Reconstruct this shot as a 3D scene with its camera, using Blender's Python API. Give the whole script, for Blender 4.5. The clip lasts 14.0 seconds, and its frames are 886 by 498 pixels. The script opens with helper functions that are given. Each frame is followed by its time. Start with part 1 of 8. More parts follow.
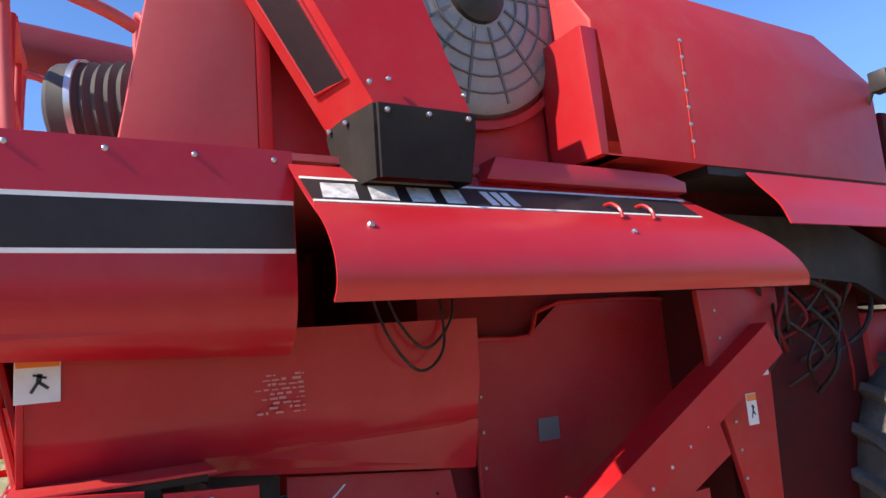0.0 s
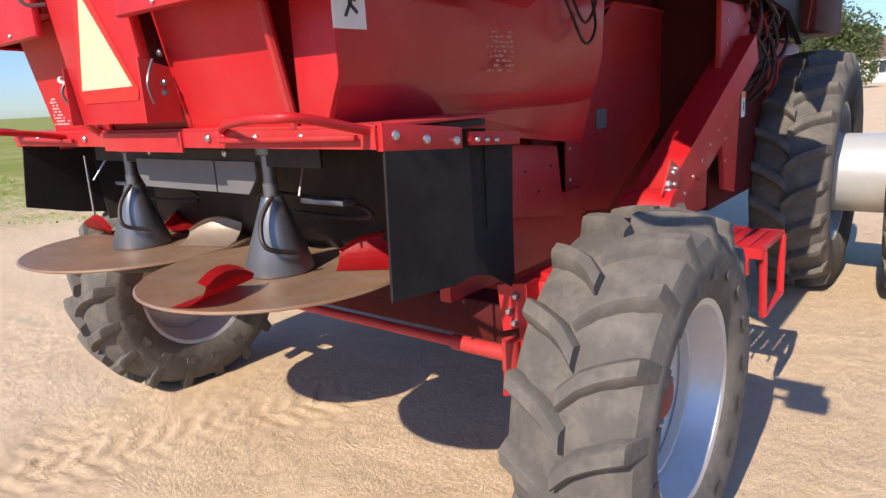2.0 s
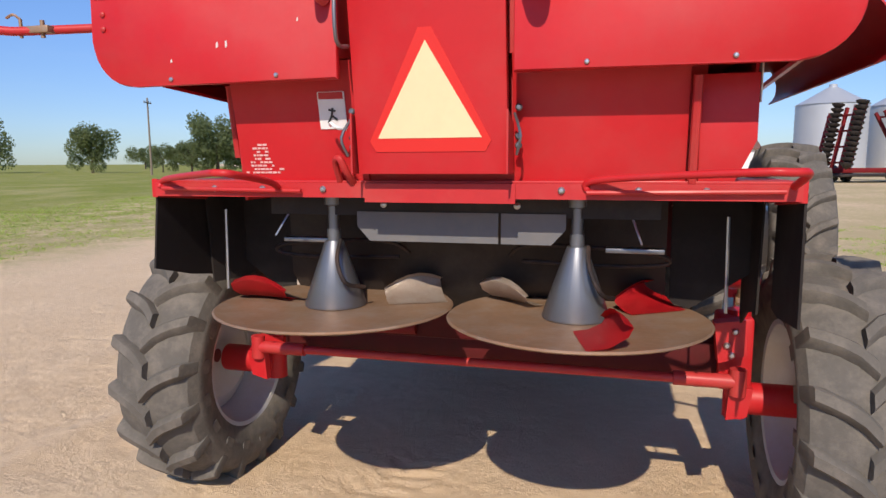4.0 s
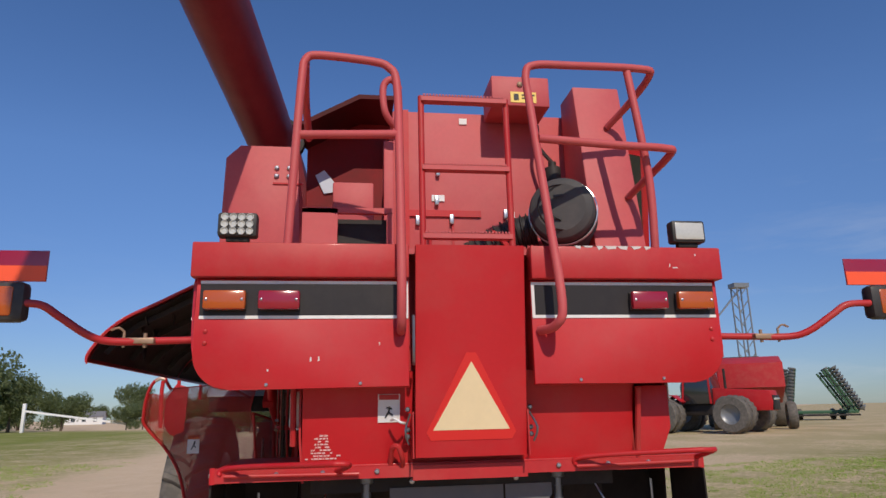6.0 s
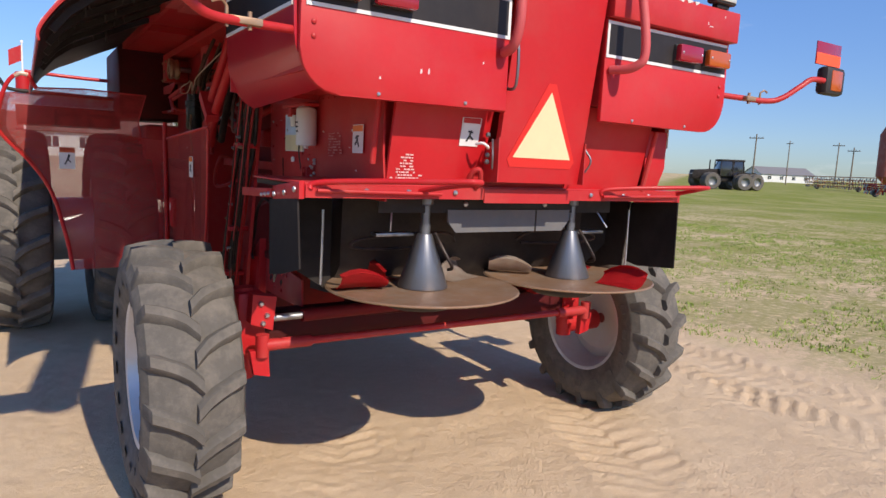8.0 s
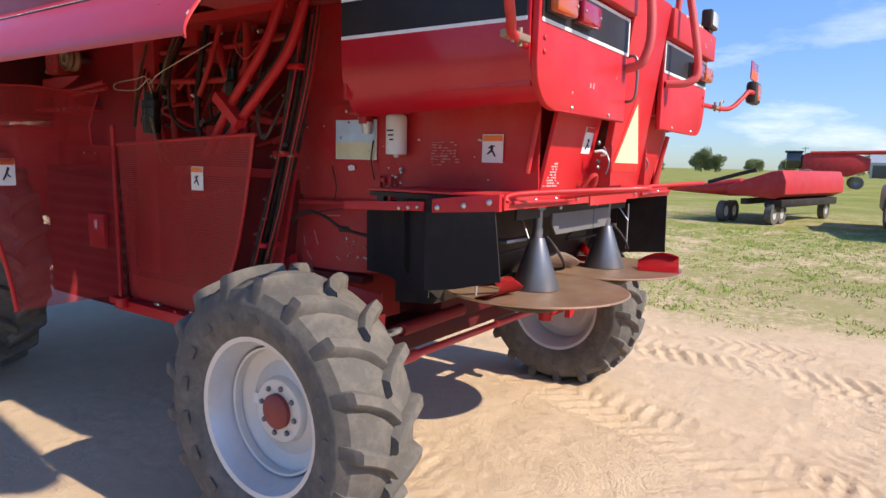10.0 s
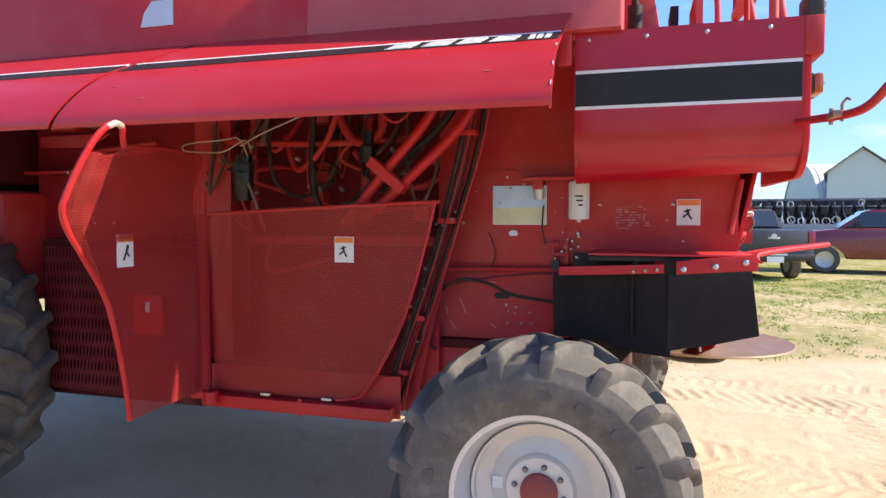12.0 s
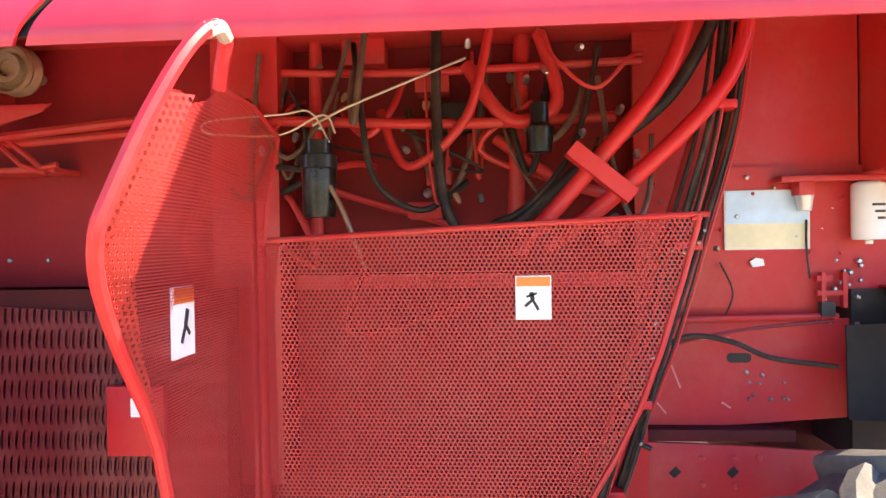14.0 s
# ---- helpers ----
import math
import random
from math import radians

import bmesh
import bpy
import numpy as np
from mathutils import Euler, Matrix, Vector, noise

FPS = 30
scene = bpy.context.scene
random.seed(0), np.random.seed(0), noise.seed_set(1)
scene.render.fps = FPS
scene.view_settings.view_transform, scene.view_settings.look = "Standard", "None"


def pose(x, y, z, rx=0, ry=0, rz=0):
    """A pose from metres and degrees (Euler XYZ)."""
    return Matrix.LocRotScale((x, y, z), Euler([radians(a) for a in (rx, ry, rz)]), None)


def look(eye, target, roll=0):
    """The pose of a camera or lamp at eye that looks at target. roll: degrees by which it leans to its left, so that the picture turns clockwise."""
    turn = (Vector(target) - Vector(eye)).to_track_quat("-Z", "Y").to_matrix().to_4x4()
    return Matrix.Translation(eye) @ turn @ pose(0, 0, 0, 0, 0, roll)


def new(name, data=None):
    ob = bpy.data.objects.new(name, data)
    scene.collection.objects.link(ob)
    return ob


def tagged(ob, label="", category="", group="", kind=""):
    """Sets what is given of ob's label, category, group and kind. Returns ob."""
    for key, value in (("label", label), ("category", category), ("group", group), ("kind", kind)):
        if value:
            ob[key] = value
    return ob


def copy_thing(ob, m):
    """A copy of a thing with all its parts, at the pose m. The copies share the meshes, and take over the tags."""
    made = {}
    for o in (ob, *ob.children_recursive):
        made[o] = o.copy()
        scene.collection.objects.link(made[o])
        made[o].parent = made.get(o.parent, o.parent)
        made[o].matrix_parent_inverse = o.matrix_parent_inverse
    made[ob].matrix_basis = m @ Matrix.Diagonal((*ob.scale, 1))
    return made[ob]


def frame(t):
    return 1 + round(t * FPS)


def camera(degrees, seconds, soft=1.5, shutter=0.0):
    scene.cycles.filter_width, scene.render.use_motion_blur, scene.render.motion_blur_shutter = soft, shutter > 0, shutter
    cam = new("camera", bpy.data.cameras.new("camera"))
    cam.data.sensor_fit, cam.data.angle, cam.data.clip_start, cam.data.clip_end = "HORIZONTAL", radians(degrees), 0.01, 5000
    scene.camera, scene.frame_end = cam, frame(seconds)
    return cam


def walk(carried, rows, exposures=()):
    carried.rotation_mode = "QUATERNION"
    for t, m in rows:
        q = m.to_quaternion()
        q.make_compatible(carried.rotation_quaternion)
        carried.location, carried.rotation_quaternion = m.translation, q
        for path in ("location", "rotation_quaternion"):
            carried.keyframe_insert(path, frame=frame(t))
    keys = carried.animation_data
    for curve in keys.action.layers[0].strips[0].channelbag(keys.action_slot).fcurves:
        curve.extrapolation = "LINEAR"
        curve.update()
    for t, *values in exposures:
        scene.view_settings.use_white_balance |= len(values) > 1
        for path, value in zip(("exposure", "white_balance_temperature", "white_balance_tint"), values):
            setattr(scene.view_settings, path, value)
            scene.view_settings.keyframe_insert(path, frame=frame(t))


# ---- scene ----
cam = camera(68.0, 14.0)

PATH = [
    (0, (3.238, 0.226, 1.884), (1.528, 1.222, 2.175), -4.5),
    (0.5, (3.246, -0.133, 1.76), (1.623, 1.028, 1.621), -4.8),
    (1, (2.966, -0.41, 1.637), (1.485, 0.882, 1.263), -4.7),
    (1.5, (2.647, -0.828, 1.631), (1.282, 0.565, 1.191), -4.1),
    (2, (2.262, -1.079, 1.638), (1.04, 0.436, 1.18), -3.2),
    (2.2, (2.05, -1.131, 1.644), (0.91, 0.446, 1.18), -2.4),
    (4.3, (0.397, -2.247, 1.632), (-0.040, -0.304, 1.444), -0.4),
    (4.5, (0.265, -2.348, 1.626), (-0.128, -0.390, 1.516), -0.4),
    (5, (0.013, -2.634, 1.774), (-0.237, -0.657, 1.944), -0.5),
    (5.5, (-0.281, -2.999, 1.813), (-0.288, -1.051, 2.265), -0.8),
    (6, (-0.539, -3.019, 1.795), (-0.267, -1.097, 2.277), -1.3),
    (6.5, (-0.923, -2.99, 1.811), (-0.354, -1.093, 2.09), -0.5),
    (7, (-1.302, -2.935, 1.77), (-0.511, -1.098, 1.8), 1.1),
    (7.5, (-1.645, -2.639, 1.723), (-0.694, -0.887, 1.564), 2.3),
    (8, (-2.053, -2.384, 1.679), (-0.983, -0.715, 1.417), 2.7),
    (8.2, (-2.217, -2.323, 1.674), (-1.105, -0.685, 1.393), 2.4),
    (10.3, (-3.624, -0.929, 1.716), (-1.918, 0.09, 1.49), 1.1),
    (10.5, (-3.794, -0.766, 1.751), (-2.047, 0.188, 1.555), 0.8),
    (11, (-4.046, -0.419, 1.808), (-2.219, 0.384, 1.686), 0.4),
    (11.5, (-4.127, 0.052, 1.757), (-2.245, 0.723, 1.672), 0.3),
    (12, (-4.193, 0.59, 1.726), (-2.276, 1.154, 1.637), 0.1),
    (12.5, (-4.079, 1.019, 1.718), (-2.141, 1.499, 1.602), -0.1),
    (13, (-3.766, 1.402, 1.7), (-1.81, 1.805, 1.592), -0.3),
    (13.5, (-3.472, 1.83, 1.724), (-1.49, 2.079, 1.622), -0.3),
    (14, (-3.113, 2.127, 1.742), (-1.118, 2.27, 1.722), -0.9),
]
walk(cam, [(t, look(eye, target, roll)) for t, eye, target, roll in PATH], exposures=[(0.0, 1.05, 7000, 13), (0.5, 1.5, 7000, 13), (1.0, 1.37, 7000, 13), (1.5, 1.17, 7000, 13), (2.2, 0.8, 7000, 13), (4.3, 0.48, 7000, 13), (5.0, 0.34, 7000, 13), (5.5, 0.0, 7000, 13), (6.2, -0.1, 7000, 13), (7.0, 0.05, 7000, 13), (7.5, 0.35, 7000, 13), (8.2, 0.58, 7000, 13), (10.3, 1.02, 7000, 13), (11.0, 1.12, 7000, 13), (12.0, 1.42, 7300, 11), (12.5, 1.72, 7300, 11), (13.0, 2.28, 7700, 9), (13.5, 2.74, 7700, 9), (14.0, 2.92, 7700, 9)])

# world and sun
SUN_DIR = Vector((0.065, -0.766, 0.64)).normalized()
world = bpy.data.worlds.new("sky")
scene.world = world
world.use_nodes = True
wn, wl = world.node_tree.nodes, world.node_tree.links
wn.clear()
w_out, w_bg, w_sky = wn.new("ShaderNodeOutputWorld"), wn.new("ShaderNodeBackground"), wn.new("ShaderNodeTexSky")
w_sky.sky_type, w_sky.sun_disc = "NISHITA", False
w_sky.sun_elevation = math.asin(SUN_DIR.z)
w_sky.sun_rotation = math.atan2(SUN_DIR.x, SUN_DIR.y)
w_sky.altitude, w_sky.air_density, w_sky.dust_density, w_sky.ozone_density = 900, 1.0, 0.25, 2.2
w_bg.inputs["Strength"].default_value = 0.15
w_tc, w_map, w_noise = wn.new("ShaderNodeTexCoord"), wn.new("ShaderNodeMapping"), wn.new("ShaderNodeTexNoise")
w_map.inputs["Scale"].default_value = (1.3, 2.2, 9.0)
w_noise.inputs["Scale"].default_value, w_noise.inputs["Detail"].default_value = 1.6, 7.0
w_noise.inputs["Roughness"].default_value = 0.62
w_sep, w_low, w_ramp, w_mul, w_mix = (wn.new("ShaderNodeSeparateXYZ"), wn.new("ShaderNodeMapRange"), wn.new("ShaderNodeMapRange"),
                                      wn.new("ShaderNodeMath"), wn.new("ShaderNodeMix"))
w_east = wn.new("ShaderNodeMapRange")
w_mul2 = wn.new("ShaderNodeMath")
w_mix.data_type = "RGBA"
w_mul.operation = w_mul2.operation = "MULTIPLY"
for key, value in (("From Min", 0.42), ("From Max", 0.04), ("To Min", 0.0), ("To Max", 1.0)):
    w_low.inputs[key].default_value = value
for key, value in (("From Min", 0.45), ("From Max", 0.95), ("To Min", 0.08), ("To Max", 1.0)):
    w_east.inputs[key].default_value = value
for key, value in (("From Min", 0.54), ("From Max", 0.74), ("To Min", 0.0), ("To Max", 0.6)):
    w_ramp.inputs[key].default_value = value
wl.new(w_tc.outputs["Generated"], w_map.inputs["Vector"])
wl.new(w_map.outputs["Vector"], w_noise.inputs["Vector"])
wl.new(w_tc.outputs["Generated"], w_sep.inputs["Vector"])
wl.new(w_sep.outputs["Z"], w_low.inputs["Value"])
wl.new(w_sep.outputs["X"], w_east.inputs["Value"])
wl.new(w_noise.outputs["Fac"], w_ramp.inputs["Value"])
wl.new(w_low.outputs["Result"], w_mul.inputs[0])
wl.new(w_ramp.outputs["Result"], w_mul.inputs[1])
wl.new(w_mul.outputs[0], w_mul2.inputs[0])
wl.new(w_east.outputs["Result"], w_mul2.inputs[1])
wl.new(w_mul2.outputs[0], w_mix.inputs["Factor"])
w_hsv = wn.new("ShaderNodeHueSaturation")
w_hsv.inputs["Saturation"].default_value = 1.22
wl.new(w_sky.outputs["Color"], w_hsv.inputs["Color"])
w_tint, w_grade, w_rise = wn.new("ShaderNodeMix"), wn.new("ShaderNodeMix"), wn.new("ShaderNodeMapRange")
w_tint.data_type = w_grade.data_type = "RGBA"
w_tint.blend_type = "MULTIPLY"
w_tint.inputs["Factor"].default_value = 1.0
w_rise.inputs["From Min"].default_value, w_rise.inputs["From Max"].default_value = 0.0, 0.35
wl.new(w_sep.outputs["Z"], w_rise.inputs["Value"])
wl.new(w_rise.outputs["Result"], w_grade.inputs["Factor"])
w_grade.inputs["A"].default_value, w_grade.inputs["B"].default_value = (0.265, 0.35, 0.52, 1), (0.82, 0.79, 0.92, 1)
wl.new(w_hsv.outputs["Color"], w_tint.inputs["A"])
wl.new(w_grade.outputs["Result"], w_tint.inputs["B"])
wl.new(w_tint.outputs["Result"], w_mix.inputs["A"])
w_mix.inputs["B"].default_value = (4.6, 4.9, 5.3, 1)
wl.new(w_mix.outputs["Result"], w_bg.inputs["Color"])
wl.new(w_bg.outputs["Background"], w_out.inputs["Surface"])
sun = new("sun", bpy.data.lights.new("sun", "SUN"))
sun.data.energy, sun.data.angle, sun.data.color = 3.3, radians(0.53), (1.0, 0.93, 0.82)
sun.matrix_world = look(SUN_DIR * 50, (0, 0, 0))


# ---- materials ----
def material(name, base, rough=0.5, metal=0.0, coat=0.0, vary=0.12, grain=0.0, stain=None, stain_amount=0.0, big=1.2, small=40.0,
             bump=0.0, bump_scale=60.0, rough_vary=0.12, stretch=(1, 1, 1), alpha=1.0, spec=0.5, coat_rough=0.12):
    m = bpy.data.materials.new(name)
    m.use_nodes = True
    n, l = m.node_tree.nodes, m.node_tree.links
    b = n["Principled BSDF"]
    tc, mp = n.new("ShaderNodeTexCoord"), n.new("ShaderNodeMapping")
    mp.inputs["Scale"].default_value = stretch
    l.new(tc.outputs["Object"], mp.inputs["Vector"])
    big_n, small_n = n.new("ShaderNodeTexNoise"), n.new("ShaderNodeTexNoise")
    big_n.inputs["Scale"].default_value, big_n.inputs["Detail"].default_value = big, 6
    big_n.inputs["Roughness"].default_value = 0.65
    small_n.inputs["Scale"].default_value, small_n.inputs["Detail"].default_value = small, 4
    l.new(mp.outputs["Vector"], big_n.inputs["Vector"])
    l.new(mp.outputs["Vector"], small_n.inputs["Vector"])
    hsv = n.new("ShaderNodeHueSaturation")
    hsv.inputs["Color"].default_value = (*base, 1)
    add = n.new("ShaderNodeMath")
    add.operation = "MULTIPLY_ADD"
    add.inputs[1].default_value = 2 * vary
    add.inputs[2].default_value = 1 - vary
    l.new(big_n.outputs["Fac"], add.inputs[0])
    add2 = n.new("ShaderNodeMath")
    add2.operation = "MULTIPLY_ADD"
    add2.inputs[1].default_value = 2 * grain
    l.new(small_n.outputs["Fac"], add2.inputs[0])
    sub = n.new("ShaderNodeMath")
    sub.operation = "SUBTRACT"
    l.new(add.outputs[0], sub.inputs[0])
    sub.inputs[1].default_value = grain
    l.new(sub.outputs[0], add2.inputs[2])
    l.new(add2.outputs[0], hsv.inputs["Value"])
    colour = hsv.outputs["Color"]
    if stain:
        mix, rng, st = n.new("ShaderNodeMix"), n.new("ShaderNodeMapRange"), n.new("ShaderNodeTexNoise")
        mix.data_type = "RGBA"
        st.inputs["Scale"].default_value, st.inputs["Detail"].default_value, st.inputs["Roughness"].default_value = big * 2.7, 9, 0.7
        l.new(mp.outputs["Vector"], st.inputs["Vector"])
        l.new(st.outputs["Fac"], rng.inputs["Value"])
        rng.inputs["From Min"].default_value, rng.inputs["From Max"].default_value = 0.45, 0.75
        rng.inputs["To Max"].default_value = stain_amount
        l.new(rng.outputs["Result"], mix.inputs["Factor"])
        l.new(colour, mix.inputs["A"])
        mix.inputs["B"].default_value = (*stain, 1)
        colour = mix.outputs["Result"]
    l.new(colour, b.inputs["Base Color"])
    rr = n.new("ShaderNodeMapRange")
    rr.inputs["To Min"].default_value, rr.inputs["To Max"].default_value = max(0.02, rough - rough_vary), min(1.0, rough + rough_vary)
    l.new(big_n.outputs["Fac"], rr.inputs["Value"])
    l.new(rr.outputs["Result"], b.inputs["Roughness"])
    b.inputs["Metallic"].default_value = metal
    b.inputs["Coat Weight"].default_value = coat
    b.inputs["Coat Roughness"].default_value = coat_rough
    b.inputs["Specular IOR Level"].default_value = spec
    b.inputs["Alpha"].default_value = alpha
    if bump:
        bn, bt = n.new("ShaderNodeBump"), n.new("ShaderNodeTexNoise")
        bt.inputs["Scale"].default_value, bt.inputs["Detail"].default_value = bump_scale, 5
        l.new(mp.outputs["Vector"], bt.inputs["Vector"])
        l.new(bt.outputs["Fac"], bn.inputs["Height"])
        bn.inputs["Strength"].default_value, bn.inputs["Distance"].default_value = bump, 0.01
        l.new(bn.outputs["Normal"], b.inputs["Normal"])
    return m


RED = material("red_paint", (0.50, 0.011, 0.016), 0.50, coat=0.05, vary=0.18, grain=0.05, stain=(0.46, 0.07, 0.06), stain_amount=0.4, spec=0.38, bump=0.03, bump_scale=3)
RED_DULL = material("weathered_red_paint", (0.47, 0.022, 0.025), 0.5, coat=0.05, vary=0.2, grain=0.07, stain=(0.42, 0.15, 0.11), stain_amount=0.3, spec=0.35, bump=0.05, bump_scale=5)
RED_BRIGHT = material("bright_red_paint", (0.49, 0.015, 0.022), 0.42, coat=0.35, coat_rough=0.28, vary=0.14, grain=0.05, stain=(0.48, 0.07, 0.06), stain_amount=0.28, spec=0.4, big=1.6, bump=0.04, bump_scale=4, rough_vary=0.18)
RED_GLOSS = material("polished_red_paint", (0.42, 0.009, 0.022), 0.36, spec=0.3, coat=0.35, coat_rough=0.10, vary=0.16, grain=0.04, stain=(0.44, 0.06, 0.055), stain_amount=0.35, bump=0.03, bump_scale=3, rough_vary=0.12)
BLACK_STRIPE = material("black_vinyl", (0.020, 0.017, 0.018), 0.5, vary=0.2, stain=(0.05, 0.042, 0.04), stain_amount=0.5, spec=0.3)
WHITE_VINYL = material("white_vinyl", (0.75, 0.74, 0.72), 0.5, vary=0.06, stain=(0.45, 0.40, 0.36), stain_amount=0.35, big=3)
RUBBER_FLAP = material("black_rubber_sheet", (0.021, 0.017, 0.016), 0.75, spec=0.2, vary=0.2, grain=0.1, stain=(0.055, 0.048, 0.042), stain_amount=0.5, bump=0.1, bump_scale=20)
TYRE = material("tyre_rubber", (0.112, 0.102, 0.090), 0.85, spec=0.25, vary=0.22, grain=0.12, stain=(0.26, 0.225, 0.19), stain_amount=0.6, big=3, bump=0.15, bump_scale=90)
SILVER = material("silver_painted_rim", (0.60, 0.61, 0.62), 0.36, metal=0.35, vary=0.08, grain=0.04, stain=(0.42, 0.36, 0.29), stain_amount=0.4)
STEEL = material("bare_steel", (0.52, 0.53, 0.55), 0.32, metal=0.9, vary=0.12, grain=0.05, stretch=(1, 1, 0.2))
GALV = material("dark_zinc", (0.20, 0.205, 0.22), 0.38, metal=0.75, vary=0.15, grain=0.05)
RUSTY = material("rusty_worn_steel", (0.33, 0.20, 0.12), 0.5, metal=0.45, vary=0.3, grain=0.15, stain=(0.40, 0.33, 0.27), stain_amount=0.6, big=4, bump=0.1)
BLACK_METAL = material("black_metal", (0.024, 0.019, 0.018), 0.55, spec=0.25, vary=0.2, stain=(0.09, 0.075, 0.06), stain_amount=0.5)
BLACK_PLASTIC = material("black_plastic", (0.03, 0.028, 0.027), 0.5, spec=0.35, vary=0.15, stain=(0.16, 0.14, 0.12), stain_amount=0.35)
HOSE_BLACK = material("hydraulic_hose", (0.020, 0.015, 0.014), 0.5, spec=0.3, vary=0.25, stain=(0.15, 0.085, 0.06), stain_amount=0.5, big=5)
SUN_GREY = material("sun_faded_grey_plastic", (0.062, 0.060, 0.060), 0.6, spec=0.3, vary=0.2, grain=0.06, stain=(0.12, 0.105, 0.095), stain_amount=0.5, big=3)
GREY_RUBBER = material("grey_rubber", (0.13, 0.13, 0.135), 0.6, vary=0.15, stain=(0.22, 0.19, 0.16), stain_amount=0.5)
AMBER = material("amber_lens", (0.46, 0.085, 0.009), 0.22, coat=0.6, vary=0.1, grain=0.05)
RED_LENS = material("red_lens", (0.30, 0.006, 0.02), 0.2, coat=0.7, vary=0.1)
ORANGE_REFLECT = material("fluorescent_orange_sheet", (0.95, 0.10, 0.03), 0.5, vary=0.04)
RED_REFLECT = material("retroreflective_red", (0.66, 0.022, 0.018), 0.42, vary=0.05)
CREAM = material("faded_fluorescent_film", (0.78, 0.62, 0.37), 0.6, vary=0.06, grain=0.03, big=5, stain=(0.75, 0.58, 0.34), stain_amount=0.3)
LENS_CLEAR = material("clear_lamp_lens", (0.52, 0.52, 0.48), 0.18, coat=0.8, vary=0.1, small=120, grain=0.12)
WHITE_PAINT = material("white_paint", (0.76, 0.76, 0.74), 0.5, vary=0.08, stain=(0.5, 0.46, 0.4), stain_amount=0.25)
STICKER_ORANGE = material("sticker_orange", (0.82, 0.22, 0.04), 0.5, vary=0.05)
INK = material("printed_ink", (0.03, 0.03, 0.03), 0.6, vary=0.05)
FADED_PRINT = material("faded_white_print", (0.56, 0.20, 0.19), 0.6, vary=0.2, big=30)
YELLOW_STK = material("yellow_sticker", (0.85, 0.60, 0.12), 0.5, vary=0.06)
FILTER_BLACK = material("oily_black_enamel", (0.010, 0.009, 0.009), 0.30, coat=0.15, spec=0.3, vary=0.3, stain=(0.10, 0.06, 0.045), stain_amount=0.4, big=12)
GLASS_DARK = material("dark_glass", (0.02, 0.022, 0.025), 0.06, coat=1.0, vary=0.1)


def perforated(name, base, pitch, hole, tall=1.732, flip=1.0):
    """Red sheet metal punched with staggered round holes, or upright slots where tall is larger; flip: -1 for sheets folded the other way."""
    m = material(name, base, 0.45, coat=0.05, vary=0.1, stain=(0.40, 0.15, 0.11), stain_amount=0.2, spec=0.35)
    n, l = m.node_tree.nodes, m.node_tree.links
    out, bsdf = n["Material Output"], n["Principled BSDF"]
    tc, sep = n.new("ShaderNodeTexCoord"), n.new("ShaderNodeSeparateXYZ")
    l.new(tc.outputs["Object"], sep.inputs["Vector"])

    def mth(op, a, b=None):
        t = n.new("ShaderNodeMath")
        t.operation = op
        for i, v in enumerate((a, b)):
            if v is None:
                continue
            if isinstance(v, (int, float)):
                t.inputs[i].default_value = v
            else:
                l.new(v, t.inputs[i])
        return t.outputs[0]

    u = mth("DIVIDE", mth("ADD", sep.outputs["X"], mth("MULTIPLY", sep.outputs["Y"], flip)), pitch)
    v = mth("DIVIDE", sep.outputs["Z"], pitch * tall)
    dist = []
    for o in (0.0, 0.5):
        fu = mth("SUBTRACT", mth("FRACT", mth("ADD", u, o + 200.0)), 0.5)
        fv = mth("MULTIPLY", mth("SUBTRACT", mth("FRACT", mth("ADD", v, o + 200.0)), 0.5), 1.732)
        dist.append(mth("SQRT", mth("ADD", mth("MULTIPLY", fu, fu), mth("MULTIPLY", fv, fv))))
    mask = mth("LESS_THAN", mth("MINIMUM", dist[0], dist[1]), hole)
    clear, mix = n.new("ShaderNodeBsdfTransparent"), n.new("ShaderNodeMixShader")
    l.new(mask, mix.inputs[0])
    l.new(bsdf.outputs[0], mix.inputs[1])
    l.new(clear.outputs[0], mix.inputs[2])
    l.new(mix.outputs[0], out.inputs["Surface"])
    return m


PERF = perforated("perforated_red_sheet", (0.41, 0.030, 0.030), 0.014, 0.38)
PERF_OPEN = perforated("open_perforated_red_sheet", (0.42, 0.030, 0.032), 0.0075, 0.40)
PERF_FINE = perforated("fine_perforated_red_sheet", (0.44, 0.020, 0.026), 0.012, 0.16)
PERF_EDGE = perforated("perforated_red_flange", (0.46, 0.04, 0.035), 0.0145, 0.30, flip=-1.0)
FADED_RED = material("faded_pinkish_red_paint", (0.52, 0.080, 0.085), 0.58, coat=0.0, vary=0.18, grain=0.07, stain=(0.55, 0.15, 0.13), stain_amount=0.4, spec=0.4)
WORN_TAN = material("bare_worn_paddle", (0.56, 0.47, 0.39), 0.42, metal=0.3, vary=0.2, stain=(0.40, 0.24, 0.14), stain_amount=0.6, big=5)
HUB_RED = material("rusty_red_hub_paint", (0.26, 0.045, 0.035), 0.6, vary=0.25, grain=0.1, big=8)
# weathered red darkened for the auger's shaded underside; also used on a wire
MAROON = material("weathered_shaded_maroon", (0.17, 0.016, 0.024), 0.5, vary=0.2, grain=0.06, stain=(0.30, 0.07, 0.07), stain_amount=0.3, spec=0.35)
# red darkened for shaded recesses, with blotchy stains; also plain dark red steel
SHADE_DARK_RED = material("stained_shade_dark_red", (0.20, 0.010, 0.013), 0.65, vary=0.3, grain=0.1, stain=(0.07, 0.018, 0.016), stain_amount=0.6, spec=0.25)
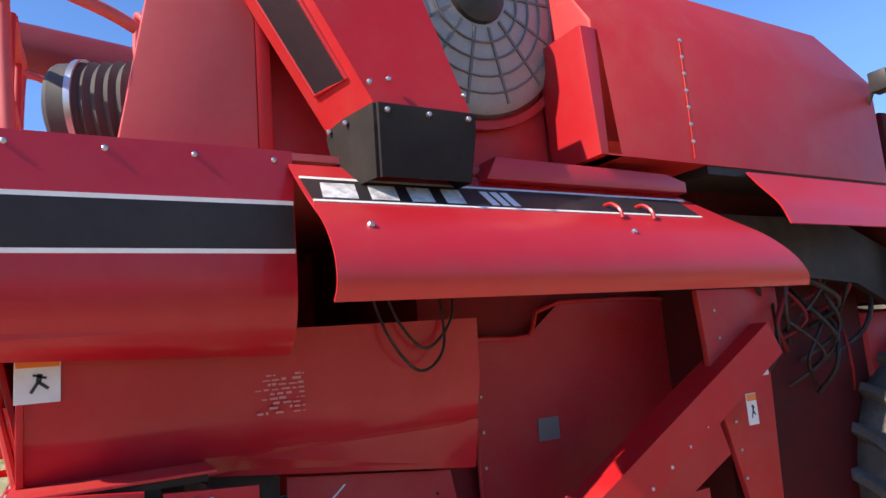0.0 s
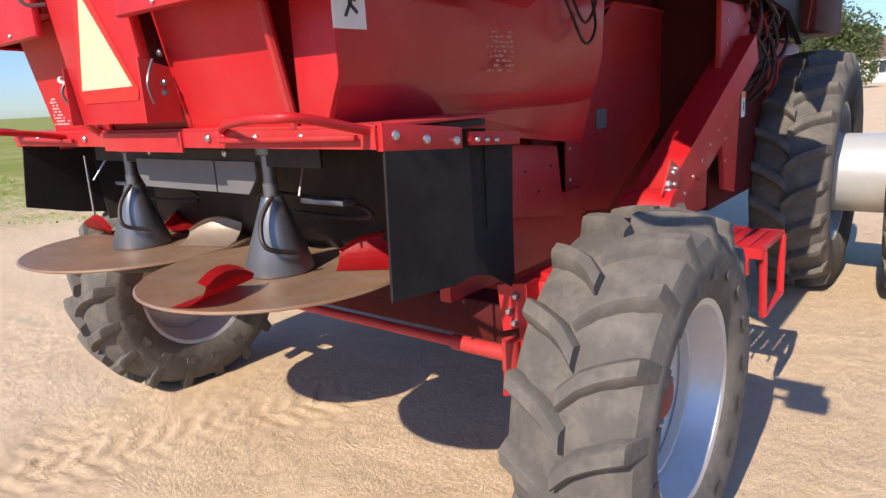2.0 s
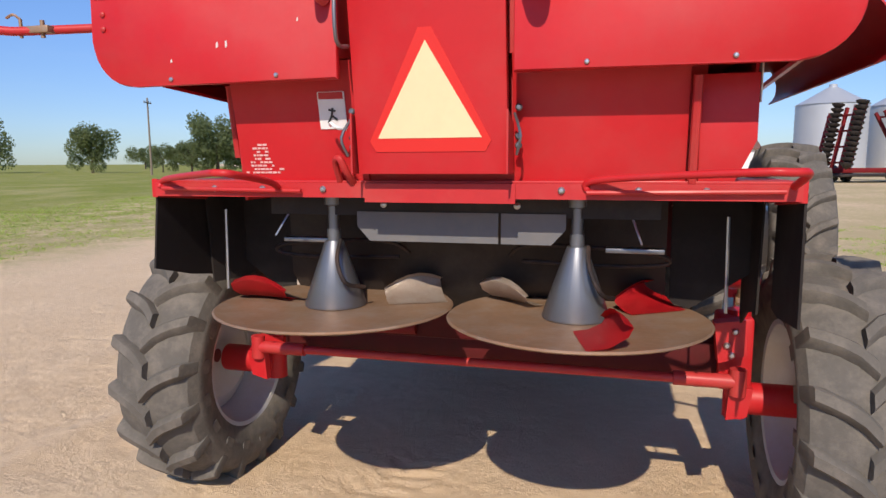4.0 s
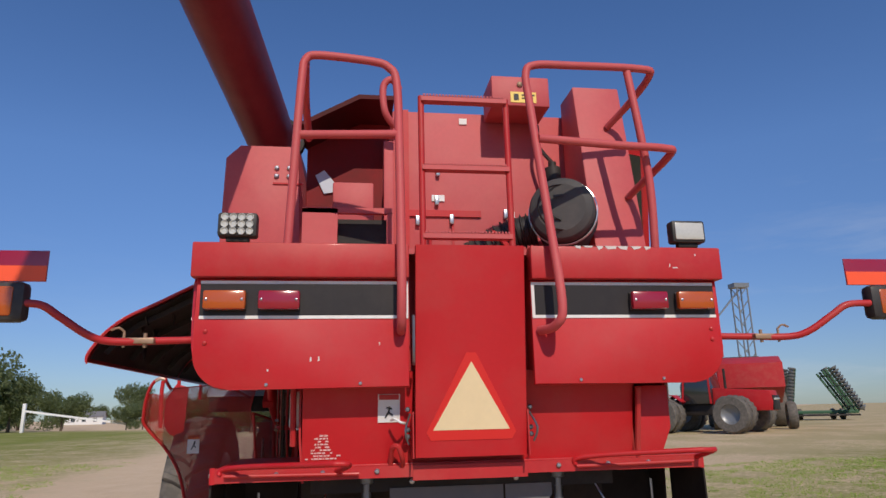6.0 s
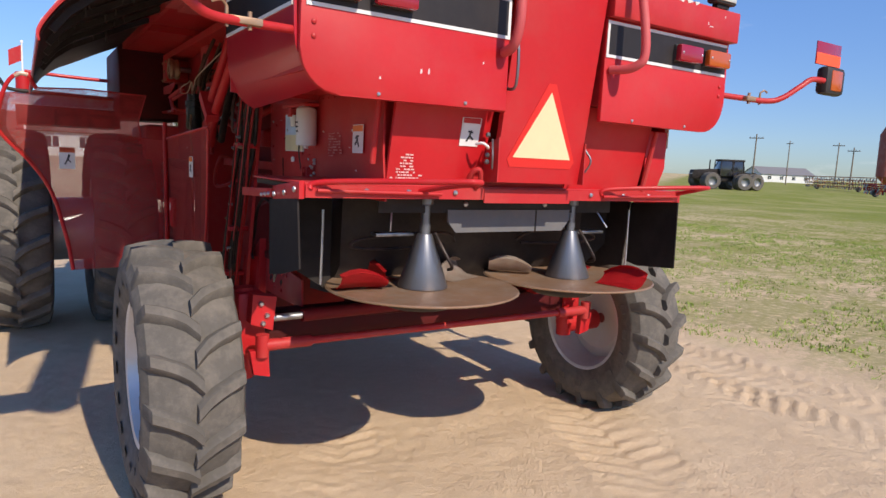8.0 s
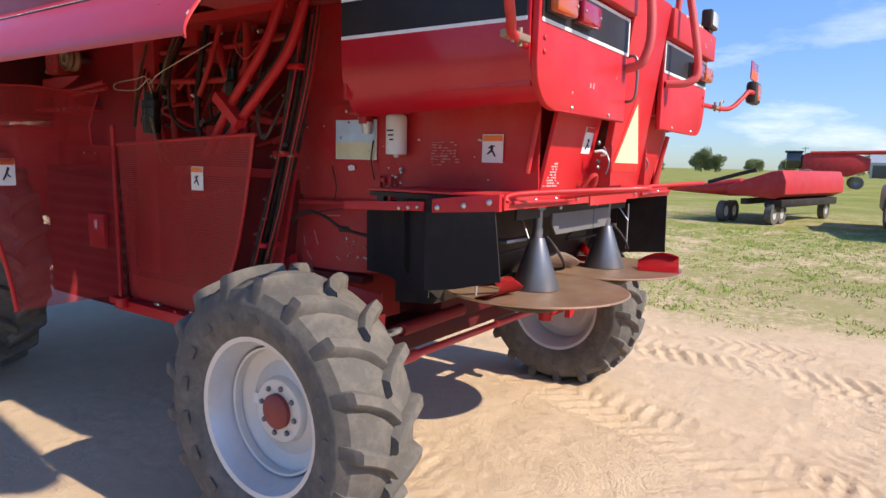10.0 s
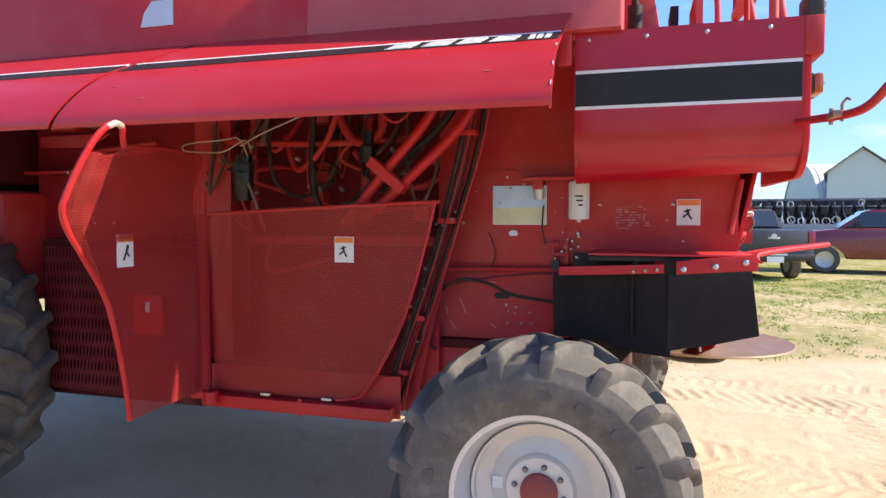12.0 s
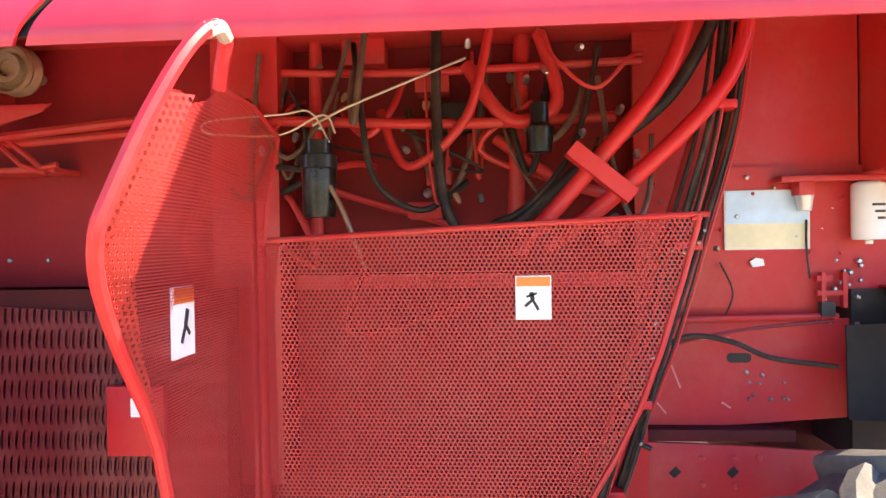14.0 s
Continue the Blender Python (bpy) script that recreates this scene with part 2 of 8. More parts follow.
# deeper copy of that red for the darkest shade behind and under parts
SHADE_DEEP_RED = material("stained_shade_deep_red", (0.085, 0.009, 0.010), 0.65, vary=0.35, grain=0.1, stain=(0.03, 0.015, 0.012), stain_amount=0.7, spec=0.2)
# middle step of the shade reds, for the wall behind the drives
SHADED_RED = material("aged_shaded_red_paint", (0.30, 0.013, 0.020), 0.6, vary=0.25, grain=0.08, stain=(0.12, 0.02, 0.02), stain_amount=0.4, spec=0.3)
CREAM_RIM = material("chalky_silver_rim", (0.60, 0.585, 0.55), 0.42, metal=0.15, vary=0.08, grain=0.03, stain=(0.45, 0.38, 0.31), stain_amount=0.4)

# ---- mesh helpers ----
def thing(name, label, category, group="", kind=""):
    return tagged(new(name), label, category, group, kind)


def part(name, bm, mat, parent=None, label="", angle=40):
    bmesh.ops.recalc_face_normals(bm, faces=bm.faces[:])
    me = bpy.data.meshes.new(name)
    bm.to_mesh(me)
    bm.free()
    me.materials.append(mat)
    me.polygons.foreach_set("use_smooth", [True] * len(me.polygons))
    me.set_sharp_from_angle(angle=radians(angle))
    ob = new(name, me)
    if parent is not None:
        ob.parent = parent
    if label:
        ob["label"] = label
    return ob


def share(ob, m, parent=None):
    """Another object on the same mesh."""
    o = new(ob.name.split(".")[0], ob.data)
    o.parent = parent if parent is not None else ob.parent
    o.matrix_basis = m
    for key in ("label", "category", "group", "kind"):
        if key in ob:
            o[key] = ob[key]
    return o


def B():
    return bmesh.new()


def moved(bm, start, m):
    bm.verts.ensure_lookup_table()
    for v in bm.verts[start:]:
        v.co = m @ v.co
    return bm


def box(bm, x0, x1, y0, y1, z0, z1, bev=0.0):
    s = len(bm.verts)
    r = bmesh.ops.create_cube(bm, size=1.0)
    for v in r["verts"]:
        v.co = Vector((x0 + (v.co.x + 0.5) * (x1 - x0), y0 + (v.co.y + 0.5) * (y1 - y0), z0 + (v.co.z + 0.5) * (z1 - z0)))
    if bev:
        es = list({e for v in r["verts"] for e in v.link_edges})
        bmesh.ops.bevel(bm, geom=es, offset=bev, segments=2, profile=0.5, affect="EDGES")
    return bm


def put3(ax, k, p):
    if ax == "x":
        return Vector((k, p[0], p[1]))
    if ax == "y":
        return Vector((p[0], k, p[1]))
    return Vector((p[0], p[1], k))


def prism(bm, pts, lo, hi, ax, bev=0.0):
    """A flat outline of points in the two other axes, drawn out from lo to hi along ax."""
    a = [bm.verts.new(put3(ax, lo, p)) for p in pts]
    b = [bm.verts.new(put3(ax, hi, p)) for p in pts]
    n = len(pts)
    fs = [bm.faces.new(a), bm.faces.new(b[::-1])]
    for i in range(n):
        fs.append(bm.faces.new((a[i], b[i], b[(i + 1) % n], a[(i + 1) % n])))
    if bev:
        es = list({e for f in fs[:2] for e in f.edges})
        bmesh.ops.bevel(bm, geom=es, offset=bev, segments=2, profile=0.5, affect="EDGES")
    return bm


def smooth_line(pts, per=6):
    """A Catmull-Rom line through the points."""
    pts = [Vector(p) for p in pts]
    if len(pts) < 3:
        return pts
    out = []
    for i in range(len(pts) - 1):
        p0, p1, p2, p3 = pts[max(i - 1, 0)], pts[i], pts[i + 1], pts[min(i + 2, len(pts) - 1)]
        for k in range(per):
            t = k / per
            out.append(0.5 * ((2 * p1) + (p2 - p0) * t + (2 * p0 - 5 * p1 + 4 * p2 - p3) * t * t + (3 * p1 - p0 - 3 * p2 + p3) * t ** 3))
    out.append(pts[-1])
    return out


def sheet(bm, prof, lo, hi, ax, th=0.006, curve=0):
    """A bent sheet: a line of points in the two other axes, of some thickness, drawn out along ax."""
    if curve:
        prof = [(p.x, p.y) for p in smooth_line([(a, b, 0) for a, b in prof], curve)]
    n = len(prof)
    inner = []
    for i in range(n):
        a, b = Vector(prof[max(i - 1, 0)]), Vector(prof[min(i + 1, n - 1)])
        d = (b - a).normalized()
        inner.append((prof[i][0] - d.y * th, prof[i][1] + d.x * th))
    rows = []
    for k in (lo, hi):
        rows.append(([bm.verts.new(put3(ax, k, p)) for p in prof], [bm.verts.new(put3(ax, k, p)) for p in inner]))
    (a, ai), (b, bi) = rows
    for i in range(n - 1):
        bm.faces.new((a[i], a[i + 1], b[i + 1], b[i]))
        bm.faces.new((ai[i + 1], ai[i], bi[i], bi[i + 1]))
        bm.faces.new((a[i + 1], a[i], ai[i], ai[i + 1]))
        bm.faces.new((b[i], b[i + 1], bi[i + 1], bi[i]))
    bm.faces.new((a[0], b[0], bi[0], ai[0]))
    bm.faces.new((b[-1], a[-1], ai[-1], bi[-1]))
    return bm


def tube(bm, pts, r, n=10, per=6, curve=True):
    """A round bar through the points, with closed ends."""
    line = smooth_line(pts, per) if curve else [Vector(p) for p in pts]
    rings, side = [], None
    for i, p in enumerate(line):
        d = (line[min(i + 1, len(line) - 1)] - line[max(i - 1, 0)]).normalized()
        if side is None:
            side = d.cross(Vector((0, 0, 1)) if abs(d.z) < 0.9 else Vector((1, 0, 0))).normalized()
        side = (side - d * side.dot(d)).normalized()
        up = d.cross(side)
        rings.append([bm.verts.new(p + (side * math.cos(2 * math.pi * k / n) + up * math.sin(2 * math.pi * k / n)) * r) for k in range(n)])
    for a, b in zip(rings, rings[1:]):
        for k in range(n):
            bm.faces.new((a[k], a[(k + 1) % n], b[(k + 1) % n], b[k]))
    bm.faces.new(rings[0][::-1])
    bm.faces.new(rings[-1])
    return bm


def cyl(bm, p, q, r, n=16, r2=None):
    return lathe(bm, [(0, 0), (r, 0), (r if r2 is None else r2, 1), (0, 1)], p, Vector(q) - Vector(p), n)


def lathe(bm, prof, origin, axis, n=32, closed=False):
    """A turned form: points of (radius, share of the axis)."""
    origin, axis = Vector(origin), Vector(axis)
    d = axis.normalized()
    side = d.cross(Vector((0, 0, 1)) if abs(d.z) < 0.9 else Vector((1, 0, 0))).normalized()
    up = d.cross(side)
    rings = []
    for r, h in prof:
        c = origin + axis * h
        if r < 1e-6:
            rings.append([bm.verts.new(c)])
        else:
            rings.append([bm.verts.new(c + (side * math.cos(2 * math.pi * k / n) + up * math.sin(2 * math.pi * k / n)) * r) for k in range(n)])
    pairs = list(zip(rings, rings[1:])) + ([(rings[-1], rings[0])] if closed else [])
    for a, b in pairs:
        for k in range(n):
            k2 = (k + 1) % n
            if len(a) == 1 and len(b) == 1:
                continue
            if len(a) == 1:
                bm.faces.new((a[0], b[k], b[k2]))
            elif len(b) == 1:
                bm.faces.new((a[k], b[0], a[k2]))
            else:
                bm.faces.new((a[k], b[k], b[k2], a[k2]))
    return bm


def bolt(bm, p, axis, r=0.009, h=0.008):
    p, axis = Vector(p), Vector(axis).normalized()
    return lathe(bm, [(0, 0), (r, 0), (r, 0.6), (r * 0.6, 1), (0, 1.05)], p, axis * h, 8)


def quad(bm, a, b, c, d, th=0.006):
    """A flat four-cornered plate of some thickness."""
    a, b, c, d = (Vector(p) for p in (a, b, c, d))
    nrm = (b - a).cross(d - a).normalized() * th
    lo = [bm.verts.new(p) for p in (a, b, c, d)]
    hi = [bm.verts.new(p + nrm) for p in (a, b, c, d)]
    bm.faces.new(lo[::-1])
    bm.faces.new(hi)
    for i in range(4):
        bm.faces.new((lo[i], lo[(i + 1) % 4], hi[(i + 1) % 4], hi[i]))
    return bm


def beam(bm, p, q, w, h, up=(0, 0, 1)):
    """A square bar from p to q."""
    p, q = Vector(p), Vector(q)
    d = (q - p).normalized()
    s = d.cross(Vector(up)).normalized()
    u = s.cross(d)
    ring = [[bm.verts.new(c + s * a * w / 2 + u * b * h / 2) for a, b in ((-1, -1), (1, -1), (1, 1), (-1, 1))] for c in (p, q)]
    bm.faces.new(ring[0][::-1])
    bm.faces.new(ring[1])
    for i in range(4):
        bm.faces.new((ring[0][i], ring[0][(i + 1) % 4], ring[1][(i + 1) % 4], ring[1][i]))
    return bm


# ---- ground ----
def ground_material():
    m = bpy.data.materials.new("sandy_yard_and_grass")
    m.use_nodes = True
    n, l = m.node_tree.nodes, m.node_tree.links
    b = n["Principled BSDF"]
    b.inputs["Roughness"].default_value, b.inputs["Specular IOR Level"].default_value = 0.95, 0.15
    tc = n.new("ShaderNodeTexCoord")

    def noise_node(scale, detail=6, rough=0.6, vec=None):
        t = n.new("ShaderNodeTexNoise")
        t.inputs["Scale"].default_value, t.inputs["Detail"].default_value, t.inputs["Roughness"].default_value = scale, detail, rough
        l.new(vec or tc.outputs["Object"], t.inputs["Vector"])
        return t.outputs["Fac"]

    def mth(op, a, b2=None, c=None):
        t = n.new("ShaderNodeMath")
        t.operation = op
        for i, v in enumerate((a, b2, c)):
            if v is None:
                continue
            if isinstance(v, (int, float)):
                t.inputs[i].default_value = v
            else:
                l.new(v, t.inputs[i])
        return t.outputs[0]

    def rng(v, a, b2, lo=0.0, hi=1.0):
        t = n.new("ShaderNodeMapRange")
        l.new(v, t.inputs["Value"])
        for key, value in (("From Min", a), ("From Max", b2), ("To Min", lo), ("To Max", hi)):
            t.inputs[key].default_value = value
        return t.outputs["Result"]

    def mix(f, a, b2):
        t = n.new("ShaderNodeMix")
        t.data_type = "RGBA"
        l.new(f, t.inputs["Factor"])
        for key, v in (("A", a), ("B", b2)):
            if isinstance(v, tuple):
                t.inputs[key].default_value = (*v, 1)
            else:
                l.new(v, t.inputs[key])
        return t.outputs["Result"]

    sep = n.new("ShaderNodeSeparateXYZ")
    l.new(tc.outputs["Object"], sep.inputs["Vector"])
    X, Y = sep.outputs["X"], sep.outputs["Y"]
    n_big, n_mid, n_small, n_fine = noise_node(0.22, 5), noise_node(1.1, 8, 0.7), noise_node(9, 8, 0.75), noise_node(70, 4, 0.7)
    sand = mix(rng(n_mid, 0.3, 0.7), (0.63, 0.46, 0.295), (0.72, 0.55, 0.37))
    sand = mix(rng(n_small, 0.35, 0.75, 0, 0.55), sand, (0.55, 0.40, 0.26))
    sand = mix(rng(n_fine, 0.55, 0.8, 0, 0.5), sand, (0.80, 0.63, 0.45))
    green = mix(rng(n_mid, 0.35, 0.65), (0.15, 0.205, 0.022), (0.27, 0.275, 0.05))
    green = mix(rng(n_fine, 0.35, 0.75, 0, 0.6), green, (0.09, 0.14, 0.022))
    dry = mix(rng(n_small, 0.35, 0.65), (0.38, 0.30, 0.15), (0.50, 0.40, 0.24))
    # east lawn: its sandy edge runs along x = 3.9 and swings out behind the machine
    wob = mth("MULTIPLY_ADD", n_mid, 1.6, -0.8)
    east_edge = mth("MULTIPLY_ADD", mth("MINIMUM", Y, 0.0), -0.5, 3.75)
    d_east = mth("ADD", mth("SUBTRACT", X, east_edge), wob)
    far_y = mth("SUBTRACT", mth("ADD", Y, mth("MULTIPLY", n_big, 30.0)), mth("MULTIPLY_ADD", mth("ABSOLUTE", X), 1.3, 62.0))
    west_edge = mth("MULTIPLY_ADD", n_mid, 4.0, -11.0)
    d_west = mth("SUBTRACT", west_edge, X)
    cover = mth("MAXIMUM", rng(d_east, -0.1, 0.9), rng(d_west, -1.2, 1.4))
    cover = mth("MULTIPLY", cover, rng(far_y, 16.0, -4.0))
    thin = rng(mth("ADD", n_small, mth("MULTIPLY", mth("SUBTRACT", n_big, 0.5), 1.1)), 0.40, 0.56)
    near_east = mth("MAXIMUM", rng(d_east, 0.0, 12.0, 0.42, 1.0), rng(d_west, 0.0, 7.0, 0.35, 1.0))
    lush = mth("MULTIPLY", cover, mth("MULTIPLY", near_east, rng(mth("ADD", n_big, mth("MULTIPLY", n_small, 0.6)), 0.55, 0.85, 0.65, 1.0)))
    # trampled dry ground towards the parked tractor
    d_ne = mth("SUBTRACT", Y, mth("MULTIPLY_ADD", X, 0.75, 2.0))
    lush = mth("MULTIPLY", lush, mth("MAXIMUM", rng(d_ne, 1.0, 7.0, 1.0, 0.25), rng(d_west, -1.0, 0.5)))
    col = mix(mth("MULTIPLY", cover, mth("MULTIPLY", thin, 0.75)), sand, dry)
    col = mix(mth("MULTIPLY", lush, mth("MAXIMUM", rng(mth("MULTIPLY_ADD", n_small, 0.5, mth("MULTIPLY", n_mid, 0.5)), 0.43, 0.53, 0.08, 1.0), mth("MAXIMUM", rng(d_east, 7.0, 24.0, 0.0, 0.92), rng(d_west, 5.0, 13.0, 0.0, 0.9)))), col, green)
    l.new(col, b.inputs["Base Color"])
    # ruts and clods in the sand
    wave = n.new("ShaderNodeTexWave")
    wave.wave_type, wave.bands_direction, wave.wave_profile = "BANDS", "DIAGONAL", "TRI"
    wave.inputs["Scale"].default_value, wave.inputs["Distortion"].default_value = 2.6, 4.0
    wave.inputs["Detail"].default_value, wave.inputs["Detail Scale"].default_value = 3, 1.2
    l.new(tc.outputs["Object"], wave.inputs["Vector"])
    h = mth("ADD", mth("MULTIPLY", n_small, 1.1), mth("MULTIPLY", n_fine, 0.4))
    h = mth("ADD", h, mth("MULTIPLY", mth("MULTIPLY", wave.outputs["Fac"], rng(n_mid, 0.42, 0.6)), 0.10))
    bn = n.new("ShaderNodeBump")
    bn.inputs["Strength"].default_value, bn.inputs["Distance"].default_value = 0.75, 0.032
    l.new(h, bn.inputs["Height"])
    l.new(bn.outputs["Normal"], b.inputs["Normal"])
    return m


GROUND = ground_material()


def graded(limit, near, step):
    """Even steps near the middle, growing ones further out."""
    out, v, s = [], 0.0, step
    while v < limit:
        out.append(v)
        if v >= near:
            s *= 1.22
        v += s
    out.append(limit)
    return [-a for a in out[:0:-1]] + out


def smoothstep(v):
    v = min(1.0, max(0.0, v))
    return v * v * (3 - 2 * v)


def rise(x, y):
    """The gentle swell of the land round the yard."""
    east = 0.2 * smoothstep((x - 5) / 9) * smoothstep((60 - x) / 30) * smoothstep((30 - abs(y)) / 15)
    north = 0.35 * smoothstep((y - 12) / 20) * smoothstep((140 - y) / 60) * smoothstep((75 - abs(x)) / 35)
    return max(east, north)


def tread(gx, gy, p, q, width, pitch, depth):
    """Chevron prints of a lugged tyre rolled along a line over the sand."""
    d = np.array((q[0] - p[0], q[1] - p[1]))
    long = float(np.hypot(*d))
    d = d / long
    u = (gx - p[0]) * d[0] + (gy - p[1]) * d[1]
    v = -(gx - p[0]) * d[1] + (gy - p[1]) * d[0]
    v = v + 0.05 * np.sin(u * 0.9 + p[0])
    a = np.abs(v)
    inside = np.clip((width / 2 - a) / 0.03, 0, 1) * np.clip(u / 0.3, 0, 1) * np.clip((long - u) / 0.3, 0, 1)
    phase = (u + a * 0.45 + np.where(v > 0, pitch / 2, 0.0)) / pitch
    saw = np.abs(phase - np.floor(phase) - 0.5) * 2
    lug = np.clip((saw - 0.45) / 0.22, 0, 1)
    lug = lug * lug * (3 - 2 * lug)
    spoil = np.exp(-((a - width / 2 - 0.04) / 0.035) ** 2) * np.clip(u / 0.3, 0, 1) * np.clip((long - u) / 0.3, 0, 1)
    worn = np.clip(0.5 + 0.6 * np.sin(u * 2.7 + v * 3.1 + p[1]) * np.cos(u * 1.6 - v * 5.0), 0, 1)
    return inside * worn * depth * (lug - 0.75) + spoil * depth * 0.12


def graded_round(mid, limit, near, step, grow):
    out, v, s = [0.0], 0.0, step
    while v < limit:
        if v >= near:
            s *= grow
        v += s
        out.append(v)
    return np.array([mid - a for a in out[:0:-1]] + [mid + a for a in out])


def build_ground():
    xs, ys = graded_round(0.0, 2500, 3.9, 0.024, 1.09), graded_round(0.2, 2500, 3.4, 0.024, 1.09)
    nx, ny = len(xs), len(ys)
    gx, gy = (a.ravel() for a in np.meshgrid(xs, ys))
    z = np.array([rise(x, y) for x, y in zip(gx.tolist(), gy.tolist())])
    far = np.hypot(gx, gy - 1)
    k = np.clip(1 - far / 25, 0, 1)
    near = np.nonzero(far < 12)[0]
    for i in near.tolist():
        x, y = float(gx[i]), float(gy[i])
        z[i] += k[i] * (noise.noise(Vector((x * 1.3, y * 1.3, 3))) * 0.016 + noise.noise(Vector((x * 4.1, y * 4.1, 7))) * 0.010 + noise.noise(Vector((x * 11, y * 11, 2))) * 0.005)
    # wheel ruts along the lane on both sides of the machine
    for rx in (2.55, 3.1, -2.9):
        z -= 0.03 * np.exp(-((gx - rx - 0.12 * np.sin(gy * 0.6)) / 0.2) ** 2) * k
        z += 0.02 * np.exp(-((gx - rx - 0.34) / 0.12) ** 2) * k
    for p, q, w, pitch, depth in (((1.6, 1.6), (0.2, -1.5), 0.62, 0.14, 0.022), ((2.35, 3.0), (2.75, -3.0), 0.55, 0.145, 0.018), ((-0.35, 1.4), (-1.6, -1.7), 0.42, 0.12, 0.016),
                                  ((-1.55, 0.3), (0.1, -1.5), 0.40, 0.12, 0.013), ((3.3, 1.9), (1.7, -2.5), 0.5, 0.14, 0.015), ((-2.6, -0.6), (3.5, -1.2), 0.5, 0.13, 0.012), ((3.1, 3.6), (3.6, -2.6), 0.5, 0.145, 0.011)):
        z += tread(gx, gy, p, q, w, pitch, depth)
    co = np.stack((gx, gy, z), 1).astype(np.float32)
    j, i = np.meshgrid(np.arange(ny - 1), np.arange(nx - 1), indexing="ij")
    c = (j * nx + i).ravel()
    quads = np.stack((c, c + 1, c + nx + 1, c + nx), 1).astype(np.int32)
    me = bpy.data.meshes.new("ground")
    me.vertices.add(len(co))
    me.vertices.foreach_set("co", co.ravel())
    me.loops.add(quads.size)
    me.loops.foreach_set("vertex_index", quads.ravel())
    me.polygons.add(len(quads))
    me.polygons.foreach_set("loop_start", np.arange(0, quads.size, 4, dtype=np.int32))
    me.polygons.foreach_set("use_smooth", [True] * len(quads))
    me.materials.append(GROUND)
    me.update(calc_edges=True)
    return tagged(new("ground", me), "dry sandy yard with tyre tracks and thin grass", "ground", kind="structure")


build_ground()


# ---- the combine ----
combine = thing("combine_harvester", "red combine harvester with black stripes parked on sandy ground", "combine harvester")


def tyre_mesh(R, W, rim, lug_h):
    bm = B()
    hw = W / 2
    prof = [(rim, -0.80), (rim + 0.02, -0.90), ((R + rim) / 2, -1.06), (R - 0.13, -1.03), (R - lug_h - 0.045, -0.93), (R - lug_h - 0.012, -0.6), (R - lug_h, 0)]
    prof = prof + [(r, -a) for r, a in prof[-2::-1]]
    lathe(bm, [(r, a) for r, a in prof], (0, 0, 0), (hw, 0, 0), 48)
    return bm


def lug_mesh(R, W, lugs, lug_h, s, way=1, lean=0.20):
    """One tread bar on the side s of the tyre."""
    bm = B()
    hw = W / 2
    pitch = 2 * math.pi / lugs

    def crown(u):
        return R - 0.028 * abs(u) ** 2.2 * (R / 0.65)

    for i in range(1):
        for th0 in (0.0,):
            rings = []
            for u, top in ((-0.06, 1), (0.2, 1), (0.45, 1), (0.7, 1), (0.92, 1), (1.05, 0.0)):
                th = th0 + way * lean * (u ** 0.6 if u > 0 else u) * (0.65 / R) ** 0.6
                half = 0.5 * pitch * (0.27 if u < 0.3 else 0.25)
                x = s * hw * (u if u < 1 else 1.03)
                r_top = crown(u) if top else R - 0.12
                r_bot = R - lug_h - 0.03 - (0.05 if u > 0.85 else 0) - (0.1 if u > 1 else 0)
                ring = []
                for r, k in ((r_bot, -1.65), (r_top - 0.012, -1.05), (r_top, -0.7), (r_top, 0.7), (r_top - 0.012, 1.05), (r_bot, 1.65)):
                    a = th + k * half
                    ring.append(bm.verts.new((x, r * math.cos(a), r * math.sin(a))))
                rings.append(ring)
            for a, b in zip(rings, rings[1:]):
                for k in range(5):
                    bm.faces.new((a[k], a[k + 1], b[k + 1], b[k]))
            bm.faces.new(rings[0][::-1])
            bm.faces.new(rings[-1])
    return bm


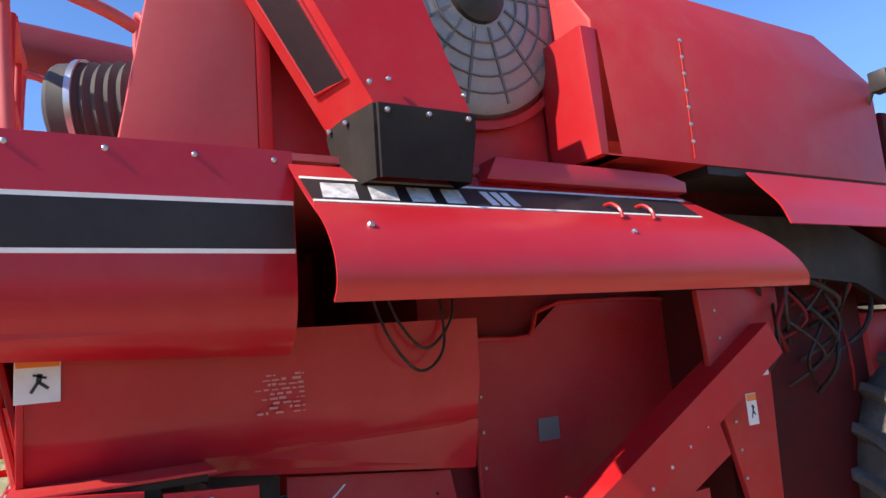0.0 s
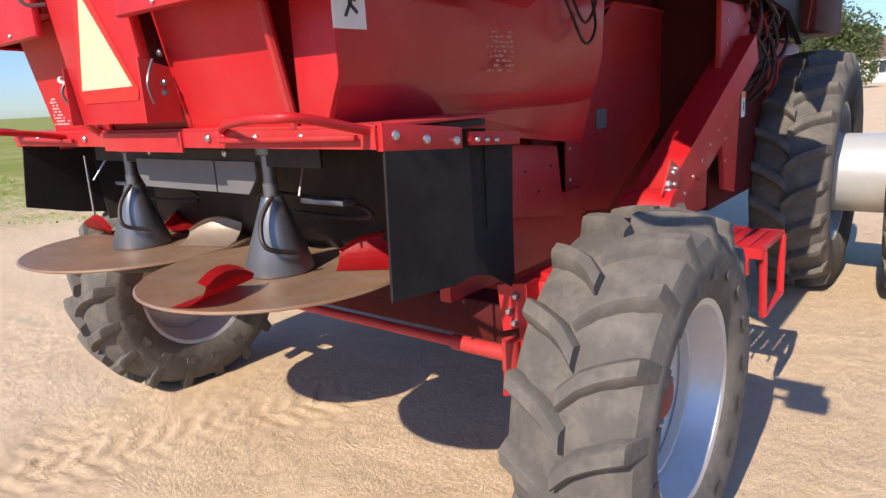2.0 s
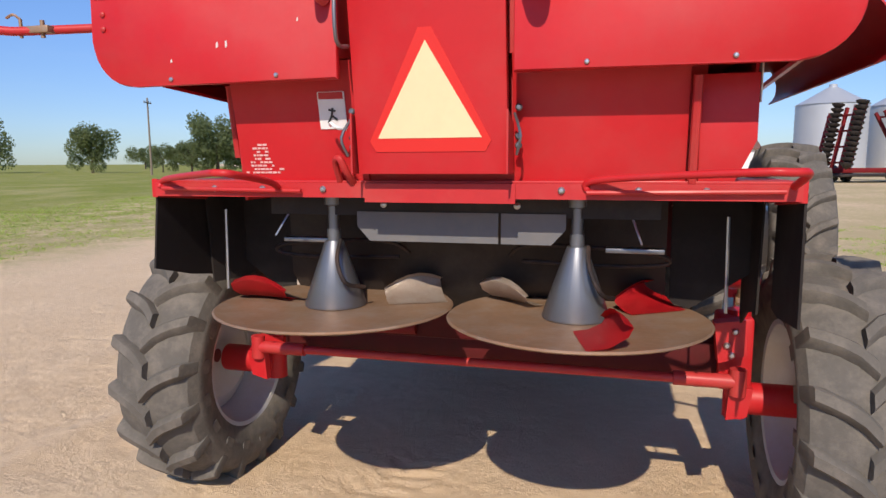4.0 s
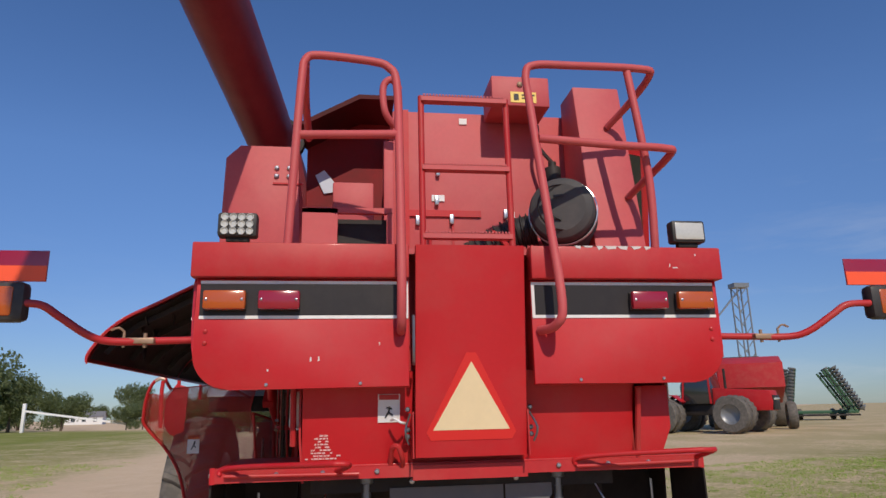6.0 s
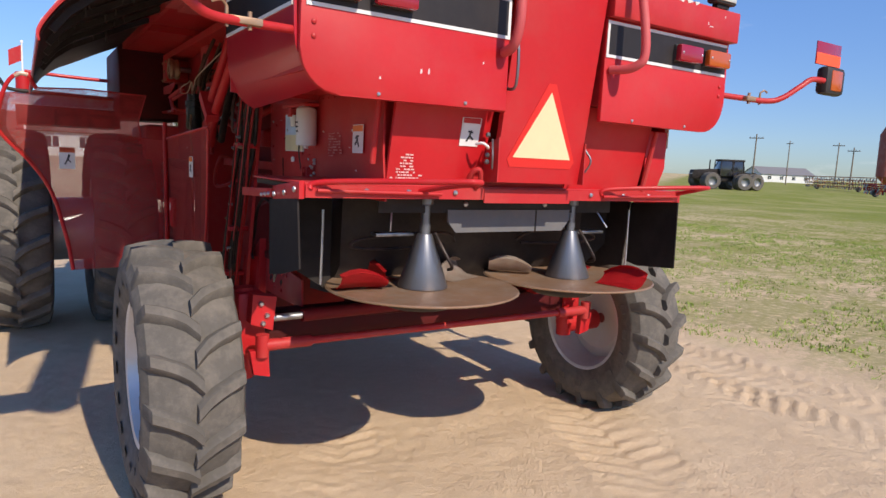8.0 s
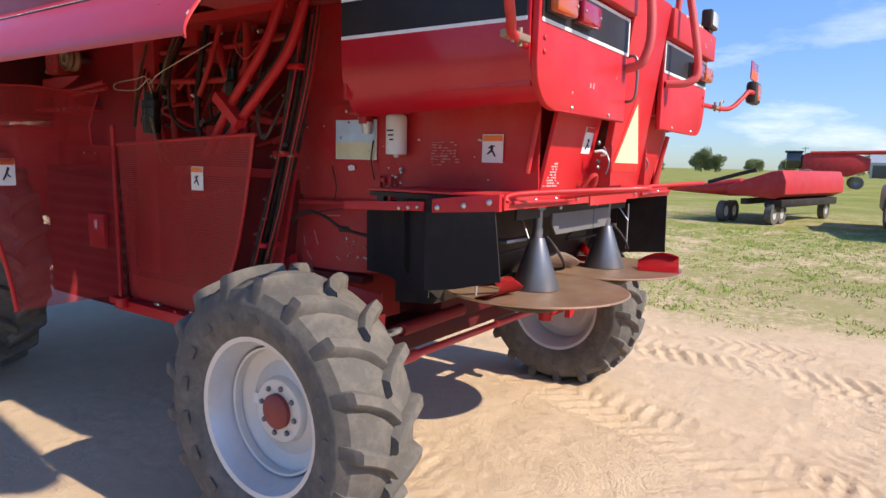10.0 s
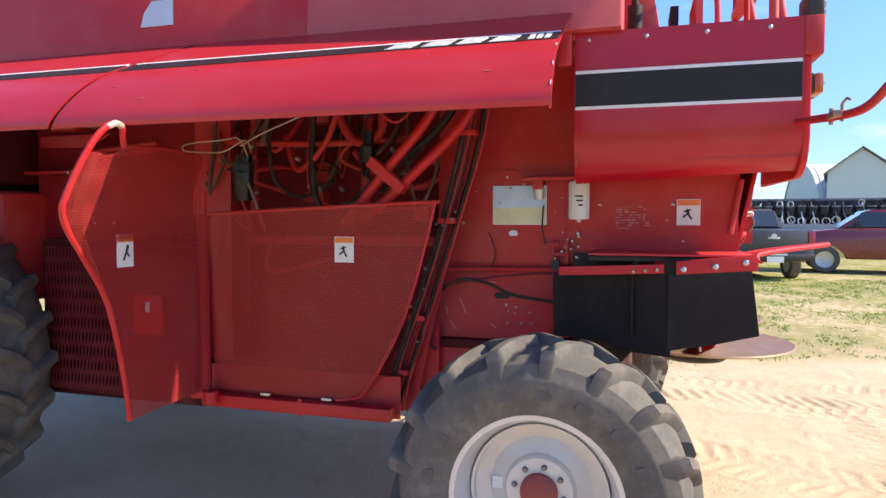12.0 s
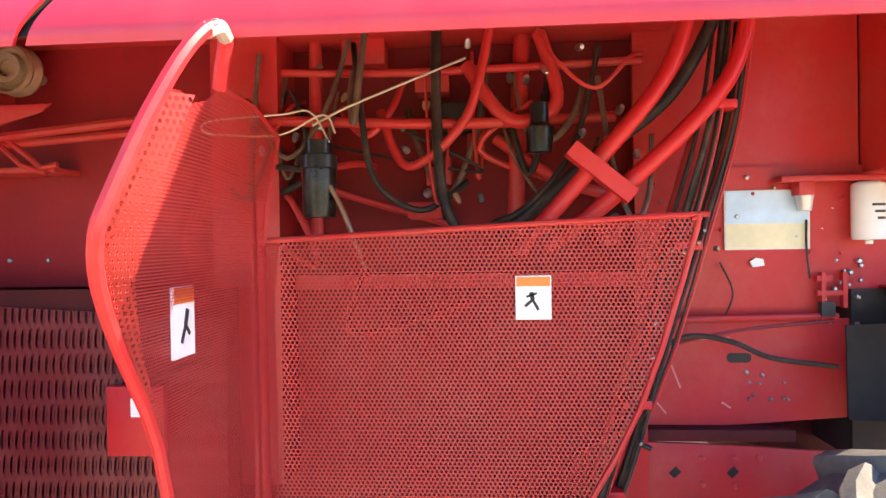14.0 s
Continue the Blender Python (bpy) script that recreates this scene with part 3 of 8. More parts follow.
def wheel(x, y, z, side, R, W, rim, lugs, hub_mat, dish, way, label):
    """side: +1 where the outer face looks along +x."""
    bm = B()
    hw = W / 2 * 0.80
    s = side
    # disc with a dished centre, hand holes are shown as dark bosses
    lathe(bm, [(0, dish), (rim * 0.40, dish), (rim * 0.42, dish - 0.006), (rim * 0.44, dish - 0.03), (rim * 0.62, dish - 0.055), (rim * 0.84, dish - 0.02), (rim * 0.86, dish - 0.03),
               (rim * 0.62, dish - 0.067), (rim * 0.40, dish - 0.042), (0, dish - 0.012)], (0, 0, 0), (s, 0, 0), 40)
    w = part("wheel", bm, CREAM_RIM, combine, label)
    w.matrix_basis = pose(x, y, z)
    bm = B()
    prof = [(rim + 0.018, -hw - 0.012), (rim + 0.02, -hw), (rim - 0.005, -hw + 0.012), (rim - 0.02, -hw * 0.75), (rim * 0.89, -hw * 0.5), (rim * 0.86, -hw * 0.15), (rim * 0.86, hw * 0.3),
            (rim * 0.92, hw * 0.5), (rim - 0.02, hw * 0.75), (rim - 0.005, hw - 0.012), (rim + 0.02, hw), (rim + 0.018, hw + 0.012), (rim - 0.012, hw + 0.004),
            (rim * 0.90, hw * 0.55), (rim * 0.835, hw * 0.3), (rim * 0.835, -hw * 0.15), (rim * 0.87, -hw * 0.5), (rim - 0.012, -hw - 0.004)]
    lathe(bm, prof, (0, 0, 0), (1, 0, 0), 48, closed=True)
    part("rim", bm, SILVER, w)
    lug_h = 0.038 if R < 0.8 else 0.05
    part("tyre", tyre_mesh(R, W, rim, lug_h), TYRE, w, "black lugged tyre with dusty tread")
    for k in (-1, 1):
        lug = part("tread_lug", lug_mesh(R, W, lugs, lug_h, k, way), TYRE, w)
        for i in range(1, lugs):
            share(lug, Matrix.Rotation((i + (0.5 if k > 0 else 0)) * 2 * math.pi / lugs, 4, "X"))
        lug.matrix_basis = Matrix.Rotation((0.5 if k > 0 else 0) * 2 * math.pi / lugs, 4, "X")
    bm = B()
    lathe(bm, [(rim * 0.79, dish - 0.02), (rim * 0.80, dish + 0.012), (rim * 0.83, dish + 0.016), (rim * 0.85, dish - 0.02)], (0, 0, 0), (s, 0, 0), 48, closed=True)
    part("rim_ring", bm, CREAM_RIM, w)
    bm = B()
    lathe(bm, [(0, dish + 0.035), (rim * 0.18, dish + 0.032), (rim * 0.225, dish + 0.02), (rim * 0.23, dish - 0.02), (0, dish - 0.02)], (0, 0, 0), (s, 0, 0), 24)
    part("hub", bm, hub_mat, w, "red painted hub")
    for k in range(8):
        a = k * math.pi / 4 + 0.2
        bm = B()
        bolt(bm, (s * dish, rim * 0.305 * math.cos(a), rim * 0.305 * math.sin(a)), (s, 0, 0), 0.0125, 0.014)
        part("wheel_nut", bm, GALV, w)
    return w


lw = wheel(-1.46, 0.962, 0.60, -1, 0.645, 0.41, 0.345, 17, HUB_RED, 0.05, -1, "silver steel wheel with red hub and lugged tyre")
wheel(1.47, 0.962, 0.60, 1, 0.645, 0.41, 0.345, 17, HUB_RED, 0.05, -1, "silver steel wheel with red hub and lugged tyre")
bm = B()
box(bm, -0.016, -0.006, 0.155, 0.205, -0.02, 0.03)
part("rim_sticker", bm, WHITE_VINYL, lw, "small white sticker on the wheel disc")
for wx, ws in ((-1.28, -1), (-2.12, -1), (1.29, 1), (2.13, 1)):
    wheel(wx, 4.85, 0.88, ws, 0.93, 0.50, 0.53, 22, BLACK_METAL, -0.05, -1, "large dual drive wheel with deep lugs")
for s in (-1, 1):
    bm = B()
    lathe(bm, [(0.30, 0), (0.34, 0.02), (0.30, 0.06), (0.30, 0.94), (0.34, 0.98), (0.30, 1), (0.27, 1), (0.27, 0)], (s * 1.44, 4.85, 0.88), (s * 0.56, 0, 0), 32, closed=True)
    part("dual_spacer", bm, SILVER, combine, "silver dual wheel spacer drum")

# rear upper housing
for s in (-1, 1):
    xo, xi = s * 1.215, s * 0.285
    a, b = min(xo, xi), max(xo, xi)
    # back panel with a rounded lower outer corner
    r = 0.16
    pts = [(xi, 2.386), (xi, 1.905)]
    pts += [(xo - s * r + s * r * math.sin(k * math.pi / 16), 1.905 + r - r * math.cos(k * math.pi / 16)) for k in range(9)]
    pts += [(xo, 2.386)]
    bm = B()
    prism(bm, pts, -0.078, -0.050, "y", 0.006)
    back = part("rear_panel", bm, RED, combine)
    bm = B()
    box(bm, min(s * 1.235, xi), max(s * 1.235, xi), -0.118, -0.045, 2.388, 2.545, 0.008)
    part("top_band", bm, RED_DULL, combine, "red top band with chipped paint edge")
    # stripe, with white edges
    bm = B()
    box(bm, min(s * 1.195, s * 0.30), max(s * 1.195, s * 0.30), -0.0815, -0.0785, 2.222, 2.363)
    stripe = part("stripe", bm, BLACK_STRIPE, back, "matt black stripe")
    for x0, x1, z0, z1 in ((1.195, 0.288, 2.208, 2.222), (1.195, 0.288, 2.363, 2.377), (0.302, 0.288, 2.222, 2.363)):
        bm = B()
        box(bm, min(s * x0, s * x1), max(s * x0, s * x1), -0.0820, -0.0787, z0, z1)
        part("white_edge", bm, WHITE_VINYL, back)
    # tail lamps
    for cx, mat_l, nm, lb in ((1.085, AMBER, "turn_lamp", "amber tail lamp lens"), (0.855, RED_LENS, "brake_lamp", "red tail lamp lens")):
        cx -= 0.006 if s > 0 else 0
        bm = B()
        box(bm, s * cx - 0.088, s * cx + 0.088, -0.098, -0.076, 2.244, 2.328, 0.006)
        body = part(nm, bm, BLACK_PLASTIC, combine, lb)
        bm = B()
        box(bm, s * cx - 0.090, s * cx + 0.090, -0.134, -0.096, 2.244, 2.328, 0.012)
        part("lens", bm, mat_l, body, lb)
        for o in (-1, 1):
            bm = B()
            bolt(bm, (s * cx + o * 0.074, -0.134, 2.286), (0, -1, 0), 0.006, 0.004)
            part("lens_screw", bm, STEEL, body)
    for bz in (2.155, 2.105):
        bm = B()
        bolt(bm, (s * 1.165, -0.078, bz), (0, -1, 0), 0.010)
        part("bolt", bm, RED_DULL, combine)
    for xx in (0.50, 0.90):
        bm = B()
        bolt(bm, (s * xx, -0.078, 1.925), (0, -1, 0), 0.008)
        part("rivet", bm, STEEL, combine)
    # side panel, rolled in along its foot
    bm = B()
    prof = [(s * 1.226, 2.545), (s * 1.23, 2.30), (s * 1.228, 2.14), (s * 1.215, 2.03), (s * 1.165, 1.935), (s * 1.10, 1.892)]
    sheet(bm, prof if s < 0 else prof[::-1], -0.05, 0.86, "y", 0.012, 5)
    for v in bm.verts:
        v.co.z += 0.045 * (1 - (v.co.y + 0.05) / 0.91) * min(1.0, max(0.0, (2.12 - v.co.z) / 0.2))
    side = part("side_panel", bm, RED_GLOSS, combine)
    bm = B()
    box(bm, s * 1.2325 - 0.0022, s * 1.2325 + 0.0022, -0.04, 0.855, 2.222, 2.363)
    part("stripe", bm, BLACK_STRIPE, side)
    for z0 in (2.208, 2.363):
        bm = B()
        box(bm, s * 1.2328 - 0.0022, s * 1.2328 + 0.0022, -0.04, 0.855, z0, z0 + 0.014)
        part("white_edge", bm, WHITE_VINYL, side)
    for k in range(4):
        bm = B()
        bolt(bm, (s * 1.227, 0.08 + k * 0.24, 2.51), (s, 0, 0), 0.009)
        part("bolt", bm, STEEL, side)
# deck plate over the rear housing
bm = B()
box(bm, -1.226, 1.226, -0.045, 2.05, 2.515, 2.54)
part("engine_deck", bm, FADED_RED, combine)
bm = B()
prism(bm, [(-1.19, -0.040), (-0.30, -0.040), (-0.30, 0.08), (0.30, 0.08), (0.30, -0.040), (1.19, -0.040), (1.19, 0.84), (-1.19, 0.84)], 1.985, 2.51, "z")
part("inner_lining", bm, RED_DULL, combine)

# middle door, leaning a little
bm = B()
d_y = lambda z: -0.133 * (z - 1.716)
prism(bm, [(d_y(1.60) + 0.035, 1.60), (d_y(1.60), 1.60), (d_y(2.545), 2.545), (d_y(2.545) + 0.035, 2.545)], -0.255, 0.257, "x", 0.005)
door = part("rear_door", bm, RED, combine, "red centre door with reflector triangle")


def on_door(x, z, out=0.003):
    return (x, d_y(z) - out, z)


def flat_on_door(pts, mat, name, out, label=""):
    bm = B()
    lo = [bm.verts.new(on_door(x, z, 0.0)) for x, z in pts]
    hi = [bm.verts.new(on_door(x, z, out)) for x, z in pts]
    bm.faces.new(lo)
    bm.faces.new(hi[::-1])
    for i in range(len(pts)):
        j = (i + 1) % len(pts)
        bm.faces.new((lo[i], hi[i], hi[j], lo[j]))
    return part(name, bm, mat, door, label)


flat_on_door([(-0.185, 1.672), (0.185, 1.672), (0.205, 1.706), (0.022, 2.056), (-0.022, 2.056), (-0.205, 1.706)], RED_REFLECT, "reflector_border", 0.003, "red reflective triangle border")
flat_on_door([(-0.175, 1.716), (0.175, 1.716), (0, 2.017)], CREAM, "reflector_triangle", 0.005, "faded cream slow vehicle triangle")
bm = B()
tube(bm, [(-0.262, -0.06, 2.21), (-0.268, -0.115, 2.20), (-0.268, -0.115, 2.02), (-0.262, -0.04, 2.01)], 0.007, 8, 4)
part("door_pull", bm, GALV, door)
for s in (-1, 1):
    bm = B()
    quad(bm, (s * 0.262, -0.02, 1.80), (s * 0.262, 0.10, 1.76), (s * 0.262, 0.10, 1.60), (s * 0.262, -0.02, 1.60), 0.006)
    part("latch_plate", bm, RED_DULL, combine)
    bm = B()
    for z in (1.69, 1.72, 1.81):
        bolt(bm, (s * 0.285, 0.045, z), (0, -1, 0), 0.012, 0.012)
    tube(bm, [(s * 0.275, 0.02, 1.79), (s * 0.30, -0.02, 1.72), (s * 0.285, 0.0, 1.66)], 0.005, 6, 4)
    part("latch", bm, GALV, combine)

# lower rear body, leaning
l_y = lambda z: 0.125 - 0.21 * (z - 1.54)


def lean_panel(x0, x1, z0, z1, mat, name, extra=0.0, th=0.02):
    bm = B()
    prism(bm, [(l_y(z0) + extra, z0), (l_y(z1) + extra, z1), (l_y(z1) + extra + th, z1), (l_y(z0) + extra + th, z0)], x0, x1, "x", 0.003)
    return part(name, bm, mat, combine)


lean_panel(-0.755, -0.255, 1.53, 1.98, RED, "lower_rear_panel")
lean_panel(0.262, 0.80, 1.53, 1.98, RED, "lower_rear_panel")
lean_panel(-0.26, 0.262, 1.53, 1.66, RED_DULL, "lower_rear_panel", 0.01)
bm = B()
prism(bm, [(0.835, 1.57), (0.94, 1.57), (1.0, 1.70), (1.0, 1.90), (0.835, 1.90)], 0.105, 0.125, "y", 0.003)
part("outer_corner_panel", bm, RED, combine)
bm = B()
tube(bm, [(0.818, 0.10, 1.57), (0.818, 0.03, 1.89)], 0.014, 8, curve=False)
part("edge_bead", bm, RED_DULL, combine)
# side walls of the lower body
bm = B()
prof = [(-0.70, 1.20), (-0.755, 1.50), (-0.772, 1.70), (-0.775, 1.985)]
sheet(bm, prof[1:], 0.12, 1.62, "y", -0.01)
left_wall = part("lower_side_wall", bm, RED_DULL, combine)
bm = B()
sheet(bm, prof[:2], 0.98, 1.60, "y", -0.01)
part("lower_side_wall", bm, RED_DULL, combine)
bm = B()
box(bm, -0.76, -0.73, 0.862, 1.62, 1.985, 2.51)
part("bay_end_sheet", bm, RED_DULL, combine)
bm = B()
prof = [(1.0, 1.985), (0.99, 1.76), (0.965, 1.66), (0.93, 1.575), (0.85, 1.52)]
sheet(bm, prof, 0.12, 1.66, "y", -0.01)
right_wall = part("lower_side_wall", bm, RED_GLOSS, combine)
bm = B()
quad(bm, (0.935, 0.62, 1.585), (0.935, 1.67, 1.585), (0.885, 1.67, 1.39), (0.885, 0.62, 1.52), 0.008)
part("lower_lip", bm, RED_GLOSS, combine)
bm = B()
prism(bm, [(-0.745, 1.53), (0.84, 1.53), (0.86, 1.98), (-0.765, 1.98)], 0.16, 1.56, "y")
part("straw_hood", bm, RED_DULL, combine, "dark red straw hood body")
# solid core of the body, its red darkened for the shade inside
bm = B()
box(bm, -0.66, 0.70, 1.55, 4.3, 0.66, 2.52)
part("inner_body", bm, SHADE_DARK_RED, combine, "inner body in red darkened for shade")

# shelf rim with side strips, tubes and bolts
bm = B()
prism(bm, [(-1.122, 0.095), (1.13, 0.095), (1.13, 0.62), (0.8, 0.62), (0.8, 0.80), (-1.122, 0.80)], 1.565, 1.575, "z", 0.002)
shelf = part("spreader_shelf", bm, RED_DULL, combine)
bm = B()
box(bm, -1.122, 1.13, 0.086, 0.094, 1.515, 1.566)
box(bm, -0.26, 0.27, 0.079, 0.086, 1.50, 1.565)
part("shelf_lip", bm, RED_DULL, shelf)
for s in (-1, 1):
    bm = B()
    prism(bm, [(0.095, 1.51), (0.095, 1.58), (0.42, 1.545), (0.42, 1.485)], s * 1.134 - 0.012, s * 1.134 + 0.012, "x", 0.003)
    part("side_strip", bm, RED, shelf)
    bm = B()
    end = 0.74 if s > 0 else 0.93
    prism(bm, [(0.47, 1.49), (0.47, 1.53), (end, 1.51), (end, 1.47)], s * 1.13 - 0.006, s * 1.13 + 0.006, "x", 0.002)
    part("side_strip", bm, RED, shelf)
    for k, (yy, zz) in enumerate(((0.14, 1.545), (0.26, 1.525), (0.39, 1.51), (0.50, 1.505), (0.55, 1.50), (0.60, 1.495))):
        bm = B()
        bolt(bm, (s * (1.146 if k < 3 else 1.136), yy, zz), (s, 0, 0), 0.013 if k < 3 else 0.009, 0.010)
        part("bolt", bm, STEEL, shelf)
    # bent guard bar swung out over the discs
    bar = [(0.50, 0.088, 1.545), (0.54, 0.06, 1.58), (0.94, -0.13, 1.605), (1.04, -0.15, 1.606), (1.095, -0.10, 1.602), (1.105, 0.09, 1.56)] if s > 0 else \
        [(-1.105, 0.088, 1.55), (-1.05, 0.06, 1.58), (-0.66, -0.26, 1.605), (-0.585, -0.305, 1.608), (-0.545, -0.27, 1.602), (-0.56, -0.05, 1.575), (-0.60, 0.088, 1.55)]
    bm = B()
    tube(bm, bar, 0.012, 10, 6)
    part("guard_tube", bm, RED, shelf)
    bm = B()
    tube(bm, [(s * 0.50, 0.070, 1.538), (s * 1.08, 0.070, 1.545)], 0.008, 8, curve=False)
    part("guard_rod", bm, RED_DULL, shelf)
    for xx in (0.42, 0.66, 0.86):
        bm = B()
        bolt(bm, (s * xx, 0.085, 1.545), (0, -1, 0), 0.012, 0.012)
        part("bolt", bm, STEEL, shelf)
    # rubber flaps down the sides; on the left the front one folds inwards
    bm = B()
    prism(bm, [(0.10, 1.51), (0.45, 1.485), (0.455, 1.115), (0.36, 1.10), (0.09, 1.125)] if s > 0 else [(0.115, 1.51), (0.45, 1.485), (0.452, 1.15), (0.30, 1.175), (0.08, 1.232)], s * 1.142 - 0.004, s * 1.142 + 0.004, "x")
    part("rubber_flap", bm, RUBBER_FLAP, combine, "black rubber side flap")
    bm = B()
    if s > 0:
        prism(bm, [(0.405, 1.55), (0.465, 1.55), (0.475, 1.50), (0.76, 1.475), (0.75, 1.25), (0.75, 1.02), (0.73, 0.99), (0.61, 1.06), (0.53, 1.08), (0.44, 1.09)], 1.086, 1.094, "x")
    else:
        prism(bm, [(0.405, 1.55), (0.465, 1.55), (0.475, 1.50), (0.985, 1.455), (0.98, 1.15), (0.75, 1.16), (0.60, 1.12), (0.44, 1.115)], -1.132, -1.124, "x")
        for v in bm.verts:
            v.co.x += 0.22 * max(0.0, v.co.y - 0.45) / 0.53
    part("rubber_flap", bm, RUBBER_FLAP, combine, "black rubber side flap")
bm = B()
box(bm, -0.72, 0.74, 0.245, 0.255, 1.44, 1.535)
part("curtain_carrier", bm, BLACK_METAL, combine)
for x0, x1, r0, r1 in ((-0.355, 0.186, 0.05, 0.0), (0.196, 0.425, 0.0, 0.05)):
    bm = B()
    prism(bm, [(x0, 1.455), (x1, 1.455), (x1, 1.35 + r1), (x1 - r1, 1.345), (x0 + r0, 1.345), (x0, 1.35 + r0)], 0.236, 0.243, "y")
    part("hanging_curtain", bm, GREY_RUBBER, combine, "grey rubber curtain strip")
for x in (-0.25, 0.253):
    bm = B()
    bolt(bm, (x, 0.245, 1.482), (0, -1, 0), 0.013, 0.010)
    part("bolt", bm, STEEL, combine)
bm = B()
prism(bm, [(0.14, 1.535), (0.14, 1.56), (0.90, 1.56), (0.90, 0.98), (0.66, 1.0), (0.52, 1.16), (0.50, 1.535)], -0.78, 0.78, "x")
part("chopper_housing", bm, BLACK_METAL, combine, "black straw chopper housing")
bm = B()
box(bm, -0.70, -0.50, 0.30, 0.36, 1.325, 1.342, 0.003)
part("angle_bar", bm, GALV, combine)
bm = B()
box(bm, 0.56, 0.76, 0.30, 0.36, 1.315, 1.332, 0.003)
part("angle_bar", bm, GALV, combine)

for s in (-1, 1):
    bm = B()
    box(bm, min(s * 0.79, s * 1.10), max(s * 0.79, s * 1.10), 0.14, 0.8 if s < 0 else 0.60, 1.54, 1.56)
    part("shelf_underside", bm, BLACK_METAL, combine)
    bm = B()
    quad(bm, (s * 1.10, 0.60, 1.53), (s * 0.80, 0.58, 1.53), (s * 0.80, 0.58, 1.02), (s * 1.10, 0.60, 1.22), 0.008)
    part("inner_curtain", bm, RUBBER_FLAP, combine)

# spinning discs
for s in (-1, 1):
    cx, cy, cz = s * 0.463, 0.262, 1.075
    bm = B()
    lathe(bm, [(0, 0.0), (0.42, 0.0), (0.452, 0.004), (0.462, 0.010), (0.455, 0.016), (0.42, 0.010), (0, 0.010)], (cx, cy, cz), (0, 0, 1), 56)
    disc = part("spreader_disc", bm, RUSTY, combine, "worn rusty spreader disc with red and bare paddles")
    bm = B()
    lathe(bm, [(0.118, 0.012), (0.12, 0.02), (0.035, 0.265), (0.0, 0.265)], (cx, cy, cz), (0, 0, 1), 32)
    part("cone", bm, GALV, disc, "dark grey steel cone")
    bm = B()
    lathe(bm, [(0, 0.26), (0.026, 0.26), (0.026, 0.31), (0.022, 0.31), (0.022, 0.40), (0.036, 0.405), (0.036, 0.46), (0, 0.46)], (cx, cy, cz), (0, 0, 1), 20)
    part("drive_shaft", bm, GALV, combine)
    for ang_deg, red in ((-72, True), (38, True), (145, False)) if s > 0 else ((178, True), (112, True), (28, False)):
        ang = radians(ang_deg)
        start_m = Matrix.Translation((cx, cy, cz + 0.012)) @ Matrix.Rotation(ang, 4, "Z")
        bm = B()
        rows = []
        for i in range(6):
            t = i / 5
            rr = 0.20 + 0.235 * t
            hgt = 0.02 + 0.085 * math.sin(math.pi * (0.12 + 0.62 * t))
            rows.append([(rr, -0.06 - 0.02 * t, 0.001), (rr, -0.01, hgt * 0.12), (rr, 0.035 + 0.01 * t, hgt * 0.5), (rr, 0.045 + 0.015 * t, hgt * 0.85), (rr, 0.03, hgt)])
        vs = [[bm.verts.new(start_m @ Vector(p)) for p in row] for row in rows]
        for a, b in zip(vs, vs[1:]):
            for j in range(4):
                bm.faces.new((a[j], a[j + 1], b[j + 1], b[j]))
        bmesh.ops.solidify(bm, geom=bm.faces[:], thickness=0.004)
        part("paddle", bm, RED if red else WORN_TAN, disc, "red painted paddle" if red else "bare steel paddle")
    bm = B()
    lathe(bm, [(0.20, 0.0), (0.19, -0.05), (0.16, -0.075), (0.0, -0.08)], (cx, cy + 0.03, cz - 0.008), (0, 0, 1), 40)
    part("disc_underpan", bm, BLACK_METAL, combine, "black pan under the spreader disc")
    bm = B()
    tube(bm, [(cx + 0.04, cy - 0.03, cz + 0.27), (cx + 0.05, cy - 0.09, cz + 0.2), (cx + 0.09, cy - 0.11, cz + 0.12), (cx + 0.13, cy - 0.02, cz + 0.09)], 0.008, 8, 6)
    part("hose", bm, HOSE_BLACK, combine)
    bm = B()
    tube(bm, [(s * 0.2, 0.40, 1.28), (s * 0.3, 0.36, 1.33), (s * 0.7, 0.38, 1.31), (s * 0.78, 0.40, 1.27), (s * 0.6, 0.42, 1.25), (s * 0.25, 0.42, 1.26)], 0.008, 8, 6)
    part("hose", bm, HOSE_BLACK, combine)
    for p, q, r in (((s * 0.62, 0.3, 1.52), (s * 0.68, 0.2, 1.36), 0.004), ((s * 0.96, 0.3, 1.45), (s * 0.965, 0.3, 1.12), 0.006)):
        bm = B()
        tube(bm, [p, q], r, 6, curve=False)
        part("stay_rod", bm, STEEL, combine)

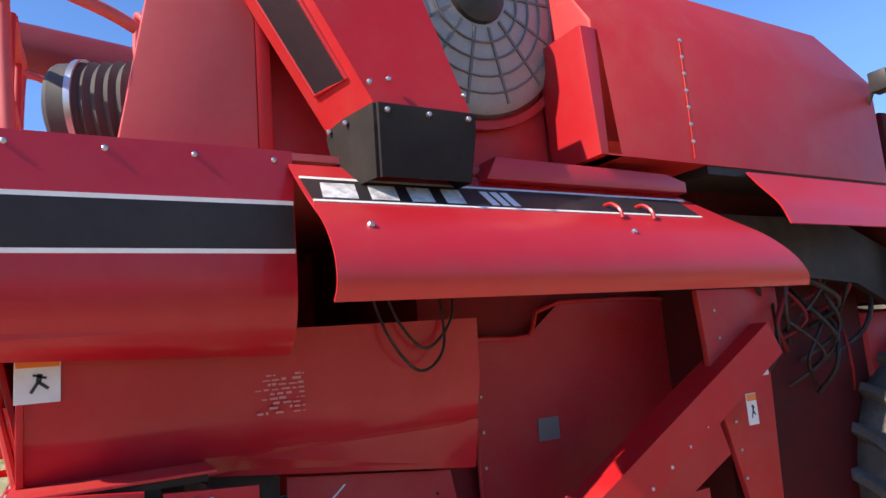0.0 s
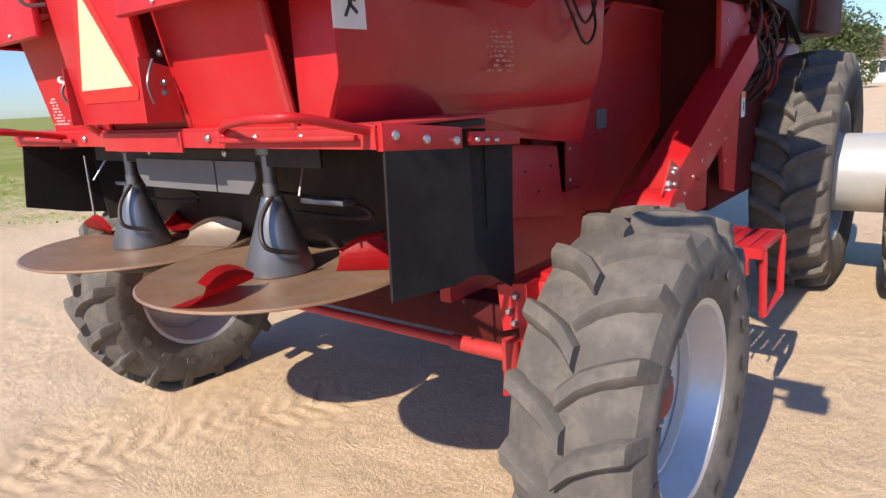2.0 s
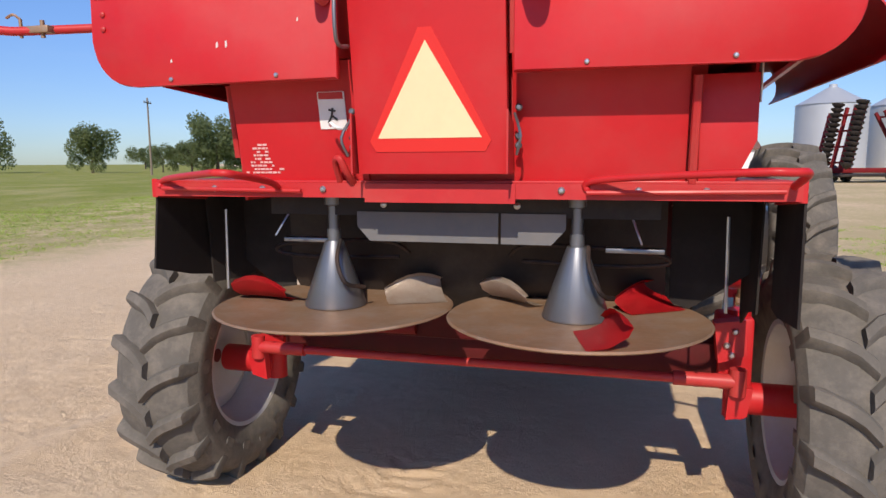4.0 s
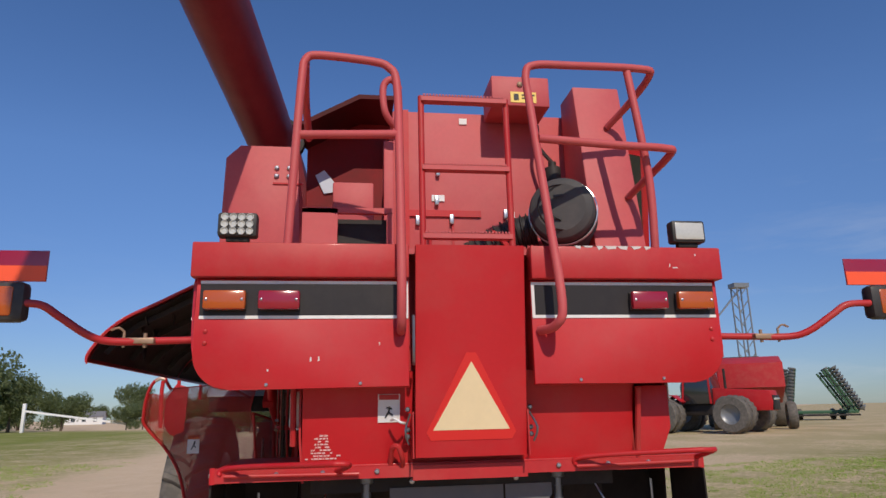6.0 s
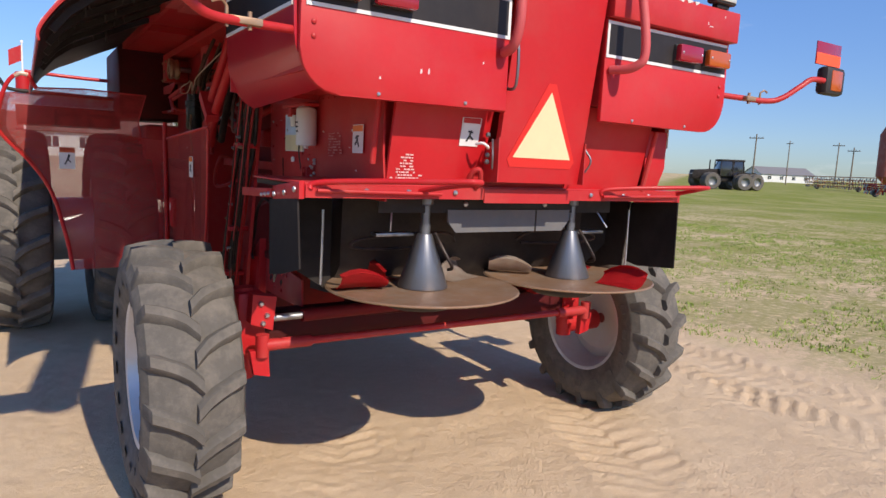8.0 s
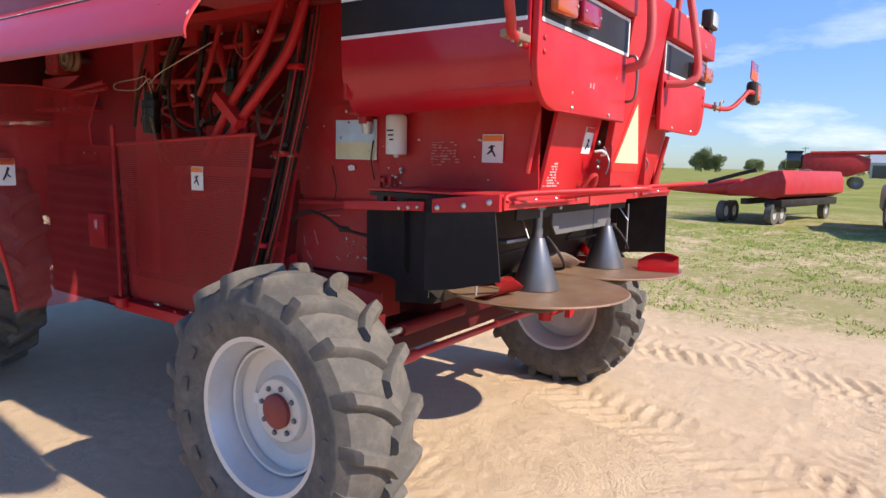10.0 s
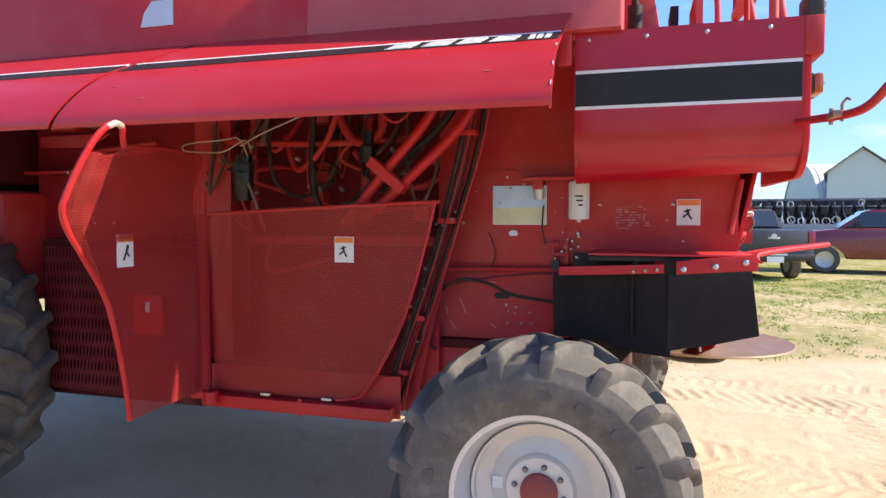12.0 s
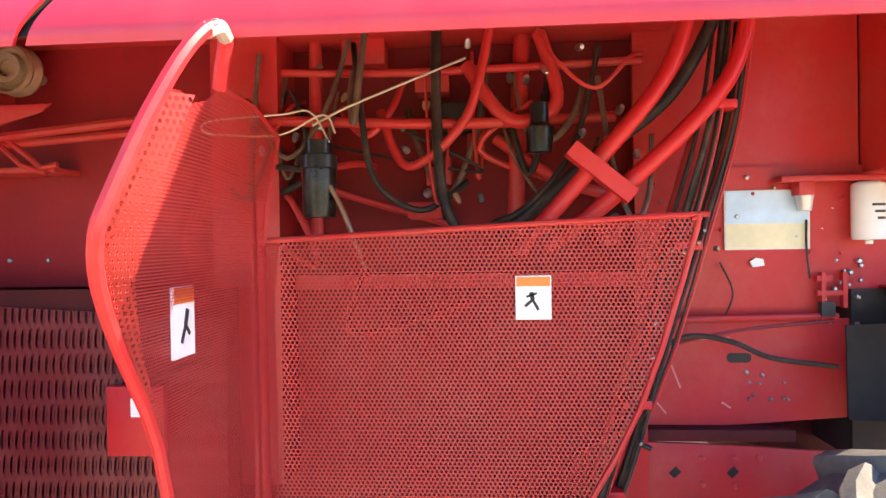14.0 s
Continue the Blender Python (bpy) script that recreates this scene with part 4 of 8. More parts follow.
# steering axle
# red beam coloured dark for the shade beneath the spreader discs
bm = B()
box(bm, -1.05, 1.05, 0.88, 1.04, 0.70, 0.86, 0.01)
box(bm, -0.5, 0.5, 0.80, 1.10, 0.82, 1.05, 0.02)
part("axle_beam", bm, SHADE_DEEP_RED, combine, "steering axle beam in red darkened for shade")
for s in (-1, 1):
    bm = B()
    box(bm, s * 1.10 - 0.07, s * 1.10 + 0.07, 0.86, 1.04, 0.66, 0.98, 0.015)
    cyl(bm, (s * 1.12, 0.95, 0.52), (s * 1.12, 0.95, 1.0), 0.05, 16)
    cyl(bm, (s * 1.12, 0.96, 0.60), (s * 1.42, 0.96, 0.60), 0.07, 20)
    prism(bm, [(s * 1.06, 0.72), (s * 1.15, 0.72), (s * 1.13, 0.60), (s * 1.05, 0.58)], 0.72, 0.76, "y")
    prism(bm, [(s * 1.00, 0.97), (s * 1.12, 0.99), (s * 1.13, 0.84), (s * 1.02, 0.80)], 0.78, 0.86, "y")
    part("steering_knuckle", bm, RED, combine, "bright red steering knuckle")
    for xx, zz in ((1.05, 0.88), (1.08, 0.94), (1.07, 0.84)):
        bm = B()
        bolt(bm, (s * xx, 0.78, zz), (0, -1, 0), 0.014, 0.016)
        part("bolt", bm, STEEL, combine)
bm = B()
cyl(bm, (-1.10, 0.72, 0.745), (1.10, 0.72, 0.745), 0.020, 14)
for s in (-1, 1):
    cyl(bm, (s * 0.84, 0.72, 0.745), (s * 1.08, 0.72, 0.745), 0.030, 14)
    cyl(bm, (s * 1.09, 0.72, 0.69), (s * 1.09, 0.72, 0.80), 0.033, 14)
part("tie_rod", bm, RED_DULL, combine)
bm = B()
cyl(bm, (-1.04, 0.80, 0.86), (-0.86, 0.80, 0.86), 0.018, 12)
part("cylinder_rod", bm, STEEL, combine)
bm = B()
cyl(bm, (-0.86, 0.80, 0.86), (-0.30, 0.80, 0.87), 0.034, 16)
part("steering_cylinder", bm, SHADE_DARK_RED, combine)

# side hoods
left_prof = [(-1.26, 2.63), (-1.45, 2.54), (-1.66, 2.43), (-1.80, 2.36), (-1.90, 2.28), (-1.965, 2.195), (-1.993, 2.14), (-1.992, 2.105)]
right_prof = [(1.235, 2.50), (1.30, 2.44), (1.42, 2.34), (1.54, 2.245), (1.605, 2.15), (1.615, 2.07), (1.585, 2.02)]


def hood(prof, s, y0, y1, name, label, y0b=None, y1b=None):
    """A bent side shield; the ends may run aslant from the top edge (y0, y1) to the lip (y0b, y1b)."""
    bm = B()
    sheet(bm, prof, 0.0, 1.0, "y", 0.008 * (1 if s < 0 else -1), 5)
    xs = [v.co.z for v in bm.verts]
    top, low = max(xs), min(xs)
    for v in bm.verts:
        k = (top - v.co.z) / (top - low)
        a = y0 + ((y0b if y0b is not None else y0) - y0) * k
        b = y1 + ((y1b if y1b is not None else y1) - y1) * k
        v.co.y = a + (b - a) * v.co.y
    return part(name, bm, RED_BRIGHT, combine, label)


lh = hood(left_prof, -1, 0.865, 2.74, "side_hood", "raised glossy red side hood with black stripe", 0.865, 2.95)
bm = B()
tube(bm, [(x + 0.008, 0.872, z - 0.008) for x, z in left_prof], 0.005, 8, 4)
part("edge_bead", bm, RED_DULL, lh)
lf = hood(left_prof, -1, 2.77, 4.6, "side_hood", "raised glossy red front side hood", 2.975, 4.6)
rh = hood(right_prof, 1, 0.845, 2.58, "side_hood", "closed glossy red side hood with black stripe", 0.845, 2.98)


def on_prof(prof, t):
    """A place on a line of points by its length share, and the outward normal."""
    line = [(p.x, p.y) for p in smooth_line([(a, b, 0) for a, b in prof], 8)]
    seg = [math.dist(a, b) for a, b in zip(line, line[1:])]
    want = t * sum(seg)
    for (a, b), d in zip(zip(line, line[1:]), seg):
        if want <= d:
            k = want / d
            nx, nz = (b[1] - a[1]) / d, -(b[0] - a[0]) / d
            if nz < 0:
                nx, nz = -nx, -nz
            return (a[0] + (b[0] - a[0]) * k, a[1] + (b[1] - a[1]) * k, nx, nz)
        want -= d
    return (*line[-1], 0, 1)


def decal(prof, t0, t1, y0, y1, mat, parent, name, out=0.004, label="", skew=0.0):
    """A strip of film lying on a hood between two shares of its line."""
    bm = B()
    rows = []
    for k in range(5):
        t = t0 + (t1 - t0) * k / 4
        x, z, nx, nz = on_prof(prof, t)
        sh = skew * k / 4
        rows.append([bm.verts.new((x + nx * o, y + sh, z + nz * o)) for y in (y0, y1) for o in (0.0005, out)])
    for a, b in zip(rows, rows[1:]):
        bm.faces.new((a[1], a[3], b[3], b[1]))
        bm.faces.new((a[0], b[0], b[2], a[2]))
        bm.faces.new((a[0], a[1], b[1], b[0]))
        bm.faces.new((a[2], b[2], b[3], a[3]))
    bm.faces.new((rows[0][0], rows[0][2], rows[0][3], rows[0][1]))
    bm.faces.new((rows[-1][0], rows[-1][1], rows[-1][3], rows[-1][2]))
    return part(name, bm, mat, parent, label)


decal(left_prof, 0.46, 0.585, 0.875, 2.83, BLACK_STRIPE, lh, "stripe", 0.003)
decal(left_prof, 0.442, 0.462, 0.875, 2.82, WHITE_VINYL, lh, "white_edge", 0.0035)
decal(left_prof, 0.46, 0.585, 2.88, 4.59, BLACK_STRIPE, lf, "stripe", 0.003)
decal(left_prof, 0.442, 0.462, 2.87, 4.59, WHITE_VINYL, lf, "white_edge", 0.0035)
decal(right_prof, 0.16, 0.38, 0.855, 2.55, BLACK_STRIPE, rh, "stripe", 0.003)
decal(right_prof, 0.135, 0.16, 0.855, 2.60, WHITE_VINYL, rh, "white_edge", 0.0035)
decal(right_prof, 0.38, 0.40, 0.855, 2.55, WHITE_VINYL, rh, "white_edge", 0.0035)

# grain tank and upper body
bm = B()
prism(bm, [(1.35, 2.60), (1.35, 3.19), (1.08, 3.62), (-1.0, 3.62), (-1.28, 3.30), (-1.28, 2.60)], 2.12, 4.30, "y", 0.02)
part("grain_tank", bm, RED_DULL, combine, "large weathered red grain tank")
bm = B()
prism(bm, [(-1.285, 2.545), (-0.83, 2.545), (-0.86, 3.33), (-1.19, 3.33), (-1.27, 3.25)], 0.66, 2.14, "y", 0.015)
part("left_upper_cover", bm, FADED_RED, combine)
bm = B()
prism(bm, [(0.355, 2.545), (0.56, 3.74), (0.80, 3.74), (0.80, 2.545)], 0.80, 1.10, "x", 0.01)
part("elevator_head", bm, FADED_RED, combine)
bm = B()
box(bm, -0.30, 0.96, 0.82, 2.10, 2.545, 3.66, 0.01)
part("engine_cover", bm, FADED_RED, combine)
# tube is maroon all round to carry the shade of its underside
bm = B()
tube(bm, [(-1.52, -2.6, 4.22), (-1.25, 0.0, 3.86), (-1.11, 1.3, 3.66), (-1.02, 2.3, 3.50)], 0.165, 24, 4)
part("unloading_auger", bm, MAROON, combine, "long red unloading auger tube, darkened for its shaded underside")

# ---- stickers and marks ----
def sticker_x(x, y0, y1, z0, z1, s, parent=None, band=True):
    """A white warning sticker with an orange head on a wall that looks along s * x."""
    bm = B()
    box(bm, min(x, x + s * 0.003), max(x, x + s * 0.003), y0, y1, z0, z1)
    st = part("warning_sticker", bm, WHITE_VINYL, parent or combine, "white warning sticker with orange head")
    h, w = z1 - z0, y1 - y0
    if band:
        bm = B()
        box(bm, min(x + s * 0.003, x + s * 0.0045), max(x + s * 0.003, x + s * 0.0045), y0 + w * 0.03, y1 - w * 0.03, z1 - h * 0.24, z1 - h * 0.03)
        part("sticker_head", bm, STICKER_ORANGE, st)
    for a0, b0, a1, b1, t in ((0.36, 0.22, 0.52, 0.45, 0.08), (0.52, 0.45, 0.56, 0.62, 0.12), (0.52, 0.45, 0.74, 0.30, 0.08), (0.40, 0.60, 0.70, 0.52, 0.06)):
        bm = B()
        beam(bm, (x + s * 0.0035, y0 + w * a0, z0 + h * b0), (x + s * 0.0035, y0 + w * a1, z0 + h * b1), w * t, 0.003, up=(1, 0, 0))
        part("printed_bar", bm, INK, st)
    return st


def print_bars(x, y0, y1, z0, z1, s, seed, mat, parent=None):
    """Unreadable faded printing, as small bars."""
    rnd = random.Random(seed)
    bm = B()
    rows = 9
    for r in range(rows):
        z = z0 + (z1 - z0) * (r + 0.2) / rows
        y = y0 + rnd.random() * 0.03
        while y < y1:
            wdt = rnd.uniform(0.006, 0.03)
            if rnd.random() < 0.72:
                box(bm, min(x, x + s * 0.002), max(x, x + s * 0.002), y, min(y + wdt, y1), z, z + (z1 - z0) / rows * rnd.uniform(0.2, 0.6))
            y += wdt + rnd.uniform(0.004, 0.012)
    return tagged(part("faded_print", bm, mat, parent or combine, "faded unreadable print"), kind="stuff")


sticker_x(-0.781, 0.293, 0.402, 1.701, 1.828, -1)
sticker_x(1.002, 0.10, 0.215, 1.812, 1.945, 1)
print_bars(0.993, 0.77, 0.94, 1.70, 1.84, 1, 3, FADED_PRINT)
print_bars(-0.781, 0.52, 0.69, 1.68, 1.80, -1, 5, FADED_PRINT)

# sticker and print on the back of the lower body
bm = B()
prism(bm, [(l_y(1.755) - 0.004, 1.755), (l_y(1.88) - 0.004, 1.88), (l_y(1.88), 1.88), (l_y(1.755), 1.755)], -0.418, -0.318, "x")
st = part("warning_sticker", bm, WHITE_VINYL, combine, "white warning sticker")
bm = B()
prism(bm, [(l_y(1.855) - 0.006, 1.855), (l_y(1.878) - 0.006, 1.878), (l_y(1.878) - 0.003, 1.878), (l_y(1.855) - 0.003, 1.855)], -0.413, -0.323, "x")
part("sticker_head", bm, RED_DULL, st)
for a0, b0, a1, b1 in ((-0.385, 1.775, -0.37, 1.80), (-0.37, 1.80, -0.365, 1.825), (-0.37, 1.80, -0.35, 1.785), (-0.38, 1.82, -0.355, 1.815)):
    bm = B()
    beam(bm, (a0, l_y(b0) - 0.006, b0), (a1, l_y(b1) - 0.006, b1), 0.007, 0.003, up=(0, 1, 0))
    part("printed_bar", bm, INK, st)
bm = B()
rnd = random.Random(9)
for r in range(9):
    z = 1.60 + r * 0.0125
    half = 0.03 if r > 4 else (0.07 if r < 2 else 0.045)
    x = -0.67 - half
    while x < -0.67 + half:
        wdt = rnd.uniform(0.006, 0.02)
        if rnd.random() < 0.75:
            box(bm, x, x + wdt, l_y(z) - 0.003, l_y(z) + 0.001, z, z + 0.007)
        x += wdt + 0.004
tagged(part("faded_print", bm, material("faded_pale_print", (0.62, 0.36, 0.34), 0.6, vary=0.2, big=30), combine, "worn white pictogram print"), kind="stuff")
bm = B()
tube(bm, [(-0.36, 0.03, 1.765), (-0.345, 0.0, 1.77), (-0.32, -0.01, 1.755), (-0.30, 0.02, 1.75)], 0.006, 8, 5)
part("cable_tie", bm, WHITE_PAINT, combine)
bm = B()
tube(bm, [(-0.36, 0.10, 1.57), (-0.355, 0.05, 1.64), (-0.33, 0.03, 1.65), (-0.31, 0.05, 1.60), (-0.305, 0.10, 1.56)], 0.012, 8, 6)
part("hook", bm, RED_DULL, combine)

# worn brand mark on the hoods, as plain blocks
WORN_VINYL = material("worn_white_vinyl", (0.70, 0.69, 0.67), 0.5, vary=0.1, stain=(0.06, 0.055, 0.055), stain_amount=0.9, big=7)
for prof, par, s, spans, t0, t1 in ((left_prof, lh, -1, ((1.42, 1.55), (1.27, 1.40), (1.14, 1.26), (1.01, 1.13), (0.965, 0.985), (0.935, 0.955), (0.905, 0.925)), 0.474, 0.572),
                                    (right_prof, rh, 1, ((0.90, 1.04), (1.06, 1.18), (1.20, 1.31), (1.33, 1.43), (1.50, 1.53), (1.545, 1.575), (1.59, 1.62)), 0.20, 0.36)):
    for y0, y1 in spans:
        wd = (y1 - y0)
        if wd > 0.05:
            decal(prof, t0, t1, y0 + 0.01, y1 - 0.015, WORN_VINYL, par, "mark_block", 0.0048, skew=-0.02 * s)
        else:
            decal(prof, t0, t1, y0, y1, WHITE_VINYL, par, "mark_block", 0.0048)

# ---- left side ----
# hanging perforated shield with rounded corners and a rolled edge
out = [(2.80, 0.80), (2.80, 1.755), (1.60, 1.81), (1.545, 1.80), (1.53, 1.77), (1.69, 1.24), (1.90, 0.86), (2.0, 0.80), (2.08, 0.79)]


def skew_plate(outline, mat, name, label, x_of, th, parent=None):
    bm = B()
    a = [bm.verts.new((x_of(z), y, z)) for y, z in outline]
    b = [bm.verts.new((x_of(z) + th, y, z)) for y, z in outline]
    bm.faces.new(a)
    bm.faces.new(b[::-1])
    for i in range(len(outline)):
        j = (i + 1) % len(outline)
        bm.faces.new((a[i], b[i], b[j], a[j]))
    return part(name, bm, mat, parent or combine, label)


x_mesh = lambda z: -1.11 - 0.05 * (z - 0.8) / 0.9
shield = skew_plate(out, PERF, "perforated_shield", "red perforated sheet shield with rounded corner", x_mesh, 0.002)
bm = B()
tube(bm, [(x_mesh(z) - 0.002, y, z) for y, z in out[1:]], 0.009, 8, 3)
part("rolled_edge", bm, RED_DULL, shield)
sticker_x(x_mesh(1.57) - 0.006, 1.949, 2.054, 1.51, 1.64, -1, shield)
bm = B()
tube(bm, [(-1.165, 2.815, 0.78), (-1.178, 2.815, 1.87)], 0.014, 10, curve=False)
part("hinge_post", bm, RED, combine)
bm = B()
tube(bm, [(-1.15, 2.845, 0.78), (-1.165, 2.845, 1.87)], 0.011, 10, curve=False)
part("hinge_post", bm, RED_DULL, combine)
bm = B()
box(bm, -1.16, -1.08, 1.76, 2.86, 0.71, 0.775, 0.006)
box(bm, -1.155, -1.15, 2.25, 2.27, 0.70, 0.79)
part("lower_rail", bm, RED, combine, "red lower frame rail")
for yy in (2.48, 2.12):
    bm = B()
    box(bm, -1.135, -1.105, yy - 0.03, yy + 0.03, 0.785, 0.80, 0.003)
    part("clip", bm, STEEL, combine)
bm = B()
box(bm, -1.06, -1.05, 1.74, 2.86, 0.70, 0.92)
part("lower_frame_sheet", bm, RED_DULL, combine)
bm = B()
prism(bm, [(0.98, 1.01), (1.28, 1.028), (1.61, 1.04), (1.645, 0.84), (1.40, 0.838), (0.98, 0.85)], -0.80, -0.785, "x", 0.003)
side_plate = part("frame_plate", bm, RED_DULL, combine)
bm = B()
quad(bm, (-0.801, 1.612, 1.04), (-0.90, 1.70, 1.05), (-0.90, 1.775, 0.865), (-0.801, 1.645, 0.842), 0.008)
part("folded_end", bm, RED, side_plate)
# dark block added so the gap between the plates reads as shade
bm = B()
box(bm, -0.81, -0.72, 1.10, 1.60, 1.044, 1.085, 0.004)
part("gap_block", bm, SHADE_DEEP_RED, combine)
for yy, zz in ((1.501, 0.935), (1.307, 0.937)):
    bm = B()
    beam(bm, (-0.8, yy + 0.012, zz - 0.012), (-0.8, yy - 0.012, zz + 0.012), 0.026, 0.005, up=(1, 0, 0))
    part("slot", bm, BLACK_METAL, side_plate)
for yy, zz in ((1.41, 0.985), (1.30, 0.985), (1.41, 0.895), (1.30, 0.89), (1.22, 0.99)):
    bm = B()
    bolt(bm, (-0.801, yy, zz), (-1, 0, 0), 0.011, 0.008)
    part("bolt", bm, RED_DULL, side_plate)
bm = B()
box(bm, -1.20, -1.12, 2.78, 2.90, 0.755, 0.80, 0.01)
cyl(bm, (-1.18, 2.78, 0.74), (-1.18, 2.78, 0.80), 0.04, 14)
part("hinge_foot", bm, RED, combine)

# swung-out shield door
d_out = [(-1.20, 0.83), (-1.785, 0.82), (-1.82, 1.05), (-1.90, 1.36), (-2.02, 1.56), (-2.13, 1.68), (-2.185, 1.76), (-2.185, 1.82), (-2.165, 1.93), (-2.145, 1.985), (-2.10, 1.99), (-2.05, 1.98),
         (-2.0, 1.995), (-1.97, 2.025), (-1.70, 2.045), (-1.315, 2.04), (-1.365, 1.86), (-1.345, 1.745), (-1.20, 1.74)]


def gate_y(x, z):
    """The upper half of the door leans back towards the rear, most at its free edge."""
    free = min(1.0, max(0.25, 0.33 + (-1.31 - x) / 0.95))
    return 2.768 - 0.39 * max(0.0, z - 1.60) * free


bm = B()
prism(bm, d_out, 2.7655, 2.7705, "y")
for cut in (1.60, 1.75, 1.90):
    bmesh.ops.bisect_plane(bm, geom=bm.verts[:] + bm.edges[:] + bm.faces[:], plane_co=(0, 0, cut), plane_no=(0, 0, 1))
for cut in (-1.5, -1.7, -1.9):
    bmesh.ops.bisect_plane(bm, geom=bm.verts[:] + bm.edges[:] + bm.faces[:], plane_co=(cut, 0, 0), plane_no=(1, 0, 0))
for v in bm.verts:
    v.co.y += gate_y(v.co.x, v.co.z) - 2.768
gate = part("swung_out_shield", bm, PERF_OPEN, combine, "open red perforated shield door")
loop = [(-2.13, 2.03), (-2.09, 2.085), (-2.05, 2.105), (-2.01, 2.095), (-1.99, 2.055), (-1.97, 2.022)]
bm = B()
tube(bm, [(x, gate_y(x, z), z) for x, z in d_out[1:9] + loop], 0.013, 8, 3)
part("rolled_edge", bm, RED, gate)
bm = B()
tube(bm, [(x, gate_y(x, z) - 0.001, z) for x, z in [(-2.085, 2.088), (-2.05, 2.105), (-2.015, 2.098)]], 0.0137, 8, 3)
part("worn_grip", bm, WORN_TAN, gate, "grip worn to bare metal")
bm = B()
tube(bm, [(x, gate_y(x, z), z) for x, z in d_out[13:]], 0.005, 8, curve=False)
part("upper_edge", bm, RED_DULL, gate)
bm = B()
rim_pts = [(-1.905, 1.36), (-2.02, 1.56), (-2.13, 1.68), (-2.18, 1.76), (-2.18, 1.82), (-2.163, 1.925), (-2.14, 1.98)]
a = [bm.verts.new((x, gate_y(x, z), z)) for x, z in rim_pts]
b = [bm.verts.new((x + 0.012 + 0.02 * k, gate_y(x, z) - 0.012 - 0.022 * k, z)) for (x, z), k in zip(rim_pts, (0.0, 0.6, 1.2, 1.6, 1.6, 1.3, 1.0))]
for i in range(len(a) - 1):
    bm.faces.new((a[i], a[i + 1], b[i + 1], b[i]))
bmesh.ops.solidify(bm, geom=bm.faces[:], thickness=0.002)
part("bent_flange", bm, PERF_EDGE, gate)
bm = B()
box(bm, -1.85, -1.757, 2.757, 2.7635, 1.515, 1.66)
gs = part("warning_sticker", bm, WHITE_VINYL, gate, "white warning sticker with orange head")
bm = B()
box(bm, -1.847, -1.76, 2.7555, 2.757, 1.626, 1.657)
part("sticker_head", bm, STICKER_ORANGE, gs)
for p, q, w in (((-1.818, 1.545), (-1.80, 1.58), 0.009), ((-1.80, 1.58), (-1.79, 1.612), 0.013), ((-1.80, 1.58), (-1.782, 1.56), 0.008)):
    bm = B()
    beam(bm, (p[0], 2.756, p[1]), (q[0], 2.756, q[1]), w, 0.002, up=(0, 1, 0))
    part("printed_bar", bm, INK, gs)

# side wall: map sticker, filter, hoses, brackets
bm = B()
prism(bm, [(0.90, 1.12), (0.90, 1.46), (1.62, 1.46), (1.66, 1.09), (1.30, 1.09)], -0.766, -0.756, "x")
low = part("frame_plate", bm, RED_DULL, combine, "dusty red frame plate with slots")
bm = B()
prism(bm, [(1.27 + 0.025 * (1 if math.cos(a) > 0 else -1) + 0.017 * math.cos(a), 1.325 + 0.017 * math.sin(a)) for a in [(k + 0.5) * math.pi / 8 for k in range(16)]], -0.7685, -0.765, "x")
part("slot", bm, BLACK_METAL, low)
for y0, z0, y1, z1 in ((1.40, 1.39, 1.30, 1.395), (1.50, 1.30, 1.47, 1.22), (1.56, 1.18, 1.52, 1.13), (1.33, 1.17, 1.30, 1.15), (1.58, 1.26, 1.57, 1.21)):
    bm = B()
    beam(bm, (-0.7665, y0, z0), (-0.7665, y1, z1), 0.006, 0.002, up=(1, 0, 0))
    part("scratch", bm, FADED_PRINT, low)
rnd = random.Random(4)
for k in range(12):
    bm = B()
    bolt(bm, (-0.766, rnd.uniform(1.08, 1.26), rnd.uniform(1.17, 1.30)), (-1, 0, 0), rnd.uniform(0.004, 0.008), 0.010)
    part("bolt", bm, STEEL, low)
bm = B()
prism(bm, [(1.60, 1.16), (1.60, 0.80), (1.95, 0.68), (1.85, 1.0)], -0.84, -0.80, "x")
part("gusset_plate", bm, RED, combine)
bm = B()
tube(bm, [(-0.87, 1.80, 0.80), (-0.87, 1.30, 0.81)], 0.010, 8, curve=False)
cyl(bm, (-0.87, 1.80, 0.80), (-0.90, 1.80, 0.80), 0.022, 12)
part("link_rod", bm, RUSTY, combine)
bm = B()
box(bm, -0.784, -0.776, 1.035, 1.32, 1.70, 1.905, 0.002)
mp = part("map_sticker", bm, WHITE_VINYL, combine, "sun-bleached picture sticker, pale blue over sand")
for z0, z1, m_, y0, y1 in ((1.79, 1.90, material("pale_blue_print", (0.50, 0.66, 0.80), 0.5, vary=0.35, big=9), 1.04, 1.315), (1.705, 1.79, material("pale_sand_print", (0.72, 0.66, 0.42), 0.5, vary=0.3, big=9), 1.04, 1.315)):
    bm = B()
    box(bm, -0.786, -0.783, y0, y1, z0, z1)
    part("picture_field", bm, m_, mp)
bm = B()
prism(bm, [(1.185, 1.645), (1.225, 1.64), (1.235, 1.66), (1.215, 1.672), (1.19, 1.668)], -0.781, -0.776, "x")
part("torn_sticker", bm, WHITE_VINYL, combine)
bm = B()
lathe(bm, [(0, 0), (0.012, 0), (0.012, 0.06), (0.048, 0.07), (0.052, 0.10), (0.052, 0.92), (0.048, 0.96), (0.03, 1.0), (0, 1.0)], (-0.83, 0.868, 1.715), (0, 0, 0.21), 24)
